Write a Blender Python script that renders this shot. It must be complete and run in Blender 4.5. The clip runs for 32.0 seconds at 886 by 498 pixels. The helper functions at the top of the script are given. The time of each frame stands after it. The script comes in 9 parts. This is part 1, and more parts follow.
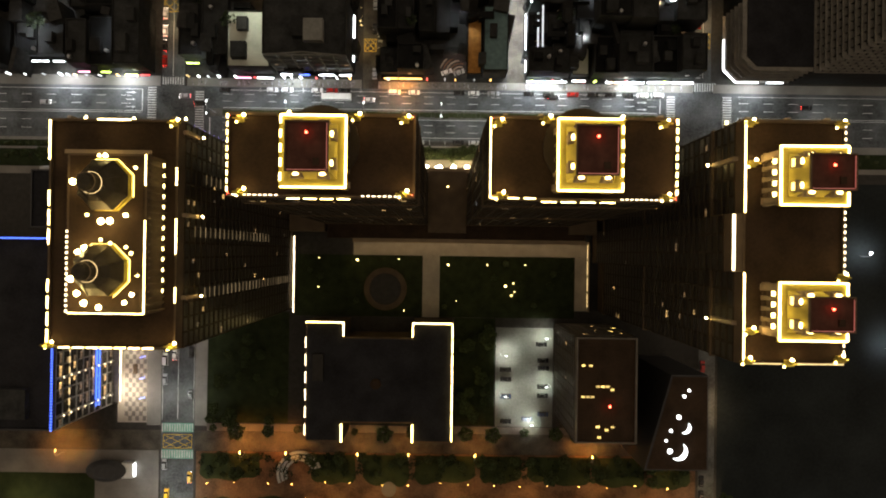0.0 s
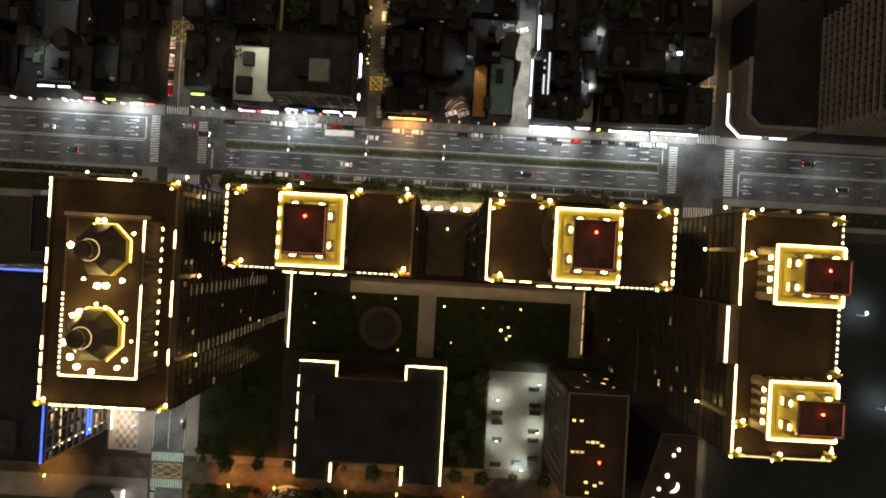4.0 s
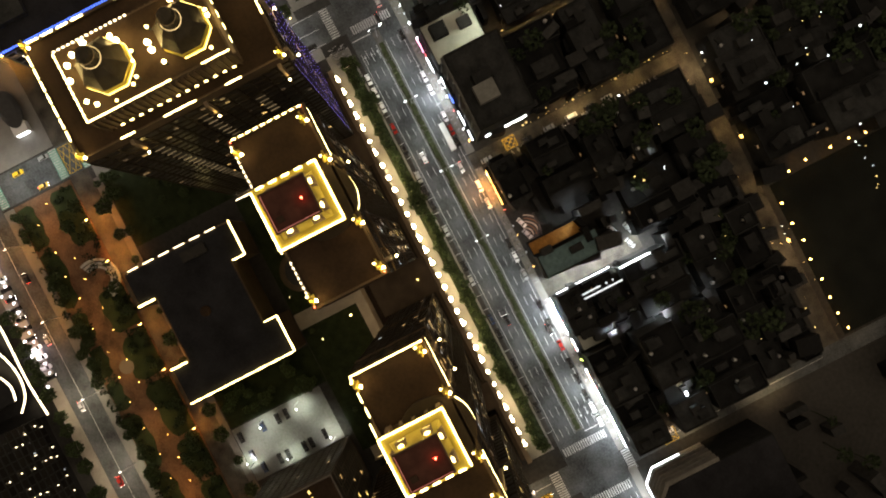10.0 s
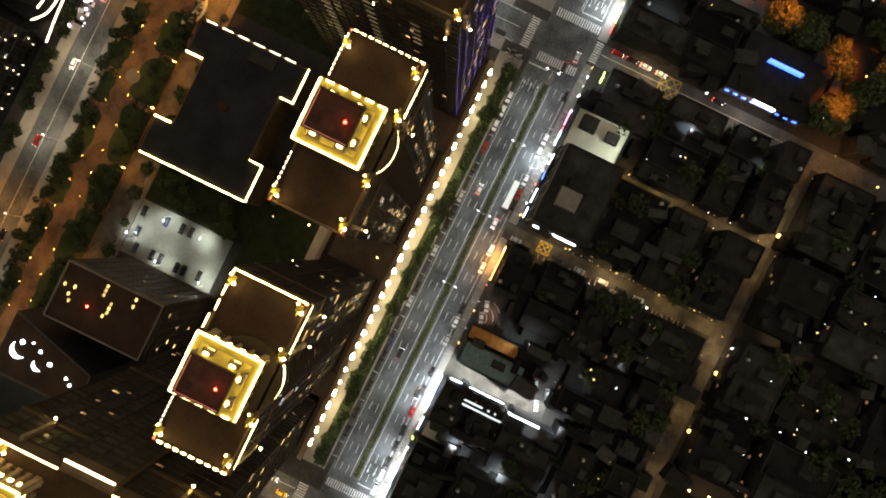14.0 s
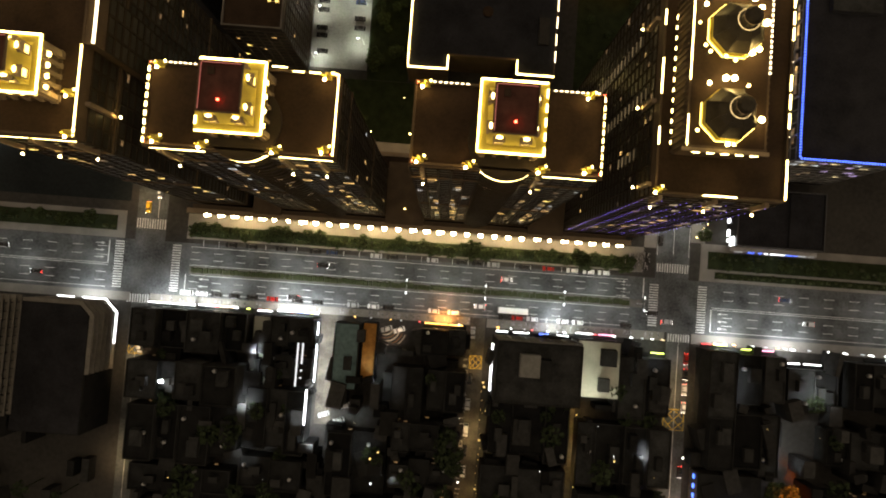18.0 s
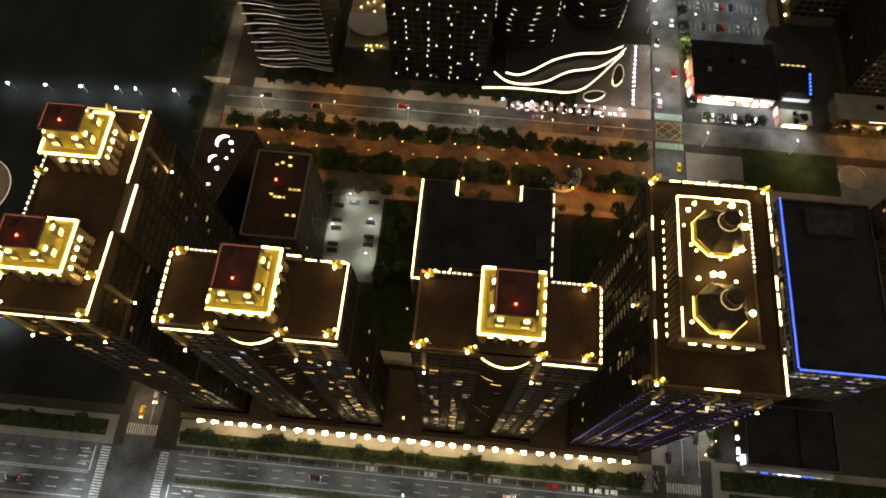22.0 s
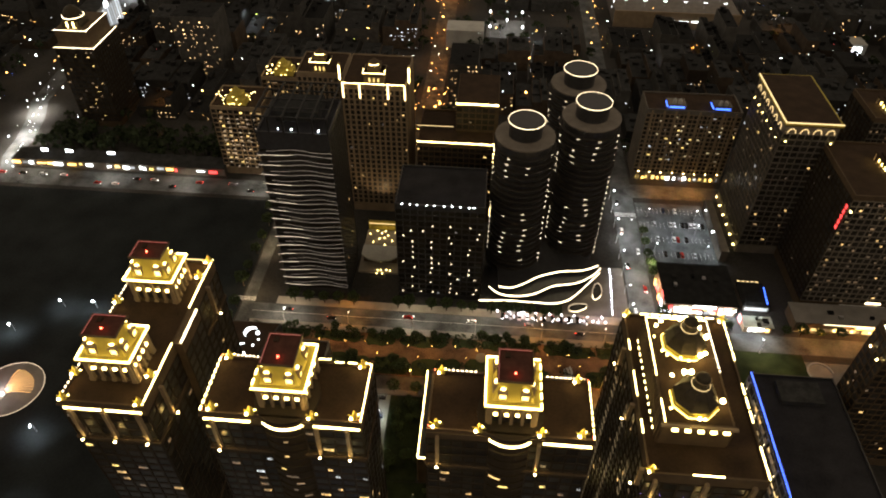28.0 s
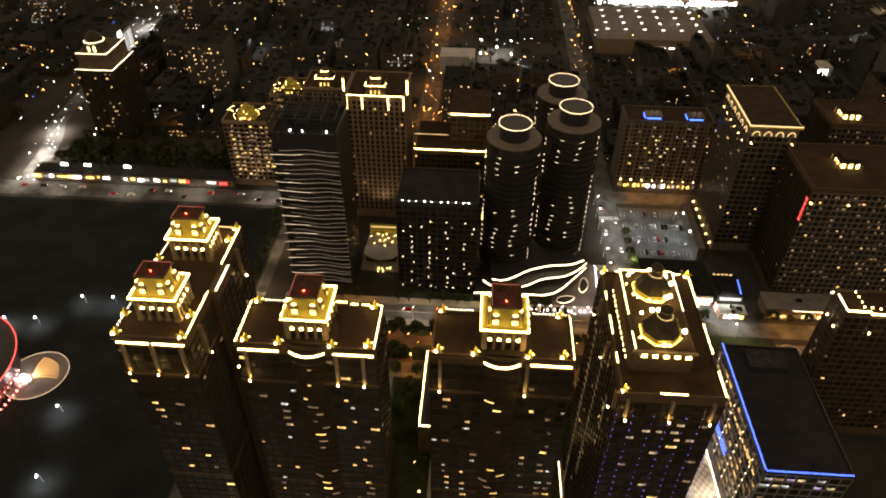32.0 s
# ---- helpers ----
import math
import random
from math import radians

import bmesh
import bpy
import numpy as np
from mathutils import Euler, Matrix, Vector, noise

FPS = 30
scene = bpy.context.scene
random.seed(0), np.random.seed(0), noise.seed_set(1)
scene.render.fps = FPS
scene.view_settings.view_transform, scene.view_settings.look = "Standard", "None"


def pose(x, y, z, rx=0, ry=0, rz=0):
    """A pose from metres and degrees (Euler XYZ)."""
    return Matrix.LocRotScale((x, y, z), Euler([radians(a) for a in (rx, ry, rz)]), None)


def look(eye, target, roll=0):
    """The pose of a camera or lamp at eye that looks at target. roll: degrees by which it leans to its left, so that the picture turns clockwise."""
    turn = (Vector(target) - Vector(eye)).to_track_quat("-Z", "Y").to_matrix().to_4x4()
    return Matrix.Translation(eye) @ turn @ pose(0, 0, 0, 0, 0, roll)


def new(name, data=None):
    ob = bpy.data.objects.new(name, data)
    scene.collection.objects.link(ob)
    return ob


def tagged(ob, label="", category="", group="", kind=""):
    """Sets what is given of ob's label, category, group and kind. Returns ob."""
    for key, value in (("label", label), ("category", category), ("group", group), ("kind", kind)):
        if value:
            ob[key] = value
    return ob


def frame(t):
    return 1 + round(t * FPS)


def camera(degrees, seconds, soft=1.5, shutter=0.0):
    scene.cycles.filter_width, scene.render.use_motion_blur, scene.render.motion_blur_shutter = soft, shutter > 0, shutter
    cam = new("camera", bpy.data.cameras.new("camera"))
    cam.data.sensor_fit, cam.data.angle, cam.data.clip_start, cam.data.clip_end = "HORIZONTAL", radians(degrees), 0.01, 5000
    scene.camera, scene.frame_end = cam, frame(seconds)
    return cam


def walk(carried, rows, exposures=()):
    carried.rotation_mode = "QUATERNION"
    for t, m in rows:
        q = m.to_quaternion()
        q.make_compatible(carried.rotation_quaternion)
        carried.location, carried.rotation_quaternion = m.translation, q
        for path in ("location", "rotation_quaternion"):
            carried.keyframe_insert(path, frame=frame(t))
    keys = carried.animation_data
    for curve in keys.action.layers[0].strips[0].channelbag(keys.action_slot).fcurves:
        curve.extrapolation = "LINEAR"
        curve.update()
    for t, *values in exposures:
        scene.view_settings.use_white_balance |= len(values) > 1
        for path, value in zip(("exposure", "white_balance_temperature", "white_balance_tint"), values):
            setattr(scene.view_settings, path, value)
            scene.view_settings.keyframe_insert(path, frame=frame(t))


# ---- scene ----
cam = camera(66.9, 32.0, soft=1.95)
METRES, EYE, TILT, LEAN, TURN = 159.66, 270.0, 0.0, 0.0, -14.2
ROWS = [
    (0.0, 0.0, 0.0, 0.0, 14.97, -89.63, -0.1),
    (0.5, -0.0024, 0.0113, 0.0003, 14.97, -89.65, -0.09),
    (1.0, -0.0054, 0.0231, 0.0009, 14.96, -89.64, -0.1),
    (1.5, -0.0084, 0.0356, 0.0015, 14.95, -89.66, -0.12),
    (2.0, -0.0113, 0.0489, 0.0018, 14.94, -89.7, -0.11),
    (2.5, -0.0145, 0.0625, 0.0023, 14.93, -89.72, -0.12),
    (3.0, -0.0174, 0.0761, 0.0027, 14.93, -89.72, -0.12),
    (3.5, -0.0205, 0.0898, 0.003, 15.28, -89.72, -0.12),
    (5.5, -0.0353, 0.1436, 0.0012, 30.92, -89.75, -0.04),
    (6.0, -0.0399, 0.1575, 0.0011, 35.66, -89.78, -0.01),
    (6.5, -0.045, 0.1711, 0.0005, 40.38, -89.81, 0.02),
    (7.0, -0.0513, 0.1837, 0.0002, 45.12, -89.82, 0.02),
    (7.5, -0.0579, 0.1965, 0.0003, 50.16, -90.18, 0.05),
    (8.0, -0.0654, 0.2084, -0.0011, 55.45, -90.63, 0.1),
    (8.5, -0.0732, 0.22, -0.0014, 60.83, -90.61, 0.15),
    (9.0, -0.0818, 0.2311, -0.0006, 66.17, -90.59, 0.19),
    (9.5, -0.0917, 0.2411, -0.0017, 71.52, -90.6, 0.24),
    (10.0, -0.1015, 0.2488, -0.0028, 77.05, -90.59, 0.26),
    (10.5, -0.1108, 0.2557, -0.0039, 82.74, -90.56, 0.3),
    (11.0, -0.1177, 0.2636, -0.0041, 88.51, -90.43, 0.43),
    (11.5, -0.1269, 0.2675, -0.0055, 94.67, -90.41, 0.43),
    (12.0, -0.1357, 0.2708, -0.007, 101.03, -90.38, 0.47),
    (12.5, -0.1413, 0.2744, -0.0084, 107.35, -90.31, 0.51),
    (13.0, -0.1463, 0.2766, -0.0096, 113.75, -90.25, 0.52),
    (13.5, -0.15, 0.2813, -0.0114, 121.35, -90.05, 0.59),
    (14.0, -0.1554, 0.2834, -0.0124, 130.12, -89.93, 0.6),
    (14.5, -0.1604, 0.2837, -0.015, 138.95, -89.94, 0.56),
    (15.0, -0.1661, 0.2844, -0.0146, 147.82, -89.97, 0.58),
    (15.5, -0.1682, 0.2866, -0.0167, 156.62, -89.81, 0.54),
    (17.5, -0.1687, 0.2945, -0.0233, 191.75, -88.67, 0.1),
    (18.0, -0.1674, 0.2949, -0.0238, 198.49, -87.34, -0.08),
    (18.5, -0.1661, 0.2952, -0.0242, 199.5, -85.34, -0.2),
    (19.0, -0.1649, 0.2956, -0.0242, 199.52, -82.85, -0.32),
    (19.5, -0.1671, 0.2995, -0.0236, 199.61, -80.14, -0.34),
    (20.0, -0.1714, 0.3066, -0.0231, 199.64, -77.4, -0.3),
    (20.5, -0.1736, 0.3145, -0.0225, 199.63, -74.92, -0.32),
    (21.0, -0.1763, 0.3262, -0.0222, 199.61, -72.36, -0.37),
    (21.5, -0.1808, 0.3414, -0.0218, 199.6, -69.81, -0.38),
    (22.0, -0.186, 0.3595, -0.0213, 199.57, -67.39, -0.38),
    (22.5, -0.1923, 0.3801, -0.0206, 199.57, -64.99, -0.38),
    (23.0, -0.1984, 0.403, -0.0199, 199.52, -62.57, -0.39),
    (23.5, -0.2055, 0.4274, -0.0187, 199.37, -60.18, -0.35),
    (24.0, -0.2123, 0.4532, -0.0179, 199.28, -57.79, -0.37),
    (24.5, -0.2198, 0.4799, -0.0169, 199.19, -55.4, -0.36),
    (25.0, -0.2271, 0.5073, -0.016, 199.12, -53.01, -0.38),
    (25.5, -0.2349, 0.5351, -0.015, 199.06, -50.64, -0.38),
    (26.0, -0.2424, 0.5633, -0.0141, 198.99, -48.33, -0.4),
    (26.5, -0.2507, 0.5921, -0.0133, 198.92, -46.56, -0.39),
    (28.5, -0.2811, 0.7061, -0.0105, 198.77, -41.92, -0.41),
    (29.0, -0.289, 0.7343, -0.0099, 198.67, -41.29, -0.41),
    (29.5, -0.2968, 0.7625, -0.0093, 198.58, -40.85, -0.41),
    (30.0, -0.3047, 0.7906, -0.0089, 198.5, -40.54, -0.4),
    (30.5, -0.3125, 0.8184, -0.0084, 198.39, -40.24, -0.39),
    (31.0, -0.3203, 0.8462, -0.008, 198.27, -39.96, -0.38),
    (31.5, -0.328, 0.8736, -0.0075, 198.15, -39.7, -0.39),
    (32.0, -0.3353, 0.9009, -0.0072, 198.06, -39.39, -0.39),
]
walk(cam, [(t, pose(0, 0, EYE, TILT, LEAN, TURN) @ pose(METRES * x, METRES * y, METRES * z, 90 + pitch, roll, yaw)) for t, x, y, z, yaw, pitch, roll in ROWS], exposures=[(0.0, 0.82, 6900, 11), (8.0, 0.87, 7000, 11), (14.0, 1.16, 6800, 10), (18.0, 0.94, 7200, 11), (21.0, 0.66, 7150, 11), (26.0, 0.88, 6500, 10), (29.0, 1.04, 7150, 11), (31.0, 1.04, 7650, 14), (32.0, 1.04, 7650, 14)])

# ---------------------------------------------------------------- night sky
world = bpy.data.worlds.new("night_sky")
scene.world = world
world.use_nodes = True
world.node_tree.nodes["Background"].inputs["Color"].default_value = (0.33, 0.272, 0.208, 1)
world.node_tree.nodes["Background"].inputs["Strength"].default_value = 0.70


# ---------------------------------------------------------------- materials
def mat(name, color, rough=0.8, metal=0.0, var=0.35, scale=0.6, fine=6.0, bump=0.15, island=0.0, rand=0.0):
    """A surface with two scales of uneven colour and a fine relief."""
    m = bpy.data.materials.new(name)
    m.use_nodes = True
    nt = m.node_tree
    bs = nt.nodes["Principled BSDF"]
    bs.inputs["Roughness"].default_value = rough
    bs.inputs["Metallic"].default_value = metal
    bs.inputs["Specular IOR Level"].default_value = 0.5 if rough < 0.5 else 0.12
    co = nt.nodes.new("ShaderNodeTexCoord")
    n1 = nt.nodes.new("ShaderNodeTexNoise")
    n1.inputs["Scale"].default_value = scale
    n1.inputs["Detail"].default_value = 5
    n2 = nt.nodes.new("ShaderNodeTexNoise")
    n2.inputs["Scale"].default_value = fine
    n2.inputs["Detail"].default_value = 3
    nt.links.new(co.outputs["Object"], n1.inputs["Vector"])
    nt.links.new(co.outputs["Object"], n2.inputs["Vector"])
    mul = nt.nodes.new("ShaderNodeMath")
    mul.operation = "MULTIPLY_ADD"
    mul.inputs[1].default_value = 0.5
    nt.links.new(n2.outputs["Fac"], mul.inputs[0])
    nt.links.new(n1.outputs["Fac"], mul.inputs[2])
    mr = nt.nodes.new("ShaderNodeMapRange")
    mr.inputs["From Min"].default_value, mr.inputs["From Max"].default_value = 0.45, 1.05
    mr.inputs["To Min"].default_value, mr.inputs["To Max"].default_value = 1 - var, 1 + var
    nt.links.new(mul.outputs[0], mr.inputs["Value"])
    out = mr.outputs["Result"]
    if island or rand:
        src = nt.nodes.new("ShaderNodeNewGeometry").outputs["Random Per Island"] if island else nt.nodes.new("ShaderNodeObjectInfo").outputs["Random"]
        r = nt.nodes.new("ShaderNodeMapRange")
        k = island or rand
        r.inputs["To Min"].default_value, r.inputs["To Max"].default_value = 1 - k, 1 + k
        nt.links.new(src, r.inputs["Value"])
        mm = nt.nodes.new("ShaderNodeMath")
        mm.operation = "MULTIPLY"
        nt.links.new(out, mm.inputs[0])
        nt.links.new(r.outputs["Result"], mm.inputs[1])
        out = mm.outputs[0]
    vm = nt.nodes.new("ShaderNodeVectorMath")
    vm.operation = "SCALE"
    vm.inputs[0].default_value = color
    nt.links.new(out, vm.inputs["Scale"])
    nt.links.new(vm.outputs["Vector"], bs.inputs["Base Color"])
    if bump:
        bp = nt.nodes.new("ShaderNodeBump")
        bp.inputs["Strength"].default_value = bump
        bp.inputs["Distance"].default_value = 0.05
        nt.links.new(n2.outputs["Fac"], bp.inputs["Height"])
        nt.links.new(bp.outputs["Normal"], bs.inputs["Normal"])
    return m


def glow(name, color, strength, rand=0.0):
    """The surface of a lamp, of a window with a light on behind it, or of a lit part whose light is put in as glow."""
    m = bpy.data.materials.new(name)
    m.use_nodes = True
    nt = m.node_tree
    bs = nt.nodes["Principled BSDF"]
    bs.inputs["Base Color"].default_value = (0.4, 0.4, 0.4, 1)
    bs.inputs["Roughness"].default_value = 0.4
    bs.inputs["Emission Color"].default_value = (*color, 1)
    bs.inputs["Emission Strength"].default_value = strength
    if rand:
        r = nt.nodes.new("ShaderNodeMapRange")
        r.inputs["To Min"].default_value, r.inputs["To Max"].default_value = strength * (1 - rand), strength * (1 + rand)
        src = nt.nodes.new("ShaderNodeNewGeometry")
        ob = nt.nodes.new("ShaderNodeObjectInfo")
        ad = nt.nodes.new("ShaderNodeMath")
        ad.operation = "ADD"
        fr = nt.nodes.new("ShaderNodeMath")
        fr.operation = "FRACT"
        nt.links.new(src.outputs["Random Per Island"], ad.inputs[0])
        nt.links.new(ob.outputs["Random"], ad.inputs[1])
        nt.links.new(ad.outputs[0], fr.inputs[0])
        nt.links.new(fr.outputs[0], r.inputs["Value"])
        nt.links.new(r.outputs["Result"], bs.inputs["Emission Strength"])
    return m


ASPHALT = mat("asphalt", (0.072, 0.076, 0.077), 0.75, var=0.75, scale=0.11, fine=1.2, bump=0.1)
ASPHALT_OLD = mat("worn asphalt", (0.07, 0.062, 0.05), 0.8, var=0.75, scale=0.16, fine=2, bump=0.1)
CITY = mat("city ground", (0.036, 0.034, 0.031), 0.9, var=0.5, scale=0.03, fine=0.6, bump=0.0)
PAVING = mat("concrete paving", (0.17, 0.16, 0.145), 0.8, var=0.25, scale=0.15, fine=2.5)
PAVING_LIGHT = mat("pale stone paving", (0.27, 0.24, 0.20), 0.75, var=0.2, scale=0.2, fine=3)
PAVING_DARK = mat("dark stone paving", (0.13, 0.115, 0.10), 0.75, var=0.25, scale=0.2, fine=3)
BRICKPAVE = mat("red brick paving", (0.115, 0.066, 0.038), 0.85, var=0.7, scale=0.14, fine=1.5)
KERB = mat("kerb stone", (0.10, 0.095, 0.085), 0.8)
CONCRETE = mat("concrete deck", (0.36, 0.36, 0.34), 0.85, var=0.25, scale=0.1, fine=1.2)
# Warm bloom of the roof lights is put into this brown.
ROOF = mat("roof membrane, warm bloom in colour", (0.033, 0.021, 0.013), 0.9, var=0.4, scale=0.15, fine=1.5)
# Roof grey is set near black to stand for unlit roofs.
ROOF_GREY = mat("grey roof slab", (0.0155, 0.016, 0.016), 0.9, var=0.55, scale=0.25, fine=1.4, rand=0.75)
ROOF_PALE = mat("pale sheet metal roof", (0.42, 0.44, 0.38), 0.6, var=0.2, scale=0.2, fine=2)
STONE = mat("brown facade stone", (0.078, 0.056, 0.035), 0.75, var=0.25, scale=0.25, fine=3)
FACADE = mat("dark bronze facade frame", (0.031, 0.024, 0.016), 0.7, var=0.25, scale=0.25, fine=3)
# Red glow of the beacon is put into the deck's dark colour.
ROOF_RED = mat("roof deck, beacon red in colour", (0.06, 0.026, 0.018), 0.8, var=0.4)
# Darker than GRASS: the lack of lamplight is put into this green.
PLANT = mat("ground cover, unlit dark in colour", (0.018, 0.024, 0.010), 0.95, var=0.5, scale=0.3, fine=3, bump=0.6)
STONE_PALE = mat("cream facade stone", (0.21, 0.16, 0.105), 0.7, var=0.2, scale=0.25, fine=3)
# Yellow of the crown lamps is put into this stone's colour.
STONE_GOLDLIT = mat("facade stone, golden light in colour", (0.40, 0.325, 0.07), 0.7, var=0.2, scale=0.3, fine=3)
STONE_GREY = mat("grey facade tile", (0.125, 0.112, 0.095), 0.7, var=0.3, scale=0.2, fine=2, rand=0.3)
# Night darkness of the low-rise blocks is put into this wall colour.
HOUSE = mat("house render, night dark in colour", (0.018, 0.0183, 0.018), 0.85, var=0.4, scale=0.3, fine=2, rand=0.4)
ROOF_BLACK = mat("black roof felt", (0.018, 0.018, 0.0205), 0.9, var=0.5, scale=0.12, fine=1.2)
CLADDING = mat("black metal cladding", (0.035, 0.035, 0.037), 0.45, 0.4, var=0.3)
COPPER = mat("dark copper dome sheet", (0.045, 0.038, 0.026), 0.5, 0.5, var=0.35)
GLASS = mat("dark window glass", (0.022, 0.020, 0.017), 0.3, 0.0, var=0.3, bump=0.0, island=0.5)
GLASS.node_tree.nodes["Principled BSDF"].inputs["Specular IOR Level"].default_value = 0.12
STEEL = mat("galvanised steel", (0.35, 0.35, 0.35), 0.45, 0.7, var=0.2)
IRON = mat("dark painted iron", (0.03, 0.03, 0.03), 0.5, 0.5)
DECK = mat("stained concrete deck", (0.15, 0.15, 0.14), 0.85, var=0.35, scale=0.1, fine=1.2)
PAINT = mat("white road paint", (0.46, 0.46, 0.45), 0.7, var=0.55, scale=0.8, fine=5, bump=0.0)
PAINT_YELLOW = mat("yellow road paint", (0.60, 0.40, 0.06), 0.7, var=0.35, scale=0.8, fine=5, bump=0.0)
PAINT_GREEN = mat("green road paint", (0.10, 0.30, 0.22), 0.7, var=0.3, bump=0.0)
GRASS = mat("lawn grass", (0.026, 0.036, 0.014), 0.95, var=0.5, scale=0.15, fine=3, bump=0.6)
# Cool floodlight tint and the plot's darkness are put into this colour.
SOIL = mat("earth with cool lamp tint in colour", (0.014, 0.017, 0.0175), 0.95, var=0.5, scale=0.05, fine=0.8)
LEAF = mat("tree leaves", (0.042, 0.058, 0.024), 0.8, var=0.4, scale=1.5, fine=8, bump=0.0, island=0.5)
# Shaded copy of the tree leaves: the missing light is put into the colour.
LEAF_UNLIT = mat("unlit leaves, shade in colour", (0.022, 0.031, 0.015), 0.85, var=0.4, scale=1.5, fine=8, bump=0.0, island=0.5)
HEDGE = mat("clipped hedge leaves", (0.036, 0.043, 0.019), 0.85, var=0.5, scale=1.2, fine=6, bump=0.6)
BARK = mat("bark", (0.09, 0.065, 0.045), 0.9)
RUBBER = mat("rubber", (0.02, 0.02, 0.02), 0.9)
CAR_PAINTS = [mat("white car paint", (0.75, 0.75, 0.74), 0.25, var=0.05, bump=0), mat("black car paint", (0.015, 0.015, 0.016), 0.2, var=0.05, bump=0),
              mat("silver car paint", (0.38, 0.39, 0.40), 0.3, 0.4, var=0.05, bump=0), mat("red car paint", (0.35, 0.02, 0.015), 0.25, var=0.05, bump=0),
              mat("yellow taxi paint", (0.75, 0.45, 0.02), 0.3, var=0.05, bump=0), mat("dark blue car paint", (0.03, 0.045, 0.09), 0.25, var=0.05, bump=0)]
PLASTIC = mat("white signboard", (0.7, 0.7, 0.68), 0.5, var=0.1)

STRIP = glow("warm light strip", (1.0, 0.76, 0.28), 6.0)
STRIP_GOLD = glow("golden light strip", (1.0, 0.70, 0.16), 3.2)
# Stone, not a lamp: the floodlight on the piers is put in as emission.
PIER_GLOW = glow("pier face, floodlight as glow", (1.0, 0.74, 0.34), 2.6)
STRIP_DIM = glow("dim warm light strip", (1.0, 0.70, 0.30), 0.7)
COVE = glow("hidden cove light", (1.0, 0.72, 0.38), 5.0)
STRIP_WHITE = glow("pale light strip", (1.0, 0.82, 0.52), 2.6)
BULB = glow("warm floodlight lens", (1.0, 0.74, 0.28), 22.0)
BULB_SOFT = glow("warm lantern glass", (1.0, 0.75, 0.26), 6.0)
ROWLAMP = glow("arcade lamp glass", (1.0, 0.80, 0.44), 26.0)
BLUE = glow("blue light strip", (0.03, 0.12, 1.0), 1.9)
BLUE_DOT = glow("blue violet light dot", (0.2, 0.13, 1.0), 1.3)
RED = glow("red beacon glass", (1.0, 0.06, 0.03), 14.0)
RED_LINE = glow("red light line", (1.0, 0.02, 0.03), 0.16)
WHITE_LAMP = glow("white street lamp lens", (0.82, 0.93, 1.0), 22.0)
SODIUM = glow("amber street lamp lens", (1.0, 0.48, 0.10), 16.0)
SHOP = glow("shop sign white", (0.86, 0.94, 1.0), 3.5)
SHOP_WARM = glow("shop sign amber", (1.0, 0.55, 0.12), 3.0)
SHOP_RED = glow("shop sign red", (1.0, 0.05, 0.05), 1.4)
SHOP_GREEN = glow("shop sign yellow green", (0.75, 1.0, 0.15), 3.0)
SHOP_PINK = glow("shop sign pink", (1.0, 0.30, 0.55), 2.5)
SHOP_BLUE = glow("shop sign blue", (0.03, 0.13, 1.0), 2.2)
WIN_WARM = glow("window warm light", (1.0, 0.60, 0.20), 0.5, 0.8)
WIN_GOLD = glow("window golden light", (1.0, 0.68, 0.18), 0.95, 0.6)
WIN_WHITE = glow("window white light", (0.80, 0.90, 1.0), 0.35, 0.8)
WIN_VIOLET = glow("window violet light", (0.62, 0.45, 1.0), 0.35, 0.6)
WIN_PALE = glow("window pale light", (1.0, 0.80, 0.42), 0.3, 0.8)
WIN_DIM = glow("window dim light", (1.0, 0.55, 0.22), 0.08, 0.8)
FAR_WARM = glow("far window warm light", (1.0, 0.62, 0.26), 1.1, 0.85)
FAR_WHITE = glow("far window white light", (0.85, 0.92, 1.0), 0.8, 0.85)
FAR_LAMP_WHITE = glow("far white lamp", (0.85, 0.93, 1.0), 7.0, 0.95)
FAR_LAMP_AMBER = glow("far amber lamp", (1.0, 0.44, 0.10), 10.0, 0.95)
FAN = glow("amber fan strip", (1.0, 0.50, 0.14), 1.5)
FOOT_RED = glow("pink red foot lamp", (1.0, 0.16, 0.12), 6.0)
HEAD = glow("headlight lens", (0.9, 0.95, 1.0), 10.0)
TAIL = glow("tail light lens", (1.0, 0.05, 0.03), 6.0)


# ---------------------------------------------------------------- building blocks
PLACE = {}


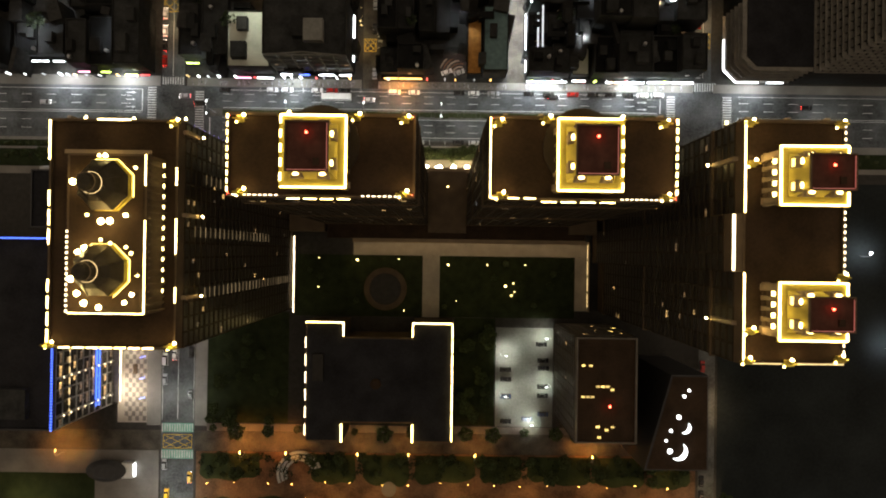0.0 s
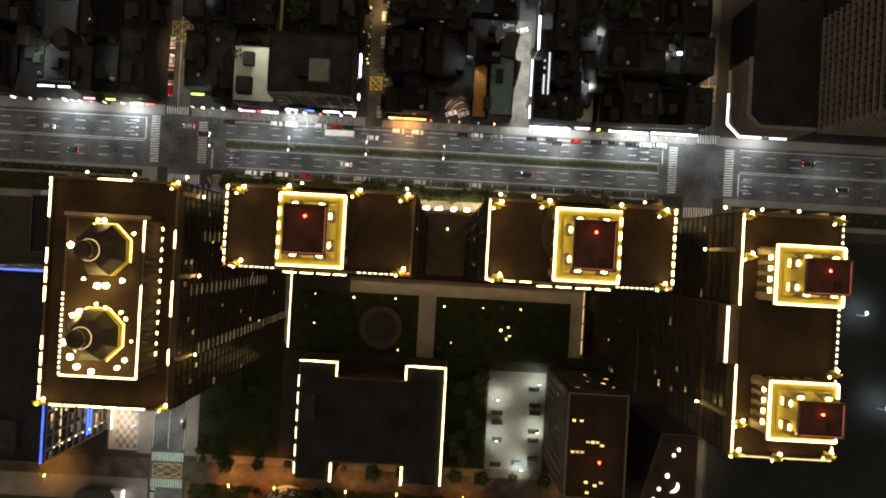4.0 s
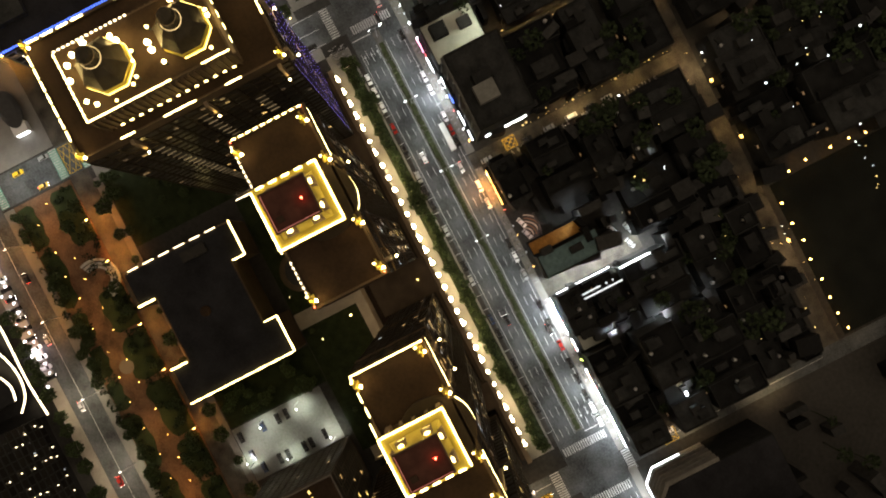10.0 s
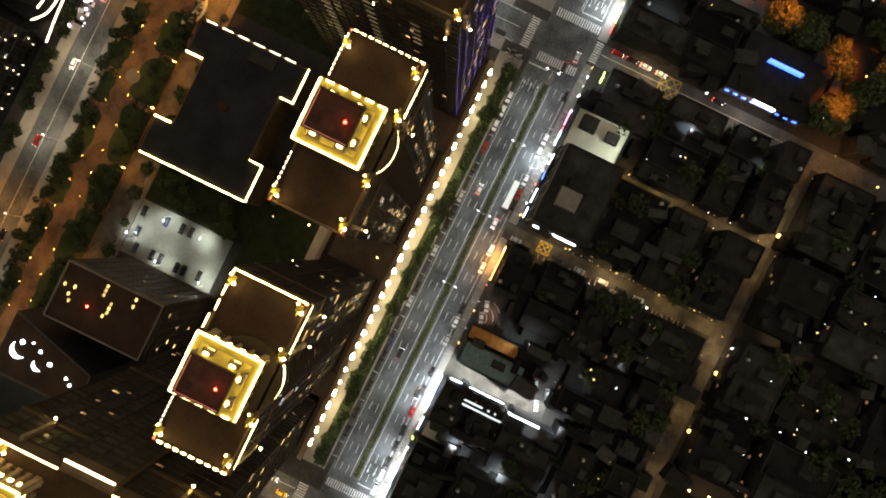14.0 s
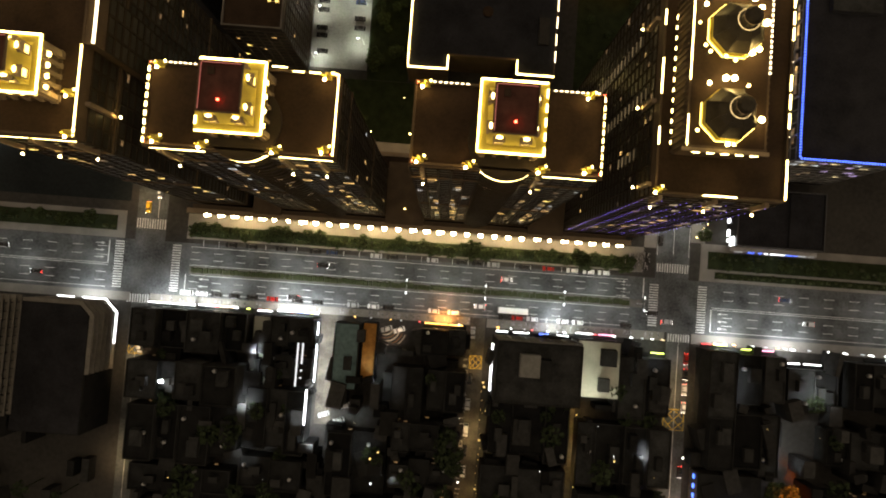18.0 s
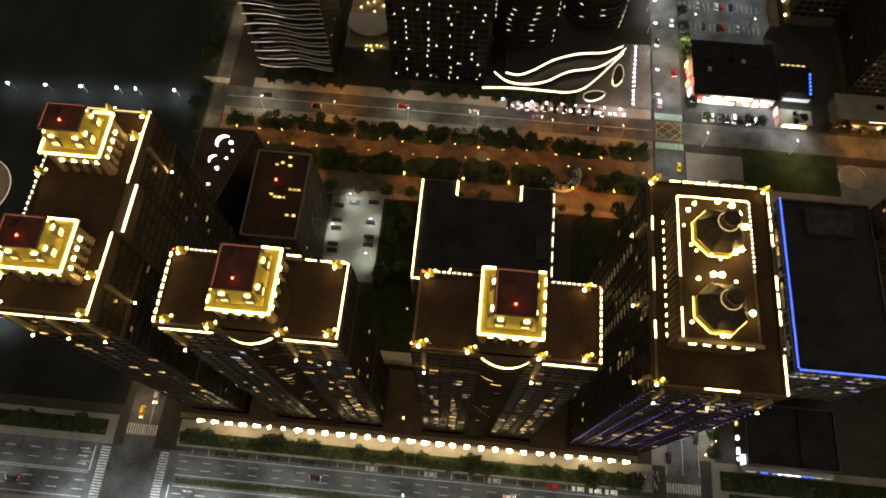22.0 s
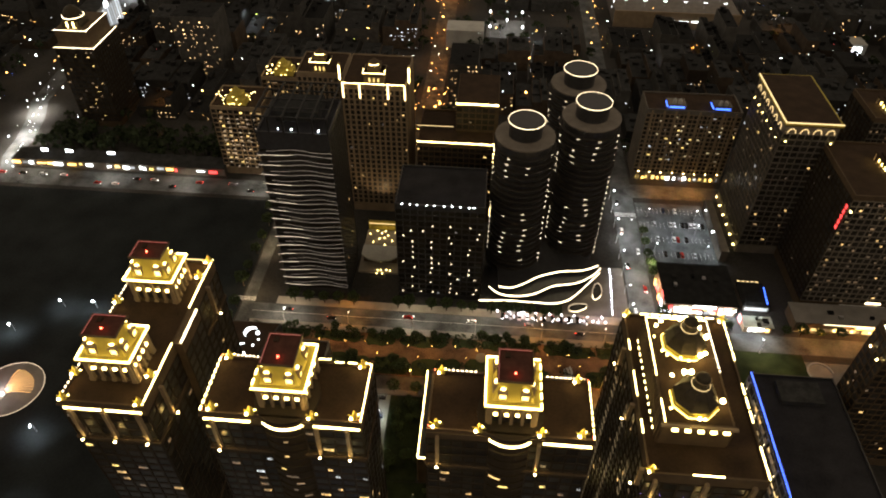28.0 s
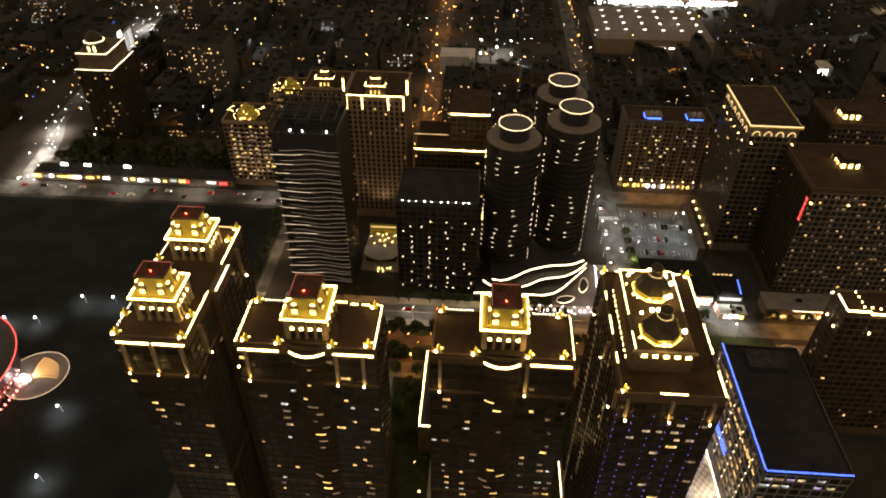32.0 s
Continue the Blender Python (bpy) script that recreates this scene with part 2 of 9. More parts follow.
class Geo:
    """Points and faces of one mesh."""

    def __init__(self):
        self.v, self.f = [], []

    def add(self, vs, fs):
        n = len(self.v)
        self.v += vs
        self.f += [tuple(i + n for i in f) for f in fs]
        return self

    def box(self, x0, y0, z0, x1, y1, z1):
        return self.add([(x0, y0, z0), (x1, y0, z0), (x1, y1, z0), (x0, y1, z0), (x0, y0, z1), (x1, y0, z1), (x1, y1, z1), (x0, y1, z1)],
                        [(0, 3, 2, 1), (4, 5, 6, 7), (0, 1, 5, 4), (1, 2, 6, 5), (2, 3, 7, 6), (3, 0, 4, 7)])

    def frustum(self, a, z0, b, z1):
        (x0, y0, x1, y1), (u0, v0, u1, v1) = a, b
        return self.add([(x0, y0, z0), (x1, y0, z0), (x1, y1, z0), (x0, y1, z0), (u0, v0, z1), (u1, v0, z1), (u1, v1, z1), (u0, v1, z1)],
                        [(0, 3, 2, 1), (4, 5, 6, 7), (0, 1, 5, 4), (1, 2, 6, 5), (2, 3, 7, 6), (3, 0, 4, 7)])

    def prism(self, pts, z0, z1):
        n = len(pts)
        return self.add([(x, y, z0) for x, y in pts] + [(x, y, z1) for x, y in pts],
                        [tuple(range(n - 1, -1, -1)), tuple(range(n, 2 * n))] + [(i, (i + 1) % n, n + (i + 1) % n, n + i) for i in range(n)])

    def ring(self, cx, cy, profile, n=16, a0=0.0, sx=1.0, sy=1.0):
        """A lathe round (cx, cy); profile: (radius, z) from below to above."""
        vs = [(cx + r * sx * math.cos(a0 + 2 * math.pi * i / n), cy + r * sy * math.sin(a0 + 2 * math.pi * i / n), z) for r, z in profile for i in range(n)]
        fs = [(j * n + i, j * n + (i + 1) % n, (j + 1) * n + (i + 1) % n, (j + 1) * n + i) for j in range(len(profile) - 1) for i in range(n)]
        fs += [tuple(range(n - 1, -1, -1)), tuple(range((len(profile) - 1) * n, len(profile) * n))]
        return self.add(vs, fs)

    def bar(self, pts, w, h):
        """A strip of width w and height h along a path in space (z is its underside)."""
        vs = []
        for i, p in enumerate(pts):
            a, b = pts[max(i - 1, 0)], pts[min(i + 1, len(pts) - 1)]
            dx, dy = b[0] - a[0], b[1] - a[1]
            k = math.hypot(dx, dy) or 1
            nx, ny = -dy / k * w / 2, dx / k * w / 2
            x, y, z = p
            vs += [(x - nx, y - ny, z), (x + nx, y + ny, z), (x + nx, y + ny, z + h), (x - nx, y - ny, z + h)]
        m = len(pts)
        fs = [(4 * i + j, 4 * i + 4 + j, 4 * i + 4 + (j + 1) % 4, 4 * i + (j + 1) % 4) for i in range(m - 1) for j in range(4)]
        return self.add(vs, fs + [(3, 2, 1, 0), (4 * m - 4, 4 * m - 3, 4 * m - 2, 4 * m - 1)])

    def rod(self, a, b, r=0.06, n=6):
        a, b = Vector(a), Vector(b)
        d = (b - a).normalized()
        u = d.orthogonal().normalized()
        w = d.cross(u)
        vs = [tuple(p + (u * math.cos(2 * math.pi * i / n) + w * math.sin(2 * math.pi * i / n)) * r) for p in (a, b) for i in range(n)]
        return self.add(vs, [(i, (i + 1) % n, n + (i + 1) % n, n + i) for i in range(n)] + [tuple(range(n - 1, -1, -1)), tuple(range(n, 2 * n))])

    def mesh(self, name, *mats):
        me = bpy.data.meshes.new(name)
        me.from_pydata(self.v, [], self.f)
        for m in mats:
            me.materials.append(m)
        me.update()
        return me


def thing(name, label, category, x=0.0, y=0.0, z=0.0, group="", kind=""):
    ob = new(name)
    ob.location = (x, y, z)
    ob.empty_display_size = 0.5
    PLACE[ob.name] = Matrix.Translation((x, y, z))
    return tagged(ob, label, category, group, kind)


def part(name, geo, material, parent, label="", at=None, turn=0.0, kind=""):
    """One mesh under a thing or a part; its points are given in the world, or round at, turned by turn degrees."""
    me = geo.mesh(name, material) if isinstance(geo, Geo) else geo
    ob = new(name, me)
    here = Matrix.Identity(4)
    if at is not None:
        ob.location, ob.rotation_euler = at, (0, 0, radians(turn))
        here = Matrix.Translation(at) @ Matrix.Rotation(radians(turn), 4, "Z")
    PLACE[ob.name] = here
    if parent is not None:
        ob.parent = parent
        ob.matrix_parent_inverse = PLACE[parent.name].inverted()
    return tagged(ob, label, kind=kind)


def structure(name, geo, material, label, category=""):
    ob = new(name, geo.mesh(name, material))
    PLACE[ob.name] = Matrix.Identity(4)
    return tagged(ob, label, category or name.split("_")[0], kind="structure")


WINDOW_MESH = {}


def pane_mesh(w, h, material, d=0.08):
    key = (round(w, 2), round(h, 2), material.name)
    if key not in WINDOW_MESH:
        g, n = Geo(), 2 if w < 1.3 else 3
        for i in range(n):
            g.box(-w / 2 + w * i / n + 0.07, -d, 0 if i else h * 0.12, -w / 2 + w * (i + 1) / n - 0.07, 0.02, h if i != 1 else h * 0.9)
        WINDOW_MESH[key] = g.mesh("lit_window", material)
    return WINDOW_MESH[key]


def facade(parent, ax, ay, bx, by, z0, z1, bay, floor, frame_mat, lit=0.05, pal=(), seed=0, pier=0.5, band=0.9, proud=0.3, limit=90, clusters=(), wide_lit=1.0, joined=False):
    """One face of a building from a to b (outside to the right of that way): piers, floor bands, dark panes, lit windows."""
    rnd = random.Random(seed)
    wide = math.hypot(bx - ax, by - ay)
    ux, uy = (bx - ax) / wide, (by - ay) / wide
    nx, ny = uy, -ux
    turn = math.degrees(math.atan2(uy, ux))
    cols, rows = max(1, round(wide / bay)), max(1, round((z1 - z0) / floor))
    bay, floor = wide / cols, (z1 - z0) / rows
    fr, gl, far = Geo(), Geo(), {}

    def slab(g, u0, u1, h0, h1, d0, d1):
        p = [(ax + ux * u + nx * d, ay + uy * u + ny * d) for u, d in ((u0, d0), (u0, d1), (u1, d1), (u1, d0))]
        g.prism(p, h0, h1)

    for c in range(cols + 1):
        u = c * bay
        slab(fr, max(0, u - pier / 2), min(wide, u + pier / 2), z0, z1, 0, proud)
    for r in range(rows + 1):
        h = z0 + r * floor
        slab(fr, 0, wide, max(z0, h - band / 2), min(z1, h + band / 2), 0, proud * 0.7)
    w, h = bay - pier - 0.1, floor - band - 0.05
    count = 0
    for r in range(rows):
        for c in range(cols):
            u, zz = (c + 0.5) * bay, z0 + r * floor + band / 2 + 0.02
            chance = lit
            for (c0, c1, r0, r1, more) in clusters:
                if c0 <= c / cols < c1 and r0 <= r / rows < r1:
                    chance = more
            if pal and count < limit and rnd.random() < chance:
                m = rnd.choice(pal)
                half = rnd.choice((0.28, 0.4, 0.4, 0.6))
                off = max(0.0, 1 - half * wide_lit) * w / 2 * rnd.choice((-1, 1))
                if joined:
                    u_mid, hw = u + off, w * half * wide_lit / 2
                    slab(far.setdefault(m.name, (Geo(), m))[0], max(0, u_mid - hw), min(wide, u_mid + hw), zz + h * 0.1, zz + h * 0.5, 0.06, 0.1)
                    count += 1
                    slab(gl, u - w / 2, u + w / 2, zz, zz + h, 0.0, 0.05)
                    continue
                part("lit_window", pane_mesh(w * half * wide_lit, h * (0.36 if wide_lit > 2 else 0.36), m), m, parent, at=(ax + ux * (u + off) + nx * 0.08, ay + uy * (u + off) + ny * 0.08, zz + h * 0.1), turn=turn)
                count += 1
            slab(gl, u - w / 2, u + w / 2, zz, zz + h, 0.0, 0.05)
    part("facade_frame", fr, frame_mat, parent)
    for g, m in far.values():
        part("window_glow", g, m, parent, "scattered lit windows", kind="stuff")
    if gl.v:
        part("window_panes", gl, GLASS, parent, "dark unlit window glass", kind="stuff")


def strips(parent, path, mat_on, w=0.25, h=0.3, dash=0.0, gap=0.0, name="strip_light"):
    """A line of light along a path, cut into dashes where asked."""
    for a, b in zip(path, path[1:]):
        a, b = Vector(a), Vector(b)
        k = (b - a).length
        if not dash:
            part(name, Geo().bar([a, b], w, h), mat_on, parent)
            continue
        n = max(1, round(k / (dash + gap)))
        for i in range(n):
            p, q = a + (b - a) * (i / n), a + (b - a) * ((i + dash / (dash + gap)) / n)
            part(name, Geo().bar([p, q], w, h), mat_on, parent)


BALL = {}


def bulb(parent, x, y, z, r, material, name="lamp_globe"):
    key = (round(r, 2), material.name)
    if key not in BALL:
        BALL[key] = Geo().ring(0, 0, [(r * math.sin(a), -r * math.cos(a)) for a in (0.25, 0.8, 1.35, 1.9, 2.45, 2.9)], 10).mesh("lamp_globe", material)
    return part(name, BALL[key], material, parent, at=(x, y, z))


def lamp(name, kind, x, y, z, watts, color, radius=0.3, target=None, spot=None):
    d = bpy.data.lights.new(name, kind)
    d.energy, d.color, d.shadow_soft_size = watts * 0.95, color, radius
    ob = new(name, d)
    ob.location = (x, y, z)
    if kind == "SPOT" and not spot:
        d.spot_size, d.spot_blend = radians(150), 0.5
    if target:
        ob.matrix_world = look((x, y, z), target)
    if spot:
        d.spot_size, d.spot_blend = radians(spot), 0.6
    return ob

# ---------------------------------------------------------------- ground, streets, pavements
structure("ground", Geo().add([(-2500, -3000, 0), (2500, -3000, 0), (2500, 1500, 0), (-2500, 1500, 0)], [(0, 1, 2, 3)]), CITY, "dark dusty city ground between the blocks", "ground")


def sheet(name, x0, y0, x1, y1, material, label, z=0.04, category="road"):
    return structure(name, Geo().box(x0, y0, -0.2, x1, y1, z), material, label, category)


sheet("road_main", -900, 45.0, 900, 66.0, ASPHALT, "wide dark asphalt avenue with white lane lines")
sheet("road_west_south", -111.8, -900, -98.5, 44.98, ASPHALT, "asphalt side street with parked cars", 0.036)
sheet("road_west_north", -113.6, 66.02, -104.4, 420, ASPHALT, "asphalt side street running off the avenue", 0.036)
sheet("road_east_south", 96.5, 22.0, 108.5, 44.98, ASPHALT, "mouth of the side street at the avenue", 0.036)
sheet("road_east_lane", 104.0, -900, 110.5, 21.98, ASPHALT, "narrow asphalt street beside the building plot", 0.036)
sheet("road_east_north", 101.0, 66.02, 107.6, 420, ASPHALT, "asphalt side street with parked cars", 0.036)
sheet("road_lane_mid", -32.8, 66.02, -27.0, 158, ASPHALT_OLD, "narrow worn asphalt lane lit in dull orange", 0.036)
sheet("road_lane_cross", -104.38, 158.02, 101, 165, ASPHALT_OLD, "narrow worn back street", 0.036)
sheet("road_lane_west", -70.2, 94.0, -66.2, 157.98, ASPHALT_OLD, "short worn lane between shop houses", 0.036)
sheet("road_alley", 25.4, 69.0, 31.8, 112, ASPHALT_OLD, "bright white-lit alley between shop houses", 0.036)
sheet("road_park_north", -98.48, -80.5, 103.9, -72.5, ASPHALT_OLD, "park-side street lit in amber", 0.036)
sheet("road_park_west", -420, -80.5, -111.82, -72.5, ASPHALT_OLD, "park-side street lit in amber", 0.036)
sheet("road_towers", -98.48, -122.5, 103.9, -111.0, ASPHALT, "street in front of the glass towers", 0.036)
sheet("road_towers_west", -420, -122.5, -111.82, -111.0, ASPHALT, "street in front of the car park", 0.036)
sheet("road_far", 110.6, -229, 520, -212.5, ASPHALT, "far avenue past a dark building plot", 0.036)
sheet("road_far_west", -420, -247, -111.82, -233, ASPHALT, "far avenue behind the car park", 0.036)
structure("road_far_bend", Geo().bar([(302, -228, -0.1), (309, -243, -0.1), (311, -262, -0.1), (317, -288, -0.1), (327, -312, -0.1), (331, -360, -0.1), (332, -405, -0.1), (341, -462, -0.1), (341, -496, -0.1), (332, -531, -0.1), (320, -590, -0.1), (300, -700, -0.1)], 13, 0.17), ASPHALT, "far street bending away with dense traffic", "road")
structure("road_far_south", Geo().box(20, -900, -0.2, 36, -330, 0.05), ASPHALT_OLD, "far amber-lit avenue running to the horizon", "road")

# pavements, kerb high
sheet("pavement_avenue_south", -93.5, 33.2, 88.0, 43.2, PAVING, "worn paved walk along the arcade", 0.15, "pavement")
sheet("pavement_avenue_north_a", -103.5, 66.02, -33.2, 69.5, PAVING, "grey pavement in front of the shops", 0.15, "pavement")
sheet("pavement_avenue_north_b", -26.6, 66.02, 100.4, 69.0, PAVING, "grey pavement in front of the shops", 0.15, "pavement")
sheet("pavement_avenue_north_c", -420, 66.02, -114.2, 70.0, PAVING, "grey pavement in front of the shops", 0.15, "pavement")
sheet("pavement_avenue_north_d", 108.4, 66.02, 420, 69.5, PAVING, "grey pavement beside the apartment block", 0.15, "pavement")
sheet("pavement_avenue_west", -420, 30.0, -116.0, 44.9, PAVING, "grey pavement with planted beds", 0.15, "pavement")
sheet("pavement_avenue_east", 112.5, 34.0, 420, 44.9, PAVING, "dim pavement along the building plot", 0.15, "pavement")
sheet("pavement_west_a", -98.4, -70.5, -93.5, 33.1, PAVING, "grey pavement beside the domed tower", 0.15, "pavement")
sheet("pavement_west_b", -117.5, -70.5, -111.9, 29.9, PAVING, "grey pavement beside the plaza", 0.15, "pavement")
sheet("pavement_park_north", -93.4, -72.4, 103.0, -69.5, PAVING_DARK, "amber-lit pavement along the plots", 0.15, "pavement")
sheet("pavement_towers", -97.0, -128.0, 92.0, -122.6, PAVING_LIGHT, "pale paved forecourt of the glass towers", 0.15, "pavement")
sheet("pavement_park_south", -97.5, -110.9, 103.0, -106.5, PAVING, "pavement between park and street", 0.15, "pavement")
sheet("park_paving", -97.5, -106.4, 103.0, -80.6, BRICKPAVE, "red brick paved park walk", 0.13, "pavement")
sheet("park_paving_west", -260.0, -106.4, -112.5, -80.6, PAVING, "grey paved park walk", 0.13, "pavement")

# median with hedge
sheet("median", -94.0, 54.0, 86.0, 57.2, KERB, "stone-kerbed planted median", 0.22, "median")
hedge = Geo()
rnd = random.Random(5)
x = -89.0
while x < 84:
    w = rnd.uniform(0.8, 2.0)
    o = rnd.uniform(-0.35, 0.35)
    hedge.frustum((x, 54.5 + o, x + w, 56.6 + o * 0.5), 0.2, (x + 0.2, 54.8 + o, x + w - 0.2, 56.3 + o * 0.5), rnd.uniform(0.45, 1.1))
    x += w + rnd.choice((-0.3, -0.3, -0.2, 0.1))
tagged(structure("median_hedge", hedge, HEDGE, "low uneven green hedge planted along the median", "hedge"), kind="stuff")

# planted beds beside the avenue
for i, (x0, x1, y0, y1) in enumerate(((-90, 86, 37.6, 42.4), (-200, -119, 33, 40), (-200, -122, 41.0, 43.6), (116, 240, 36, 42))):
    structure("planted_bed_%d" % (i + 1), Geo().box(x0, y0, 0, x1, y1, 0.3), PLANT, "dark planted bed beside the pavement", "planting bed")
    hg = Geo()
    x = x0 + 0.5
    while x < x1 - 2:
        w = rnd.uniform(0.8, 2.4)
        y = rnd.uniform(y0 + 0.6, y1 - 0.6)
        hg.frustum((x, y - rnd.uniform(0.4, 0.9), x + w, y + rnd.uniform(0.4, 0.9)), 0.28, (x + 0.25, y - 0.3, x + w - 0.25, y + 0.3), rnd.uniform(0.6, 1.4))
        x += w * rnd.uniform(0.9, 2.6)
    tagged(structure("bed_shrubs_%d" % (i + 1), hg, HEDGE, "low uneven shrubs in the planted bed", "shrub"), kind="stuff")

# road paint
lines = Geo()


def dash(g, x0, y0, x1, y1, z=0.06):
    g.box(x0, y0, z - 0.02, x1, y1, z)


for y in (48.6, 51.4, 60.2, 63.0):
    x = -89.0
    while x < 86:
        dash(lines, x, y - 0.1, x + 3.6, y + 0.1)
        x += 9.0
for y in (53.6, 57.6):
    dash(lines, -89, y - 0.1, 86, y + 0.1)
for y in (58.8, 62.0):
    for x0, x1 in ((-420, -121), (119, 420)):
        x = x0
        while x < x1:
            dash(lines, x, y - 0.1, x + 4, y + 0.1)
            x += 10
for y in (48.6, 52.0):
    for x0, x1 in ((-420, -121), (119, 420)):
        x = x0
        while x < x1:
            dash(lines, x, y - 0.1, x + 4, y + 0.1)
            x += 10
for y in (55.2, 55.9, 64.6):
    dash(lines, -420, y - 0.09, -121.5, y + 0.09)
    dash(lines, 118.5, y - 0.09, 420, y + 0.09)
dash(lines, 87.0, 57.5, 87.4, 64.5), dash(lines, -94.4, 45.5, -94.0, 53.5), dash(lines, -121.6, 56, -121.2, 64.6), dash(lines, 118.2, 46, 118.6, 55)
dash(lines, -88, 64.6, 86, 64.8), dash(lines, -88, 46.3, 86, 46.5)
# parking bays
x = -74.0
while x < -38:
    for a in (x, x + 5.6):
        dash(lines, a - 0.08, 63.9, a + 0.08, 65.9)
    x += 5.8
x = -80.0
while x < 82:
    dash(lines, x - 0.08, 43.6, x + 0.08, 45.6)
    x += 6.2
for s in (-111.4, -105.2, -98.9):
    dash(lines, s - 0.09, -68, s + 0.09, 36)
dash(lines, 100.0, 23, 100.2, 36)
dash(lines, -109.3, 70, -109.1, 156), dash(lines, 104.2, 72, 104.4, 156)
dash(lines, -97, -116.9, 103, -116.7)
structure("road_markings", lines, PAINT, "white painted lane lines and parking bays", "road marking")


def zebra(name, x0, y0, x1, y1, along_x, step=1.0, bar=0.5, material=PAINT, label="white zebra crossing stripes"):
    g = Geo()
    k, end = (x0, x1) if along_x else (y0, y1)
    while k < end:
        g.box(k, y0, 0.04, k + bar, y1, 0.062) if along_x else g.box(x0, k, 0.04, x1, k + bar, 0.062)
        k += step
    structure(name, g, material, label, "zebra crossing")


zebra("crossing_a", -119.3, 47.0, -115.8, 65.5, False)
zebra("crossing_b", -100.2, 47.5, -96.6, 64.5, False)
zebra("crossing_c", -113.4, 66.6, -104.6, 69.6, True)
zebra("crossing_d", -111.5, 39.0, -98.8, 42.5, True)
zebra("crossing_e", 89.8, 46.0, 93.2, 64.5, False)
zebra("crossing_f", 112.4, 46.0, 116.0, 64.5, False)
zebra("crossing_g", 96.0, 66.6, 109.5, 70.0, True)
zebra("crossing_h", 96.8, 36.5, 108.2, 40.5, True)
zebra("crossing_i", -111.5, -73.0, -98.8, -69.8, True)
zebra("crossing_j", -111.5, -83.6, -98.8, -80.4, True)
zebra("crossing_k", -111.5, -110.5, -98.8, -107.5, True)
zebra("crossing_l", -111.5, -126.5, -98.8, -123.2, True)
zebra("crossing_m", 104.2, -126.5, 117.0, -123.5, True)
zebra("crossing_n", -111.5, -217, -98.8, -213, True)
g = Geo()
g.box(-111.5, -73.2, 0.037, -98.8, -69.6, 0.045), g.box(-111.5, -83.8, 0.037, -98.8, -80.2, 0.045), g.box(-111.5, -110.7, 0.037, -98.8, -107.3, 0.045), g.box(-111.5, -126.7, 0.037, -98.8, -123.0, 0.045)
structure("crossing_ground", g, PAINT_GREEN, "green painted ground under the crossings", "road marking")


def box_junction(name, x0, y0, x1, y1):
    g = Geo()
    for a, b in (((x0, y0), (x1, y0)), ((x1, y0), (x1, y1)), ((x1, y1), (x0, y1)), ((x0, y1), (x0, y0)), ((x0, y0), (x1, y1)), ((x0, y1), (x1, y0)),
                 (((x0 + x1) / 2, y0), (x1, (y0 + y1) / 2)), (((x0 + x1) / 2, y0), (x0, (y0 + y1) / 2)), (((x0 + x1) / 2, y1), (x1, (y0 + y1) / 2)), (((x0 + x1) / 2, y1), (x0, (y0 + y1) / 2))):
        g.bar([(*a, 0.04), (*b, 0.04)], 0.2, 0.03)
    structure(name, g, PAINT_YELLOW, "yellow criss-cross box junction", "road marking")


box_junction("box_junction_a", -110.8, -79.6, -99.4, -74.2)
box_junction("box_junction_b", -32.2, 81.0, -27.6, 86.0)
box_junction("box_junction_c", 101.4, 84.0, 107.0, 90.0)
box_junction("box_junction_d", -113.0, 96.0, -105.0, 104.0)
box_junction("box_junction_e", -110.8, -121.6, -99.4, -112.4)


def arrow(g, x, y, way):
    """A straight-on road arrow, way +1 or -1 along x."""
    g.box(min(x, x + 2.6 * way), y - 0.12, 0.04, max(x, x + 2.6 * way), y + 0.12, 0.065)
    g.prism([(x + 2.6 * way, y - 0.5), (x + 4.0 * way, y), (x + 2.6 * way, y + 0.5)][::way], 0.04, 0.065)


g = Geo()
for y in (57.4, 60.4, 63.2):
    arrow(g, -128, y, 1)
for y in (47.4, 50.2, 53.0):
    arrow(g, -97.5 + 14, y, -1), arrow(g, 124, y, -1)
for y in (59, 61.8):
    arrow(g, 78, y, 1)
structure("road_arrows", g, PAINT, "white painted lane arrows", "road marking")

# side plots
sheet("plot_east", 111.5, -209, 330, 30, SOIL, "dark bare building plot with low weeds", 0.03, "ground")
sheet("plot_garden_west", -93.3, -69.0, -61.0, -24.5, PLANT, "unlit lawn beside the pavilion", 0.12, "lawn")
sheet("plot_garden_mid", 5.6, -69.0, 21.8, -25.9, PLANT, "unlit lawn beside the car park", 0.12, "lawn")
sheet("car_park_deck", 22.2, -69.3, 45.2, -29.5, DECK, "bright grey concrete car park deck", 0.10, "car park")
sheet("car_park_far", -153.8, -228.0, -112.4, -170.0, ASPHALT, "asphalt car park with white bays", 0.10, "car park")
g = Geo()
for j in range(4):
    for i in range(17):
        g.box(-152 + i * 2.4, -223 + j * 13.5, 0.10, -151.85 + i * 2.4, -218 + j * 13.5, 0.115)
structure("car_park_bays", g, PAINT, "white painted parking bays", "road marking")
sheet("plaza_west", -129.3, -69.5, -117.6, 2.0, PAVING_LIGHT, "pale stone plaza with a chequered floor", 0.13, "plaza")
g = Geo()
for i in range(6):
    for j in range(36):
        if (i + j) % 2:
            g.box(-126.5 + i * 1.45, -68.8 + j * 1.9, 0.13, -125.05 + i * 1.45, -66.9 + j * 1.9, 0.145)
tagged(structure("plaza_tiles", g, PAVING_DARK, "dark squares of the chequered plaza floor", "paving"), kind="stuff")

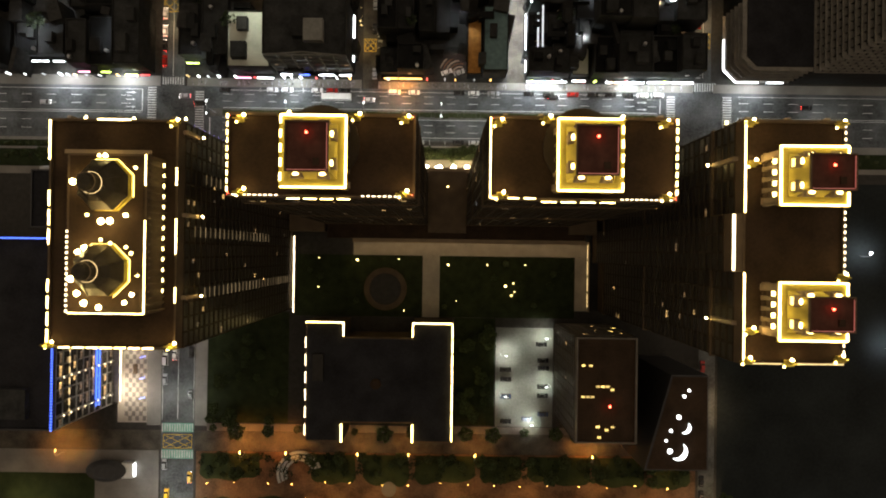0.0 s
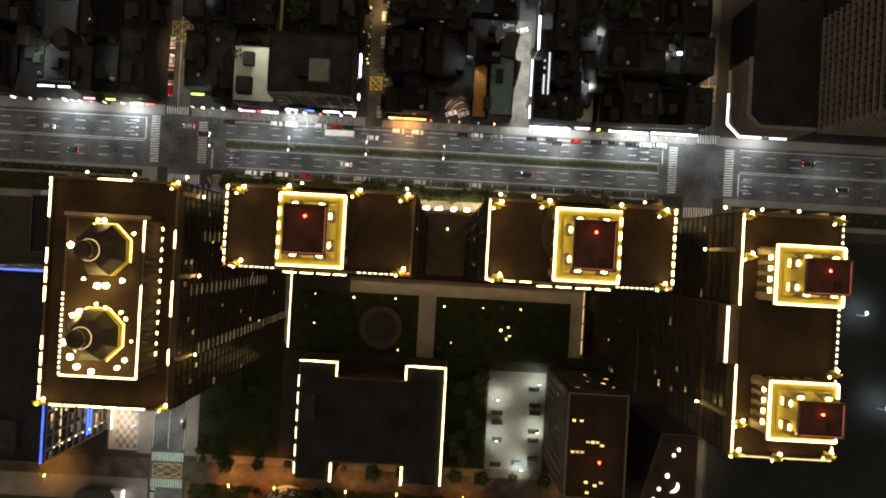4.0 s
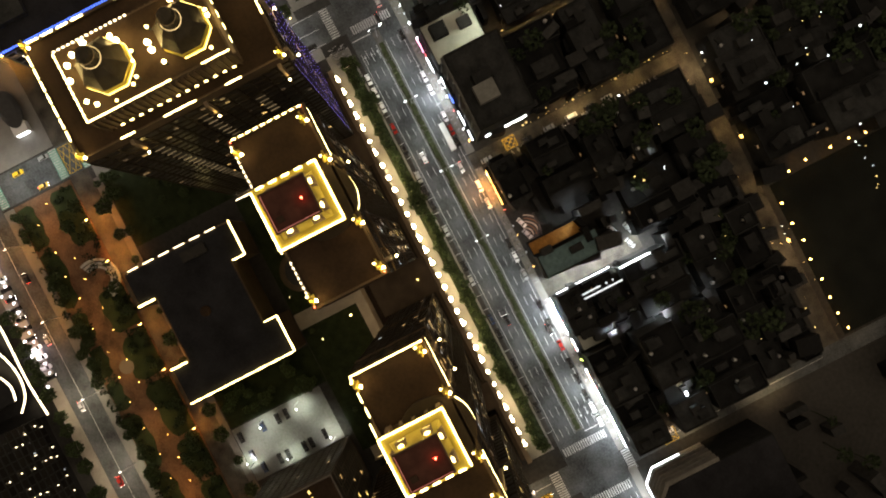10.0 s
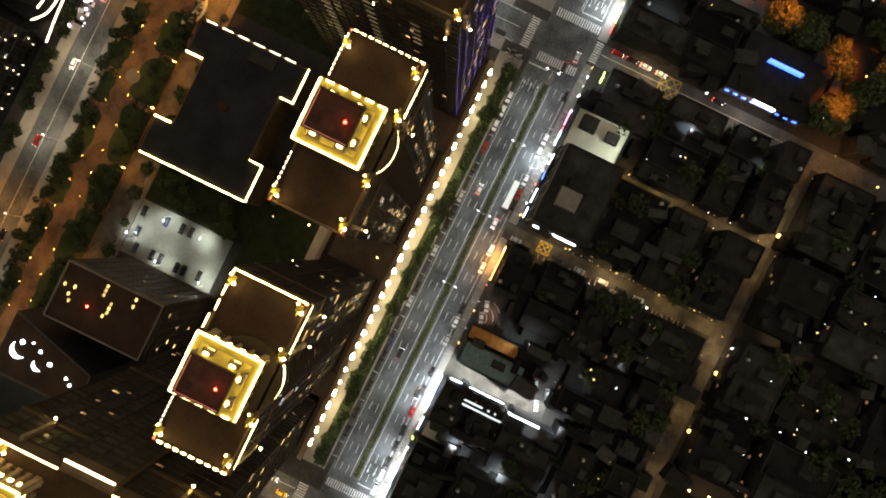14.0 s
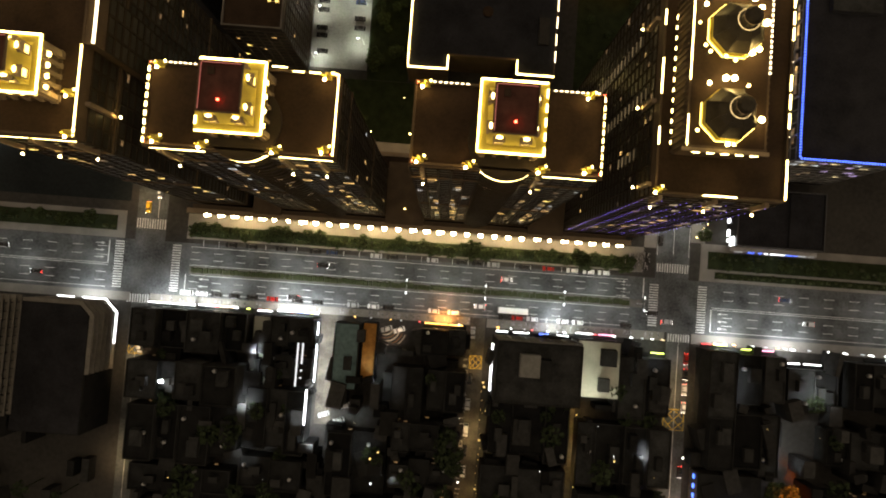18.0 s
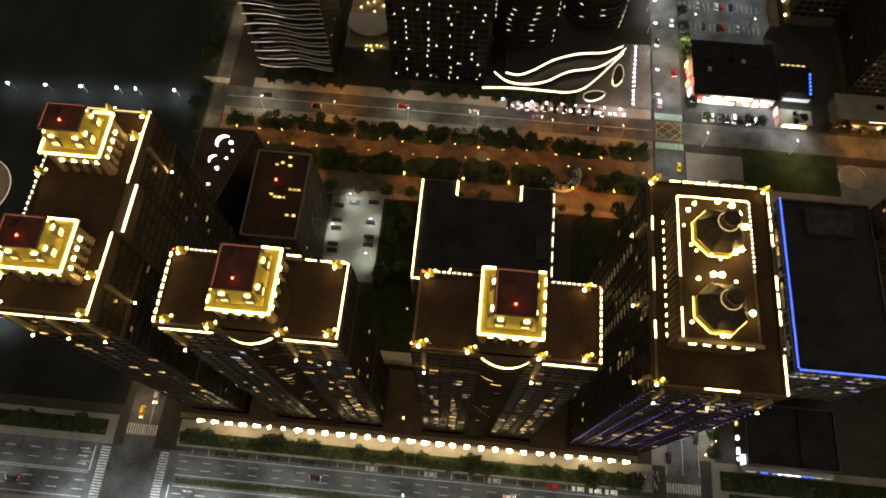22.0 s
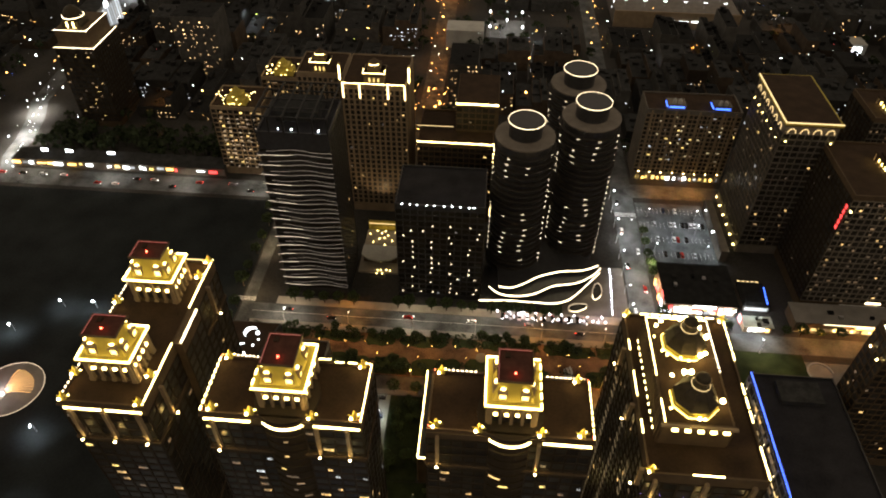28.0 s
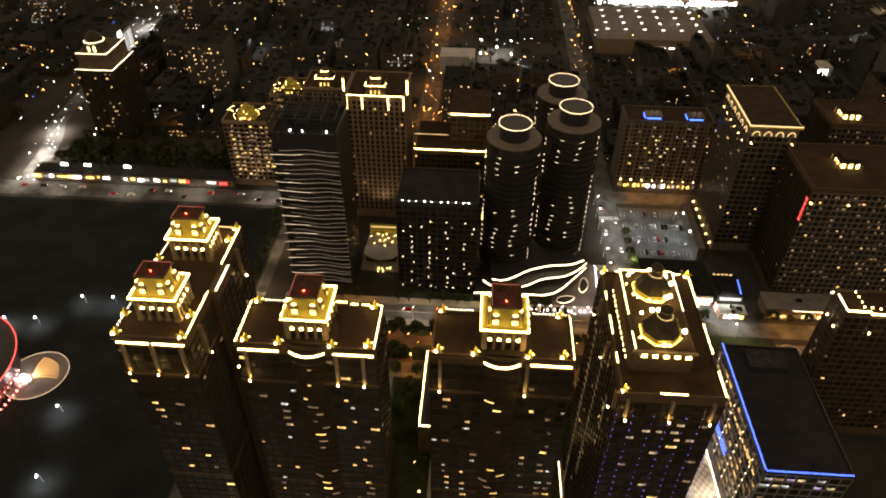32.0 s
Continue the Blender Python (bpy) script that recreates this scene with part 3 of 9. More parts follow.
# ---------------------------------------------------------------- the residential towers with lit crowns
def lantern(parent, x, y, z, big=1.0):
    """A carved corner ornament with curled wings, lit from below."""
    p = part("corner_ornament", Geo().frustum((x - 0.75, y - 0.75, x + 0.75, y + 0.75), z, (x - 0.4, y - 0.4, x + 0.4, y + 0.4), z + 1.3).frustum((x - 0.55, y - 0.55, x + 0.55, y + 0.55), z + 1.3, (x - 0.08, y - 0.08, x + 0.08, y + 0.08), z + 2.9), STONE_GOLDLIT, parent, "carved corner ornament, golden light put into its colour")
    for s in (-1, 1):
        part("ornament_wing", Geo().rod((x + 0.4 * s, y, z + 0.4), (x + 1.55 * s, y, z + 0.95), 0.2), STONE_GOLDLIT, p)
    bulb(p, x + 0.75, y + 0.75, z + 0.5, 0.36 * big, BULB), bulb(p, x - 0.8, y - 0.7, z + 0.3, 0.3 * big, BULB_SOFT)
    lamp("ornament_light", "POINT", x + 0.6, y + 0.4, z + 2.6, 230, (1.0, 0.66, 0.22), 0.3)
    return p


def uplit_pier(parent, x, y, z_top, ny=1.0, nx=0.0, h=13.0):
    """A projecting pier under the cornice with a lamp at its foot."""
    part("pier", Geo().box(x - 0.45 - 0.6 * abs(nx), y - 0.45 - 0.6 * abs(ny), z_top - h, x + 0.45 + 0.6 * abs(nx), y + 0.45 + 0.6 * abs(ny), z_top - 1.6), STONE_PALE, parent)
    lx, ly = x + nx * 2.0, y + ny * 2.0
    part("uplight_bracket", Geo().box(min(x, lx) - 0.2, min(y, ly) - 0.2, z_top - h - 0.5, max(x, lx) + 0.2, max(y, ly) + 0.2, z_top - h - 0.2), IRON, parent)
    bulb(parent, lx, ly, z_top - h + 0.2, 0.3, BULB, "uplight")
    lamp("pier_light", "POINT", lx, ly, z_top - h + 1.4, 95, (1.0, 0.66, 0.20), 0.15)


WIN_CROWN = glow("crown window light", (1.0, 0.70, 0.16), 2.4)
DORMER = [Geo().box(-1.0, -0.55, 0, 1.0, 1.4, 0.25).box(-1.0, -0.5, 0.25, -0.8, 1.4, 2.3).box(0.8, -0.5, 0.25, 1.0, 1.4, 2.3).box(-1.15, -0.7, 2.3, 1.15, 1.4, 2.55).frustum((-1.0, -0.6, 1.0, 1.4), 2.55, (-0.7, -0.1, 0.7, 1.4), 3.0).mesh("dormer", STONE_PALE),
          Geo().box(-0.8, -0.3, 0.25, 0.8, -0.2, 2.3).mesh("dormer_window", WIN_CROWN),
          Geo().ring(0, 0.1, [(0.3, 3.3), (0.55, 3.45), (0.55, 3.6), (0.3, 3.7)], 10, 0, 1.15, 0.6).mesh("dormer_lamp", BULB_SOFT)]


def crown(parent, x0, y0, x1, y1, zr, cut="", seed=0):
    """A penthouse: dark colonnade with lanterns, lit cornice, golden battered drum with lit dormers, overhanging dark top with a red beacon."""
    zc = zr + 8.0
    b = part("crown_base", Geo().box(x0 + 1.7, y0 + 1.7, zr, x1 - 1.7, y1 - 1.7, zc), STONE, parent, "dark recessed stone wall")
    n = 5
    for i in range(n):
        xx, yy = x0 + 1.6 + (x1 - x0 - 3.2) * i / (n - 1), y0 + 1.6 + (y1 - y0 - 3.2) * i / (n - 1)
        for px, py in ((xx, y0 + 1.2), (xx, y1 - 1.2), (x0 + 1.2, yy), (x1 - 1.2, yy)):
            wide = 0.55 if i in (0, n - 1) else 0.34
            part("pilaster", Geo().box(px - wide - 0.15, py - wide - 0.15, zr, px + wide + 0.15, py + wide + 0.15, zr + 0.9).box(px - wide, py - wide, zr + 0.9, px + wide, py + wide, zc - 0.55).box(px - wide - 0.12, py - wide - 0.12, zc - 0.55, px + wide + 0.12, py + wide + 0.12, zc - 0.01), STONE_PALE, b)
    part("plinth", Geo().box(x0 + 0.9, y0 + 0.9, zr, x1 - 0.9, y1 - 0.9, zr + 0.5), STONE, b)
    for i in range(4):
        xx = x0 + 1.6 + (x1 - x0 - 3.2) * (i + 0.5) / 4
        yy = y0 + 1.6 + (y1 - y0 - 3.2) * (i + 0.5) / 4
        part("eaves_lamp", Geo().frustum((xx - 0.5, y1 - 1.5, xx + 0.5, y1 - 0.9), zc - 3.6, (xx - 0.42, y1 - 1.4, xx + 0.42, y1 - 1.0), zc - 3.0), BULB_SOFT, b, "square glowing lantern")
        part("eaves_lamp", Geo().frustum((x0 + 0.9, yy - 0.5, x0 + 1.5, yy + 0.5), zc - 3.6, (x0 + 1.0, yy - 0.42, x0 + 1.4, yy + 0.42), zc - 3.0), BULB_SOFT, b, "square glowing lantern")
        part("base_window", Geo().box(xx - 0.7, y1 - 1.68, zr + 1.2, xx + 0.7, y1 - 1.6, zc - 3.8), GLASS, b, "tall dark window")
    part("cornice", Geo().box(x0 + 0.7, y0 + 0.7, zc, x1 - 0.7, y1 - 0.7, zc + 0.3).box(x0 + 0.3, y0 + 0.3, zc + 0.3, x1 - 0.3, y1 - 0.3, zc + 0.55).box(x0, y0, zc + 0.55, x1, y1, zc + 0.8), STONE_GOLDLIT, parent)
    strip_z = zc + 0.85
    a, bb, c, d = (x0 + 0.3, y0 + 0.3, strip_z), (x1 - 0.3, y0 + 0.3, strip_z), (x1 - 0.3, y1 - 0.3, strip_z), (x0 + 0.3, y1 - 0.3, strip_z)
    for s, (p, q) in (("s", (a, bb)), ("e", (bb, c)), ("n", (c, d)), ("w", (d, a))):
        if s in cut:
            strips(parent, [p, q], STRIP, 0.34, 0.34, 1.6, 1.2)
        else:
            strips(parent, [p, q], STRIP, 0.34, 0.34)
    zt = zc + 6.6
    lo, mid, hi = (x0 + 1.9, y0 + 1.9, x1 - 1.9, y1 - 1.9), (x0 + 2.9, y0 + 2.9, x1 - 2.9, y1 - 2.9), (x0 + 3.5, y0 + 3.5, x1 - 3.5, y1 - 3.5)
    # The drum's gold is partly lamplight held in the stone colour.
    part("drum", Geo().frustum(lo, zc + 0.8, mid, zc + 4.2).frustum(mid, zc + 4.2, hi, zt), STONE_GOLDLIT, parent, "golden lit battered upper wall")
    u0, v0, u1, v1 = hi[0] - 0.9, hi[1] - 0.9, hi[2] + 0.9, hi[3] + 0.9
    top = part("top_slab", Geo().frustum((hi[0] - 0.2, hi[1] - 0.2, hi[2] + 0.2, hi[3] + 0.2), zt, (u0, v0, u1, v1), zt + 0.35).box(u0, v0, zt + 0.35, u1, v1, zt + 0.5), STONE_PALE, parent, "thin overhanging pale roof edge")
    rim = Geo()
    for q in ((u0, v0, u1, v0 + 0.25), (u0, v1 - 0.25, u1, v1), (u0, v0 + 0.25, u0 + 0.25, v1 - 0.25), (u1 - 0.25, v0 + 0.25, u1, v1 - 0.25)):
        rim.box(q[0], q[1], zt + 0.5, q[2], q[3], zt + 1.0)
    part("roof_rim", rim, STONE, top)
    part("roof_deck", Geo().box(u0 + 0.26, v0 + 0.26, zt + 0.5, u1 - 0.26, v1 - 0.26, zt + 0.56), ROOF_RED, top, "flat roof deck, beacon red put into its colour")
    part("roof_hatch", Geo().box((u0 + u1) / 2 + 1.2, v0 + 1.2, zt + 0.56, (u0 + u1) / 2 + 2.4, v0 + 2.6, zt + 0.95), ROOF, top)
    lamp("beacon_light", "POINT", (hi[0] + hi[2]) / 2, hi[3] - 1.4, zt + 2.4, 15, (1.0, 0.03, 0.02), 0.3)
    strips(top, [(u0 + 0.4, v0 + 0.36, zt + 0.8), (u1 - 0.4, v0 + 0.36, zt + 0.8)], RED_LINE, 0.14, 0.12, name="red_edge_line")
    strips(top, [(u1 - 0.36, v0 + 0.5, zt + 0.8), (u1 - 0.36, v1 - 0.5, zt + 0.8)], RED_LINE, 0.14, 0.12, name="red_edge_line")
    part("beacon_post", Geo().ring((hi[0] + hi[2]) / 2, hi[3] - 1.4, [(0.12, zt + 0.56), (0.1, zt + 1.0)], 8), IRON, top)
    bulb(top, (hi[0] + hi[2]) / 2, hi[3] - 1.4, zt + 1.2, 0.26, RED, "red_beacon")
    # dormers, two to a side: a hooded opening with a glowing panel and a lens lamp on the hood
    for i in (0.31, 0.69):
        for k in range(4):
            if k < 2:
                s, px, py = (-1, 1)[k], x0 + (x1 - x0) * i, (y0 + 2.35, y1 - 2.35)[k]
                turn = (0, 180)[k]
            else:
                s, px, py = (-1, 1)[k - 2], (x0 + 2.35, x1 - 2.35)[k - 2], y0 + (y1 - y0) * i
                turn = (270, 90)[k - 2]
            dm = part("dormer", DORMER[0], STONE_PALE, parent, at=(px, py, zc + 1.3), turn=turn)
            part("dormer_window", DORMER[1], WIN_CROWN, dm, "glowing dormer window", at=(px, py, zc + 1.3), turn=turn)
            part("dormer_lamp", DORMER[2], BULB_SOFT, dm, "small lens-shaped floodlight", at=(px, py, zc + 1.3), turn=turn)


def slab_roof(parent, x0, y0, x1, y1, zr, wall=STONE):
    """Flat roof with a parapet."""
    g = Geo()
    for a in ((x0, y0, x1, y0 + 0.5), (x0, y1 - 0.5, x1, y1), (x0, y0 + 0.5, x0 + 0.5, y1 - 0.5), (x1 - 0.5, y0 + 0.5, x1, y1 - 0.5)):
        g.box(a[0], a[1], zr, a[2], a[3], zr + 1.0)
    part("parapet", g, wall, parent)
    part("roof_deck", Geo().box(x0 + 0.5, y0 + 0.5, zr, x1 - 0.5, y1 - 0.5, zr + 0.15), ROOF_BLACK if wall is CLADDING else ROOF, parent)


PAL = (WIN_WARM, WIN_WARM, WIN_WARM, WIN_DIM, WIN_DIM, WIN_DIM, WIN_GOLD, WIN_WHITE)


def residential(name, label, x0, y0, x1, y1, zr, cx, seed):
    t = thing(name, label, "apartment tower", (x0 + x1) / 2, (y0 + y1) / 2, 0, "towers with lit crowns")
    part("wall", Geo().box(x0, y0, 0, x1, y1, zr), STONE, t)
    slab_roof(t, x0, y0, x1, y1, zr)
    # curved bay on the street side
    r, back, half = 7.85, 6.25, 4.9
    bay = part("bay_wall", Geo().ring(cx, y1 - back, [(r, 0), (r, zr), (r + 0.25, zr), (r + 0.25, zr + 1.0), (r - 0.4, zr + 1.0)], 28), FACADE, t)
    rb2 = random.Random(seed + 9)
    for i in range(36):
        z = 3.4 * i + 8.0
        if z < zr - 4:
            arcb = [(cx + (r + 0.2) * math.sin(q), y1 - back + (r + 0.2) * math.cos(q), z) for q in [(-0.62 + 1.24 * j / 8) for j in range(9)]]
            part("balcony", Geo().bar(arcb, 0.5, 0.4), FACADE, bay)
            if rb2.random() < 0.6:
                a, w = rb2.uniform(-0.5, 0.25), rb2.uniform(0.12, 0.4)
                part("bay_window", Geo().bar([(cx + (r + 0.08) * math.sin(q), y1 - back + (r + 0.08) * math.cos(q), z + 1.3) for q in (a, a + w / 2, a + w)], 0.12, 0.5), rb2.choice((WIN_DIM, WIN_DIM, WIN_WARM, WIN_GOLD)), bay)
    arc = [(cx + (r + 0.2) * math.sin(a), y1 - back + (r + 0.2) * math.cos(a), zr - 1.9) for a in [(-0.66 + 1.32 * i / 10) for i in range(11)]]
    part("curved_strip_light", Geo().bar(arc, 0.34, 0.55), STRIP, t)
    lip = [(cx + (r + 0.2) * math.sin(a), y1 - back + (r + 0.2) * math.cos(a), zr - 0.6) for a in [(-0.66 + 1.32 * i / 10) for i in range(11)]]
    part("cornice_lip", Geo().bar([(x0 - 0.3, y1 + 0.21, zr - 0.6)] + lip + [(x1 + 0.3, y1 + 0.21, zr - 0.6)], 0.42, 0.5), STONE, t)
    facade(t, cx - half, y1, x0, y1, 8, zr - 3, 3.3, 3.4, FACADE, 0.06, PAL, seed + 1, limit=90, clusters=((0.15, 0.35, 0.1, 0.92, 0.4), (0.5, 0.7, 0.05, 0.7, 0.5), (0.8, 1.0, 0.2, 0.6, 0.3)), wide_lit=1.5)
    facade(t, x1, y1, cx + half, y1, 8, zr - 3, 3.3, 3.4, FACADE, 0.05, PAL, seed + 2, limit=60, clusters=((0.1, 0.3, 0.1, 0.6, 0.3), (0.55, 0.75, 0.1, 0.85, 0.4)), wide_lit=1.5)
    facade(t, x0, y1, x0, y0, 8, zr - 3, 3.6, 3.4, FACADE, 0.04, (WIN_DIM, WIN_WARM, WIN_WHITE), seed + 3, limit=30)
    facade(t, x1, y0, x1, y1, 8, zr - 3, 3.6, 3.4, FACADE, 0.04, (WIN_DIM, WIN_WARM, WIN_WHITE), seed + 4, limit=30)
    facade(t, x0, y0, x1, y0, 8, zr - 3, 3.6, 3.4, FACADE, 0.03, (WIN_DIM, WIN_WARM), seed + 5, limit=20)
    for z in (10, 62, 114):
        part("cornice_band", Geo().box(x0 - 0.5, y0 - 0.5, z, x1 + 0.5, y1 + 0.5, z + 0.9), STONE, t)
    return t


ZR = 129.0
# east-middle tower
tb = residential("tower_east_middle", "tall brown stone apartment tower with golden lit crown and roof edges", 9.6, 11.4, 49.2, 28.9, ZR, 29.0, 10)
crown(tb, 22.4, 12.4, 35.8, 27.2, ZR, "e", 1)
zs = ZR + 1.05
strips(tb, [(9.9, 28.6, zs), (9.9, 11.7, zs)], STRIP)
strips(tb, [(21.5, 29.1, ZR - 1.9), (10.2, 29.1, ZR - 1.9)], STRIP, 0.34, 0.55)
strips(tb, [(48.5, 29.1, ZR - 1.9), (37.0, 29.1, ZR - 1.9)], STRIP, 0.34, 0.55)
strips(tb, [(48.9, 28.6, zs), (48.9, 12.0, zs)], STRIP, 0.35, 0.35, dash=1.1, gap=0.8)
strips(tb, [(10.2, 11.7, zs), (20.5, 11.7, zs)], STRIP, dash=2.4, gap=1.2)
strips(tb, [(20.6, 11.0, zs), (37.0, 11.0, zs)], STRIP, dash=3.0, gap=1.0)
strips(tb, [(37.2, 11.7, zs), (48.5, 11.7, zs)], STRIP_WHITE, dash=0.5, gap=0.5)
for x, y in ((12.0, 12.2), (46.2, 27.6), (46.6, 12.2), (36.6, 28.2), (21.6, 28.2), (11.5, 27.4)):
    lantern(tb, x, y, ZR + 0.9)
for x in (13.2, 20.8, 46.4):
    uplit_pier(tb, x, 29.0, ZR)
for y in (14, 26):
    uplit_pier(tb, 49.3, y, ZR, 0.0, 1.0)

# west-middle tower
tc = residential("tower_west_middle", "tall brown stone apartment tower with golden lit crown and red top", -45.4, 11.4, -5.8, 28.9, ZR, -25.6, 30)
crown(tc, -32.4, 12.4, -18.9, 27.2, ZR, "w", 2)
strips(tc, [(-45.1, 28.6, zs), (-45.1, 11.7, zs)], STRIP, dash=1.0, gap=0.7)
strips(tc, [(-33.5, 29.1, ZR - 1.9), (-44.8, 29.1, ZR - 1.9)], STRIP, 0.34, 0.55)
strips(tc, [(-32.5, 11.0, zs), (-18.5, 11.0, zs)], STRIP, dash=3.0, gap=0.9)
strips(tc, [(-44, 11.7, zs), (-34, 11.7, zs)], STRIP_WHITE, dash=0.6, gap=0.5)
strips(tc, [(-17, 11.7, zs), (-9, 11.7, zs)], STRIP_WHITE, dash=0.6, gap=0.5)
for x, y in ((-42.4, 27.6), (-42.2, 12.2), (-33.0, 28.2), (-18.2, 28.2), (-8.2, 12.2), (-8.0, 27.8)):
    lantern(tc, x, y, ZR + 0.9)
for x in (-8.4, -32.6):
    uplit_pier(tc, x, 29.0, ZR)

for t, x0, x1 in ((tb, 9.6, 49.2), (tc, -45.4, -5.8)):
    for x, y in ((x0 + 0.6, 12.0), (x1 - 0.6, 12.0), (x0 + 0.6, 28.3), (x1 - 0.6, 28.3)):
        bulb(t, x, y, ZR + 1.35, 0.13, RED, "red_beacon")

# east tower with two crowns
ta = thing("tower_east_double", "long brown stone apartment tower with two golden lit crowns", "apartment tower", 73, 3, 0, "towers with lit crowns")
ax0, ay0, ax1, ay1 = 62.9, -22.4, 84.4, 28.8
part("wall", Geo().box(ax0, ay0, 0, ax1, ay1, ZR), STONE, ta)
part("bay_wall", Geo().box(60.6, -3.0, 0, ax0 - 0.01, 9.2, ZR), STONE, ta)
slab_roof(ta, ax0, ay0, ax1, ay1, ZR)
part("bay_roof", Geo().box(60.6, -3.0, ZR, ax0 - 0.02, 9.2, ZR + 0.9), STONE, ta)
facade(ta, ax1, ay1, ax0, ay1, 8, ZR - 3, 3.4, 3.4, FACADE, 0.05, PAL, 51, limit=70, clusters=((0.2, 0.5, 0.1, 0.7, 0.35), (0.7, 0.9, 0.1, 0.8, 0.3)), wide_lit=1.5)
facade(ta, ax0, ay1, ax0, 9.3, 8, ZR - 3, 3.6, 3.4, FACADE, 0.04, (WIN_DIM, WIN_WARM), 52, limit=30)
facade(ta, 60.6, 9.2, 60.6, -3.0, 8, ZR - 3, 3.6, 3.4, FACADE, 0.04, (WIN_DIM, WIN_WARM), 53, limit=30)
facade(ta, ax0, -3.1, ax0, ay0, 8, ZR - 3, 3.6, 3.4, FACADE, 0.04, (WIN_DIM, WIN_WARM), 54, limit=30)
facade(ta, ax1, ay0, ax1, ay1, 8, ZR - 3, 3.6, 3.4, FACADE, 0.03, (WIN_DIM, WIN_WARM), 55, limit=30)
for z in (10, 62, 114):
    part("cornice_band", Geo().box(ax0 - 0.5, ay0 - 0.5, z, ax1 + 0.5, ay1 + 0.5, z + 0.9), STONE, ta)
crown(ta, 66.4, 10.2, 80.4, 22.4, ZR, "", 3)
crown(ta, 66.4, -16.6, 80.4, -4.6, ZR, "", 4)
strips(ta, [(63.2, 28.5, zs), (63.2, 9.4, zs)], STRIP)
strips(ta, [(60.9, 9.0, zs), (60.9, -2.8, zs)], STRIP_WHITE, 0.5)
strips(ta, [(63.2, -3.2, zs), (63.2, -22.0, zs)], STRIP)
part("cornice_lip", Geo().box(62.4, 28.81, ZR - 0.6, 84.9, 29.22, ZR - 0.1), STONE, ta)
strips(ta, [(83.6, 29.0, ZR - 1.9), (74.2, 29.0, ZR - 1.9)], STRIP, 0.34, 0.55)
strips(ta, [(73.2, 29.0, ZR - 1.9), (64.0, 29.0, ZR - 1.9)], STRIP, 0.34, 0.55)
strips(ta, [(84.1, 28.0, zs), (84.1, -22.0, zs)], STRIP_WHITE, dash=0.6, gap=0.8)
strips(ta, [(64, -22.1, zs), (84, -22.1, zs)], STRIP_DIM)
for x, y in ((64.0, 28.0), (83.0, 28.0), (64.6, 19.6), (83.6, 20.5), (64.4, -15.4), (63.8, -21.6), (72.5, -22.0), (83.6, -4), (83.2, -21)):
    lantern(ta, x, y, ZR + 0.9)
for x in (65.0, 73.5, 82.0):
    uplit_pier(ta, x, 28.9, ZR)
for y in (21, -14):
    uplit_pier(ta, 62.8, y, ZR, 0.0, -1.0)

# ---------------------------------------------------------------- the tower with two domes
ZD = 117.6
td = thing("domed_tower", "dark stone tower with two octagonal lit domes on its roof", "apartment tower", -74, 3, 0)
dx0, dy0, dx1, dy1 = -88.9, -22.6, -59.8, 29.4
part("wall", Geo().box(dx0, dy0, 0, dx1, dy1, ZD), STONE, td)
slab_roof(td, dx0, dy0, dx1, dy1, ZD)
ix0, iy0, ix1, iy1 = -80.2, -14.0, -63.2, 20.4
ZI = 126.6
up = part("attic", Geo().box(ix0, iy0, ZD, ix1, iy1, ZI), STONE, td, "raised attic storey under the domes")
part("attic_deck", Geo().box(ix0 + 0.5, iy0 + 0.5, ZI, ix1 - 0.5, iy1 - 0.5, ZI + 0.1), ROOF, up)
PIL = Geo().box(-0.25, -0.25, ZD, 0.25, 0.25, ZI - 0.7).mesh("pilaster", STONE)
for i in range(24):
    y = iy0 + 0.6 + i * (iy1 - iy0 - 1.2) / 23
    part("pilaster", PIL, STONE, up, at=(ix1 + 0.25, y, 0)), part("pilaster", PIL, STONE, up, at=(ix0 - 0.25, y, 0))
zi = ZI + 0.2
strips(td, [(ix1 - 0.2, 6.2, zi), (ix1 - 0.2, iy0 + 0.2, zi)], STRIP, 0.22)
strips(td, [(ix1 - 0.2, 20.2, zi), (ix1 - 0.2, 13.5, zi)], STRIP, 0.22)
strips(td, [(ix1 - 0.3, iy0 + 0.2, zi), (ix0 + 0.2, iy0 + 0.2, zi)], STRIP, 0.26, dash=0.9, gap=0.4)
strips(td, [(ix0 + 0.2, iy0 + 0.4, zi), (ix0 + 0.2, 4.5, zi)], STRIP_WHITE, 0.3, dash=0.5, gap=0.6)
strips(td, [(ix1 + 1.6, 19, ZD + 4.0), (ix1 + 1.6, -11, ZD + 4.0)], STRIP, 0.2, 0.4, dash=0.75, gap=1.5, name="attic_lamp")
part("attic_cornice", Geo().box(ix0 - 0.7, iy1, ZI - 0.6, ix1 + 0.7, iy1 + 0.8, ZI), STONE_PALE, up)
strips(td, [(ix0 + 1, iy1 + 0.5, ZI - 2.2), (ix1 - 0.5, iy1 + 0.5, ZI - 2.2)], BULB_SOFT, 0.5, 0.8, dash=1.3, gap=1.6, name="attic_lamp")


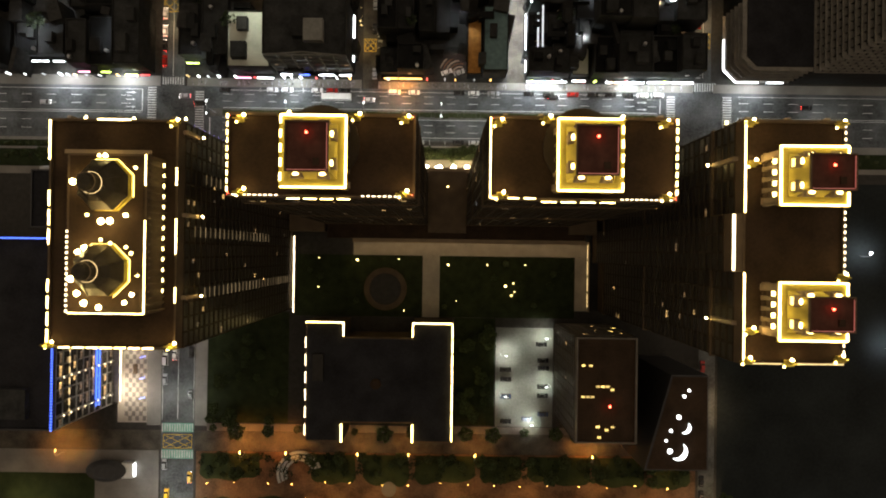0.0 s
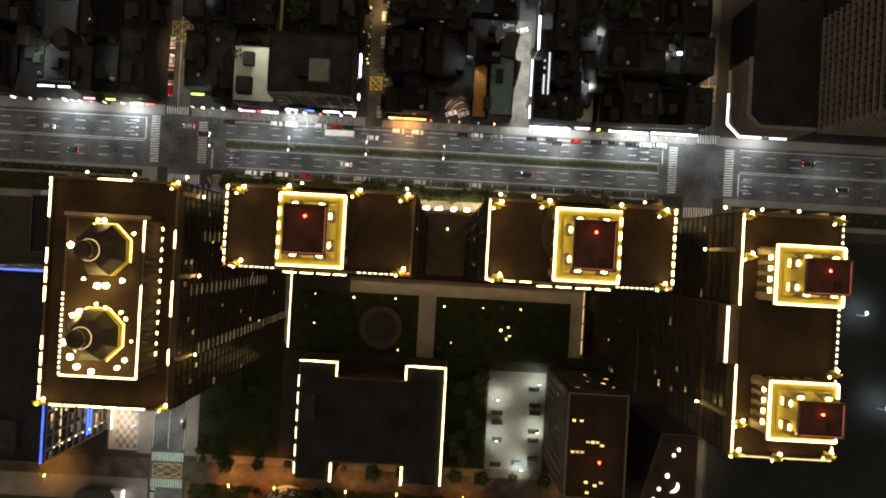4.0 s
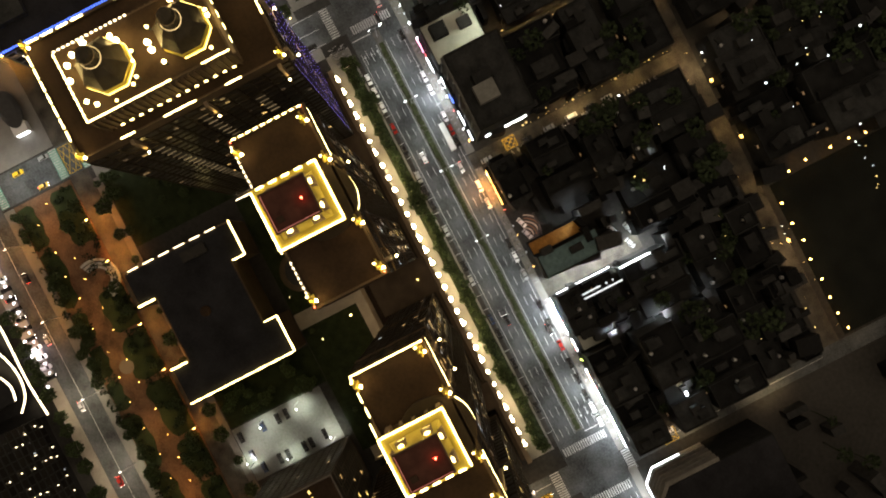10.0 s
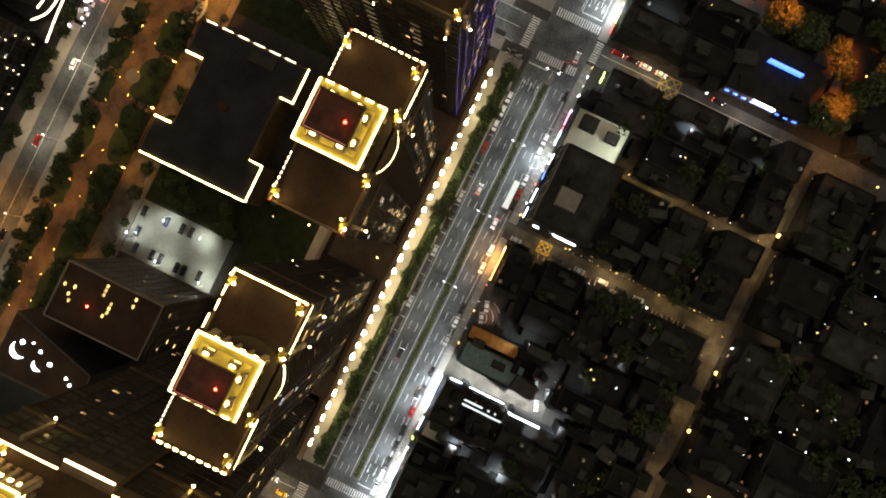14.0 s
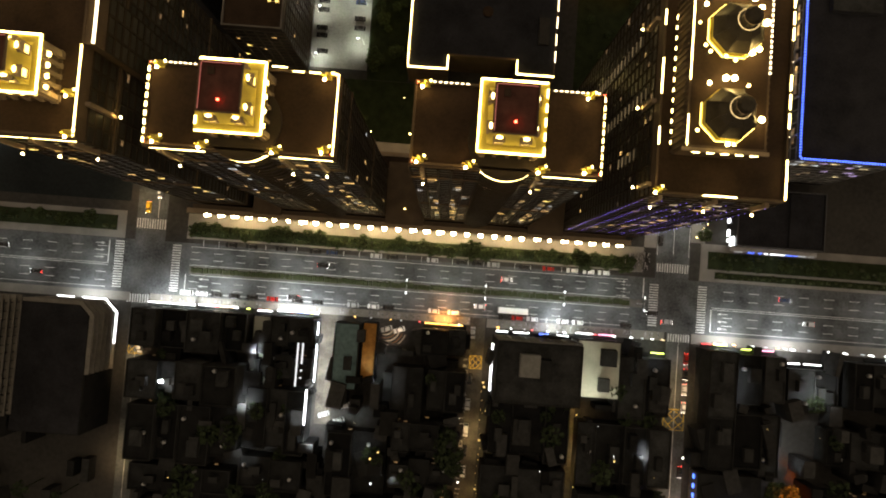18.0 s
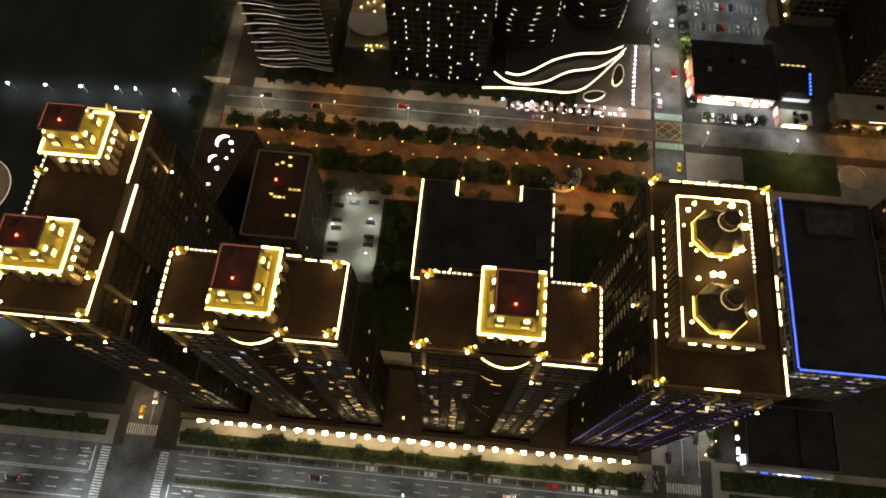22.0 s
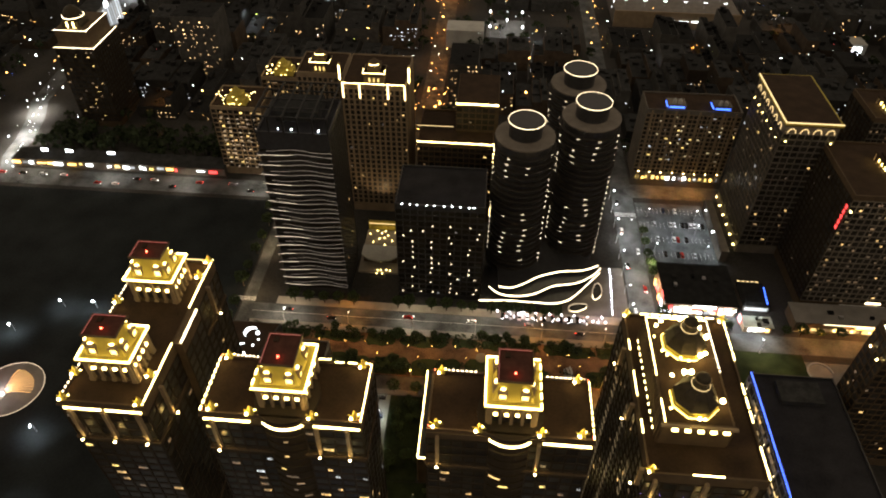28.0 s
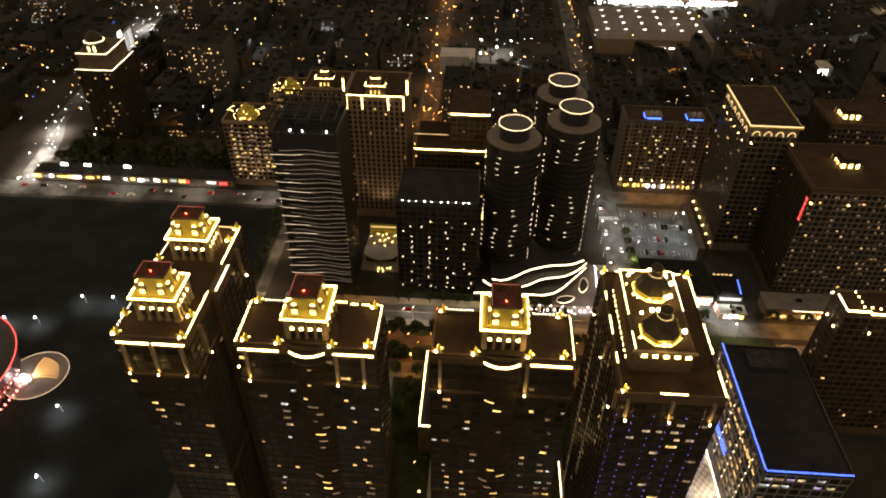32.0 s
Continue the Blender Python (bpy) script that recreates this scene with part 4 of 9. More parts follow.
def dome(parent, cx, cy, z, r, lit_sides):
    oct8 = math.pi / 8
    d = part("dome_drum", Geo().ring(cx, cy, [(r + 0.4, z), (r + 0.4, z + 1.2), (r, z + 1.2), (r, z + 2.4)], 8, oct8), STONE_GOLDLIT, parent)
    part("dome_roof", Geo().ring(cx, cy, [(r + 0.3, z + 2.4), (r * 0.92, z + 3.3), (r * 0.72, z + 5.0), (r * 0.42, z + 6.6), (1.7, z + 7.2)], 8, oct8), COPPER, d, "dark ribbed octagonal dome")
    ribs = Geo()
    for i in range(8):
        a = oct8 + i * math.pi / 4
        pts = [(cx + q * math.cos(a), cy + q * math.sin(a), z + h) for q, h in ((r + 0.35, 2.5), (r * 0.94, 3.4), (r * 0.74, 5.1), (r * 0.44, 6.7), (1.8, 7.3))]
        ribs.bar(pts, 0.25, 0.2)
    part("dome_ribs", ribs, COPPER, d)
    cup = part("cupola", Geo().ring(cx, cy, [(1.7, z + 7.2), (1.7, z + 9.4), (1.9, z + 9.5), (1.5, z + 10.4), (0.4, z + 11.2)], 12), COPPER, d)
    part("cupola_ring", Geo().ring(cx, cy, [(2.0, z + 9.3), (2.0, z + 9.5)], 16), STONE_PALE, cup)
    part("cupola_ring_light", Geo().bar([(cx + 2.25 * math.cos(q), cy + 2.25 * math.sin(q), z + 7.3) for q in [2 * math.pi * i / 20 for i in range(21)]], 0.12, 0.14), STRIP_DIM, cup, "thin dim ring light")
    for i in range(8):
        a0, a1 = oct8 + i * math.pi / 4, oct8 + (i + 1) * math.pi / 4
        p = [(cx + (r + 0.7) * math.cos(a), cy + (r + 0.7) * math.sin(a), z + 0.5) for a in (a0, a1)]
        if i in lit_sides:
            part("dome_strip_light", Geo().bar(p, 0.09, 0.5), STRIP_GOLD, d, "golden light line round the dome's foot")
    return d


dome(td, -71.4, 13.4, ZI, 5.4, (0, 7, 1, 2))
dome(td, -72.0, -4.6, ZI, 5.4, (0, 7, 6, 1, 2))
for x, y, r in ((-78.0, 14.1, 0.85), (-72.6, 19.7, 0.5), (-71.3, 19.7, 0.6), (-64.9, 17.2, 0.5), (-75.0, 7.1, 0.5), (-71.9, 5.8, 0.85), (-70.1, 5.9, 0.85), (-66.8, 7.1, 0.6), (-75.3, 0.1, 0.85), (-76.8, -0.7, 0.7),
                (-72.0, 1.9, 0.5), (-70.0, 1.2, 0.5), (-66.7, 0.4, 0.5), (-65.6, -0.9, 0.5), (-78.1, -6.4, 0.9), (-76.8, -9.5, 0.8), (-75.3, -11.5, 0.8), (-72.2, -12.4, 0.75), (-66.8, -11.3, 0.6), (-65.3, -9.6, 0.6), (-64.2, -5.6, 0.4)):
    b = part("floodlight_stand", Geo().box(x - 0.12, y - 0.12, ZI + 0.1, x + 0.12, y + 0.12, ZI + 1.5).box(x - 0.3, y - 0.3, ZI + 0.1, x + 0.3, y + 0.3, ZI + 0.2), IRON, td)
    bulb(b, x, y, ZI + 1.5 + r * 0.6, r * 0.78, BULB if r > 0.5 else BULB_SOFT, "floodlight")
    if r > 0.72:
        lamp("roof_flood", "POINT", x, y, ZI + 3.4, 170, (1.0, 0.70, 0.26), 0.3)
zs = ZD + 1.05
strips(td, [(dx0 + 0.2, 29, zs), (dx0 + 0.2, 20, zs)], STRIP, 0.3)
strips(td, [(dx0 + 0.2, 13, zs), (dx0 + 0.2, 0, zs)], STRIP, 0.3, dash=3, gap=0.8)
strips(td, [(dx0 + 0.2, -7, zs), (dx0 + 0.2, -22, zs)], STRIP, 0.3, dash=2.6, gap=0.8)
strips(td, [(dx1 - 0.2, 7, zs), (dx1 - 0.2, -1, zs)], STRIP, 0.3)
strips(td, [(dx1 - 0.2, 18.5, zs), (dx1 - 0.2, 14.5, zs)], STRIP, 0.3)
strips(td, [(dx1 - 0.2, -8.5, zs), (dx1 - 0.2, -12, zs)], STRIP, 0.3)
strips(td, [(-78, 29.2, zs), (-70.5, 29.2, zs)], STRIP, 0.3)
strips(td, [(-86, -22.3, zs), (-64, -22.3, zs)], STRIP, 0.3, dash=2.6, gap=0.7)
for x, y in ((-60.6, 28.6), (-60.6, -21.8), (-88.2, -21.8)):
    lantern(td, x, y, ZD + 0.9)
for y in (27, 8, -11):
    uplit_pier(td, -59.6, y, ZD, 0.0, 1.0, 9)
for x in (-86, -74.5, -62.0):
    uplit_pier(td, x, 29.5, ZD, h=9)
facade(td, dx1, dy1, dx0, dy1, 8, ZD - 3, 4.0, 3.5, FACADE, 0.05, (WIN_PALE, WIN_PALE, WIN_DIM, WIN_WARM), 61, pier=0.7, limit=110, clusters=((0.36, 0.62, 0.3, 1.0, 0.45), (0.74, 0.95, 0.5, 0.97, 0.3)), wide_lit=1.7)
facade(td, dx1, dy0, dx1, dy1, 8, ZD - 3, 3.4, 3.5, FACADE, 0.07, (WIN_DIM, WIN_WARM), 62, limit=50)
facade(td, dx0, dy1, dx0, dy0, 8, ZD - 3, 3.4, 3.5, FACADE, 0.05, (WIN_DIM, WIN_WARM), 63, limit=40)
facade(td, dx0, dy0, dx1, dy0, 8, ZD - 3, 3.4, 3.5, FACADE, 0.05, (WIN_DIM, WIN_WARM), 64, limit=30)
for c in (0.0, 0.16, 0.36, 0.52, 0.68, 0.84, 1.0):
    x = dx1 + (dx0 - dx1) * c
    g = Geo()
    for k in range(27):
        g.box(x - 0.09, 29.86, 18 + k * 3.5, x + 0.09, 29.94, 18.24 + k * 3.5)
    part("light_string", g, BLUE_DOT, td, "string of violet light dots", kind="stuff")

# Dim light on the balcony edges is put in as faint emission.
HATCH = glow("balcony edge, dim light as glow", (1.0, 0.74, 0.40), 0.06, 0.6)
HATCH.node_tree.nodes["Principled BSDF"].inputs["Base Color"].default_value = (0.09, 0.07, 0.05, 1)
BAYBAR = Geo().box(-0.05, -1.3, 0, 0.2, 1.3, 0.22).mesh("bay_balcony", HATCH)
for k in range(28):
    part("bay_balcony", BAYBAR, HATCH, td, "dimly lit balcony edge", at=(-59.5, -10.7, 4 + 3.6 * k))
    if k > 22:
        part("bay_balcony", BAYBAR, HATCH, td, "dimly lit balcony edge", at=(-59.5, 17.7, 4 + 3.6 * k))
for k in range(20):
    part("bay_balcony", BAYBAR, HATCH, td, "dimly lit balcony edge", at=(-59.5, 4.4, 40 + 3.6 * k))

# ---------------------------------------------------------------- pavilion, podium, garden court
pv = thing("pavilion", "low dark-roofed pavilion outlined with light strips", "pavilion", -23, -48, 0)
px0, py0, px1, py1, ZP = -50.2, -70.6, 4.4, -26.2, 19.6
body = Geo().box(px0, py0, 0, -36.2, py1, ZP).box(-36.19, py0 + 7.0, 0, -10.61, py1 - 5.6, ZP).box(-10.6, py0, 0, px1, py1, ZP)
part("wall", body, STONE, pv)
for a in ((px0 + 0.5, py0 + 0.5, -36.7, py1 - 0.5), (-36.69, py0 + 7.5, -10.11, py1 - 6.1), (-10.1, py0 + 0.5, px1 - 0.5, py1 - 0.5)):
    part("roof_deck", Geo().box(a[0], a[1], ZP, a[2], a[3], ZP + 0.2), ROOF_BLACK, pv)
part("roof_hatch", Geo().box(-47.5, -48, ZP + 0.2, -43.5, -38, ZP + 1.2), GLASS, pv, "dark glazed roof light")
part("roof_vent", Geo().ring(-24, -49, [(2.0, ZP + 0.2), (2.0, ZP + 0.9), (1.2, ZP + 1.2)], 20), ROOF, pv)
zs = ZP + 0.3
strips(pv, [(px1, py1, zs), (-10.4, py1, zs), (-10.4, py1 - 5.2, zs)], STRIP, 0.45, 0.5)
strips(pv, [(px0, py1, zs), (-36.2, py1, zs), (-36.2, py1 - 5.2, zs)], STRIP, 0.45, 0.5)
strips(pv, [(px1, py1 - 0.6, zs), (px1, py0, zs)], STRIP, 0.45, 0.5, dash=5.0, gap=0.7)
strips(pv, [(px0, py1 - 5.5, zs), (px0, py0, zs)], STRIP_WHITE, 0.35, 0.4, dash=4.5, gap=2.5)
strips(pv, [(-36.6, py0, zs), (-36.6, py0 + 6.6, zs)], STRIP, 0.6, 0.6)
strips(pv, [(-10.2, py0, zs), (-10.2, py0 + 6.6, zs)], STRIP, 0.6, 0.6)
facade(pv, px0, py0, -36.3, py0, 2, ZP - 1, 3.5, 4.2, STONE_PALE, 0.25, (WIN_WARM, WIN_DIM), 71, limit=20)
facade(pv, -10.5, py0, px1, py0, 2, ZP - 1, 3.5, 4.2, STONE_PALE, 0.25, (WIN_WARM, WIN_DIM), 72, limit=20)
facade(pv, px1, py0, px1, py1, 2, ZP - 1, 4.0, 4.2, STONE_PALE, 0.0, (), 73)
facade(pv, px0, py1, px0, py0, 2, ZP - 1, 4.0, 4.2, STONE_PALE, 0.0, (), 74)
for x in (-32, -26.5, -15):
    bulb(pv, x, py0 + 6.3, 4.2, 0.35, BULB_SOFT, "wall_lamp")

pd = thing("podium", "dark low shopping podium with a lamp-lit arcade", "podium", 0, 20, 0)
for x0, x1 in ((dx1 + 0.3, -45.8), (-5.5, 9.3), (49.6, 60.2)):
    part("podium_wing", Geo().box(x0, 8.0, 0, x1, 32.0, 9.0), STONE, pd)
part("arcade_wall", Geo().box(-84, 29.9, 0, 84, 32.8, 7.5), STONE, pd)
part("canopy", Geo().box(-86, 31.5, 7.5, 86, 33.4, 8.0), STONE_PALE, pd, "thin projecting arcade canopy")
rw = random.Random(9)
x = 79.0
while x > -84:
    bulb(pd, x, 33.8, 6.6, 1.0 if abs(x) < 45 else 0.68, ROWLAMP, "arcade_lamp")
    if rw.random() < 0.25 or abs(x) > 55:
        bulb(pd, x - 1.5, 33.8, 6.6, 0.42, ROWLAMP, "arcade_lamp")
    x -= 5.35
for x in (-66, -40, -14, 12, 38, 64):
    lamp("arcade_light", "SPOT", x, 35.2, 6.4, 2600, (1.0, 0.78, 0.44), 0.5)
part("terrace_roof", Geo().box(-45.0, 5.6, 0, 56, 10.9, 7.0), ROOF, pd)
part("court_canopy", Geo().box(-35.0, 4.0, 6.6, 56.5, 5.6, 7.0), STONE_PALE, pd)
strips(pd, [(-34.5, 5.2, 5.0), (56, 5.2, 5.0)], COVE, 0.3, 0.3, dash=4.0, gap=0.3, name="cove_light")
for x, y in ((-9.0, 22.0), (-6.8, 28.6), (2.0, 26)):
    bulb(pd, x, y, 9.6, 0.3, BULB_SOFT, "roof_lamp")

structure("court_paving", Geo().box(-35.5, -1.0, -0.2, 58.4, 5.2, 0.14).box(-7.6, -25.8, -0.2, -0.8, -1.01, 0.14).box(53.6, -22.6, -0.2, 58.4, -1.01, 0.14), PAVING_LIGHT, "pale stone garden court paths", "pavement")
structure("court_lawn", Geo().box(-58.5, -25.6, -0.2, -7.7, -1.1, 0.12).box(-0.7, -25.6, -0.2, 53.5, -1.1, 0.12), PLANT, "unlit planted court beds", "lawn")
cw = thing("court_wall", "low garden wall with a light strip on top", "garden wall", -59, -9, 0)
part("wall", Geo().box(-59.3, -24.6, 0, -58.7, 6.4, 2.0), STONE_PALE, cw)
strips(cw, [(-59.0, 6.2, 2.0), (-59.0, -24.4, 2.0)], STRIP_WHITE, 0.4, 0.4)
cw2 = thing("court_wall", "low garden wall with dim lit panels", "garden wall", 58.8, -9, 0)
part("wall", Geo().box(58.5, -22.6, 0, 59.1, 5.2, 2.4), STONE_PALE, cw2)
strips(cw2, [(58.3, 4.0, 1.6), (58.3, -22.0, 1.6)], STRIP_DIM, 0.2, 0.5, dash=6.0, gap=1.2)
fo = thing("ring_fountain", "round dark stone pool with a raised rim", "fountain", -22.5, -14.6, 0)
part("rim", Geo().add(*[(lambda n, r0, r1: ([(-22.5 + r * math.cos(2 * math.pi * i / n), -14.6 + r * math.sin(2 * math.pi * i / n), z) for r, z in ((r0, 0.1), (r0, 0.7), (r1, 0.7), (r1, 0.1)) for i in range(n)], [(j * n + i, j * n + (i + 1) % n, (j + 1) * n + (i + 1) % n, (j + 1) * n + i) for j in range(3) for i in range(n)]))(36, 8.6, 6.4)][0]), STONE, fo)
part("water", Geo().ring(-22.5, -14.6, [(6.4, 0.1), (6.4, 0.4)], 36), GLASS, fo)
for x, y, r in ((-33.6, -3.0, 0.45), (2.6, -4.6, 0.4), (25.6, -12.8, 0.5), (28.6, -11.6, 0.3), (29.2, -15.0, 0.3), (28.0, -16.4, 0.3), (33.2, -4.2, 0.25), (18.2, -4.4, 0.25), (-17.0, -2.6, 0.25), (-49, -2.4, 0.2), (-49, -14, 0.2), (6, -19, 0.2), (-15, -23, 0.2)):
    gl = thing("garden_lamp", "short garden lamp with a glowing globe", "garden lamp", x, y, 0.1, "garden lamps")
    part("post", Geo().ring(x, y, [(0.1, 0.1), (0.07, 2.4)], 8), IRON, gl)
    bulb(gl, x, y, 2.4 + r, r, BULB_SOFT, "globe")

# ---------------------------------------------------------------- office block with blue roof edge
te = thing("office_block", "glass office block outlined by a blue roof light", "office building", -145, -29, 0)
ex0, ey0, ex1, ey1, ZE = -162.0, -61.0, -129.4, 3.2, 45.0
part("wall", Geo().box(ex0, ey0, 0, ex1, ey1, ZE), CLADDING, te)
slab_roof(te, ex0, ey0, ex1, ey1, ZE, CLADDING)
part("roof_plant", Geo().box(ex0 + 8, ey0 + 4, ZE + 0.15, ex1 - 8, ey0 + 14, ZE + 2.4), ROOF_GREY, te)
strips(te, [(ex1, ey0, ZE + 1.0), (ex1, ey1, ZE + 1.0)], BLUE, 0.6, 0.4, dash=0.42, gap=0.56, name="blue_roof_light")
strips(te, [(ex1 - 0.4, ey1, ZE + 1.0), (ex0, ey1, ZE + 1.0)], BLUE, 0.6, 0.4, dash=0.42, gap=0.56, name="blue_roof_light")
facade(te, ex1, ey0, ex1, ey1, 5, ZE - 1, 4.2, 4.4, STEEL, 0.5, (WIN_WARM, WIN_DIM, WIN_DIM), 81, pier=0.35, band=0.8, limit=110, wide_lit=1.6)
facade(te, ex1, ey1, ex0, ey1, 5, ZE - 1, 4.2, 4.4, STEEL, 0.12, (WIN_PALE, WIN_WHITE, WIN_DIM, WIN_VIOLET), 82, pier=0.35, band=0.8, limit=60, wide_lit=2.0, clusters=((0.0, 0.7, 0.76, 0.9, 0.75),))
facade(te, ex0, ey0, ex1, ey0, 5, ZE - 1, 4.2, 4.4, STEEL, 0.3, (WIN_WARM, WIN_DIM), 83, pier=0.35, band=0.8, limit=50)
for z in (15.6, 17.6):
    strips(te, [(ex1 + 0.5, ey0 + 2, z), (ex1 + 0.5, -24, z)], BLUE, 0.4, 0.45, name="blue_wall_light")
strips(te, [(ex1 + 0.5, ey0 + 3, 36), (ex1 + 0.5, ey1 - 3, 36)], STRIP_DIM, 0.3, 0.4, dash=2.2, gap=1.4, name="wall_light")
for i, y in enumerate((-57, -44, -31, -18, -5)):
    rib = part("facade_rib", Geo().box(ex1 + 0.3, y - 0.3, 5, ex1 + 1.0, y + 0.3, ZE - 0.5), STEEL, te)
    for k in range(8):
        part("rib_light", Geo().box(ex1 + 1.0, y - 0.25, 8 + k * 4.6, ex1 + 1.15, y + 0.25, 8.5 + k * 4.6), STRIP_WHITE, rib)
strips(te, [(ex1 + 3.2, ey0 + 1, 4.6), (ex1 + 3.2, ey1 - 1, 4.6)], STRIP_WHITE, 0.4, 0.4, name="canopy_light")
part("canopy", Geo().box(ex1 + 0.1, ey0 + 0.5, 4.2, ex1 + 3.4, ey1 - 0.5, 4.6), STEEL, te)
part("plaza_planter", Geo().box(-123, -50, 0.14, -121.6, -46, 0.8), STONE, te)
for y in (-60, -52, -43.5, -35):
    part("plaza_blue_light", Geo().bar([(-120.6, y, 0.2), (-118.4, y + 0.6, 0.2)], 0.3, 0.25), SHOP_BLUE, te, "blue light bar in the plaza floor")

nb = thing("low_shop_block", "low black-roofed shop block edged by white shop lights", "shop", -143, 20, 0)
part("wall", Geo().box(-160, 8, 0, -126, 30.6, 8.5), CLADDING, nb)
slab_roof(nb, -160, 8, -126, 30.6, 8.5, CLADDING)
part("roof_step", Geo().box(-150, 9, 8.66, -146, 29.6, 9.6), ROOF_BLACK, nb)
part("canopy", Geo().box(-160, 30.61, 3.6, -126, 32.4, 3.9), STEEL, nb)
rr = random.Random(17)
x = -159.0
while x < -128:
    w = rr.uniform(1.0, 3.4)
    part("shop_sign", Geo().box(x, 32.41, 3.2, x + w, 32.6, 3.2 + rr.uniform(0.5, 1.0)), rr.choice((SHOP, SHOP, WIN_WHITE, SHOP_BLUE, WIN_WHITE)), nb, "white glowing shop sign")
    x += w + rr.uniform(0.3, 2.6)
for y in (9.5, 14.0, 19.5, 24.0, 27.5):
    part("shop_window", Geo().box(-125.99, y, 0.8, -125.8, y + rr.uniform(1.0, 2.6), 3.0), rr.choice((SHOP, WIN_GOLD, SHOP_WARM)), nb, "lit shop window")
part("corner_screen", Geo().box(-125.9, 27.0, 4.0, -125.6, 30.4, 7.6), SHOP, nb, "bright white corner screen")

# ---------------------------------------------------------------- slab beside the car park, plot office with crescents
tf = thing("slab_block", "dark mid-rise block with a few lit windows and a red beacon", "apartment block", 55, -45, 0)
part("wall", Geo().box(45.6, -63, 0, 66, -27.5, 44.5), STONE_GREY, tf)
slab_roof(tf, 45.6, -63, 66, -27.5, 44.5, STONE_GREY)
facade(tf, 45.6, -27.5, 45.6, -63, 3, 42, 3.6, 3.3, STONE_GREY, 0.03, (WIN_DIM, WIN_WARM), 91)
facade(tf, 66, -27.5, 45.6, -27.5, 3, 42, 3.6, 3.3, STONE_GREY, 0.10, (WIN_WARM, WIN_GOLD), 92)
for i, (x, y) in enumerate(((48, -37), (50.5, -37), (53, -44), (54.6, -44), (56.2, -44), (57.8, -45), (48, -47.5), (49.6, -47.5), (51.2, -47.5), (53, -57.5), (56, -58.5), (58, -57.5), (53.5, -61))):
    part("roof_window", Geo().box(x - 0.55, y - 0.3, 44.66, x + 0.55, y + 0.3, 45.3), WIN_GOLD, tf, "small lit roof hatch")
bulb(tf, 56.8, -50.4, 46.2, 0.4, RED, "red_beacon")
tg = thing("crescent_block", "dark block whose roof carries white crescent lights", "office building", 82, -56, 0)
ZG = 44.0
part("wall", Geo().prism([(69.0, -72.0), (90.5, -72.0), (90.5, -40.0), (78.0, -40.0)], 0, ZG), CLADDING, tg)
part("roof_deck", Geo().prism([(69.8, -71.6), (90.0, -71.6), (90.0, -40.5), (78.4, -40.5)], ZG, ZG + 0.2), ROOF, tg)


def crescent(x, y, r, a0, a1):
    n = 10
    out = [(x + r * math.cos(a0 + (a1 - a0) * i / n), y + r * math.sin(a0 + (a1 - a0) * i / n)) for i in range(n + 1)]
    inn = [(x + r * (0.96 - 0.42 * math.sin(math.pi * i / n)) * math.cos(a0 + (a1 - a0) * i / n), y + r * (0.96 - 0.42 * math.sin(math.pi * i / n)) * math.sin(a0 + (a1 - a0) * i / n)) for i in range(n, -1, -1)]
    part("crescent_light", Geo().prism(out + inn, ZG + 0.3, ZG + 0.7), SHOP, tg, "white crescent-shaped light")


crescent(80.4, -65.5, 3.0, -2.2, 0.9)
crescent(82.4, -57.5, 2.0, -2.0, 0.8)
for x, y, r in ((77.5, -65.5, 0.8), (80.4, -54.0, 0.7), (82.2, -47.0, 0.5), (83.8, -45.0, 0.5), (77.8, -58.6, 0.5), (76.2, -62.0, 0.4)):
    part("round_light", Geo().ring(x, y, [(r, ZG + 0.3), (r, ZG + 0.6)], 12), SHOP, tg)

# ---------------------------------------------------------------- glass towers south of the park
FLOOR = 3.9
BALCONY_DARK = mat("dark balcony metal", (0.035, 0.032, 0.029), 0.65, 0.1)
GROUND_LAMP = glow("white violet ground lamp", (0.85, 0.86, 1.0), 10.0)
BAR_DIM = glow("balcony light bar", (1.0, 0.84, 0.56), 1.6)
BALCONY_DIM = glow("faint balcony light", (1.0, 0.78, 0.52), 0.42)
RING = glow("roof ring light", (1.0, 0.80, 0.50), 1.7)
WAVE = glow("wavy balcony light", (1.0, 0.84, 0.62), 0.8)
WAVE_DIM = glow("faint wavy balcony light", (1.0, 0.82, 0.66), 0.10)
sw = thing("wavy_tower", "dark glass tower with wavy white-lit balcony edges", "office tower", 69, -144, 0)
sx0, sy0, sx1, sy1, ZS = 53.5, -160.0, 86.0, -129.5, 104.0
part("wall", Geo().box(sx0, sy0, 0, sx1, sy1, ZS), CLADDING, sw)
slab_roof(sw, sx0, sy0, sx1, sy1, ZS, CLADDING)
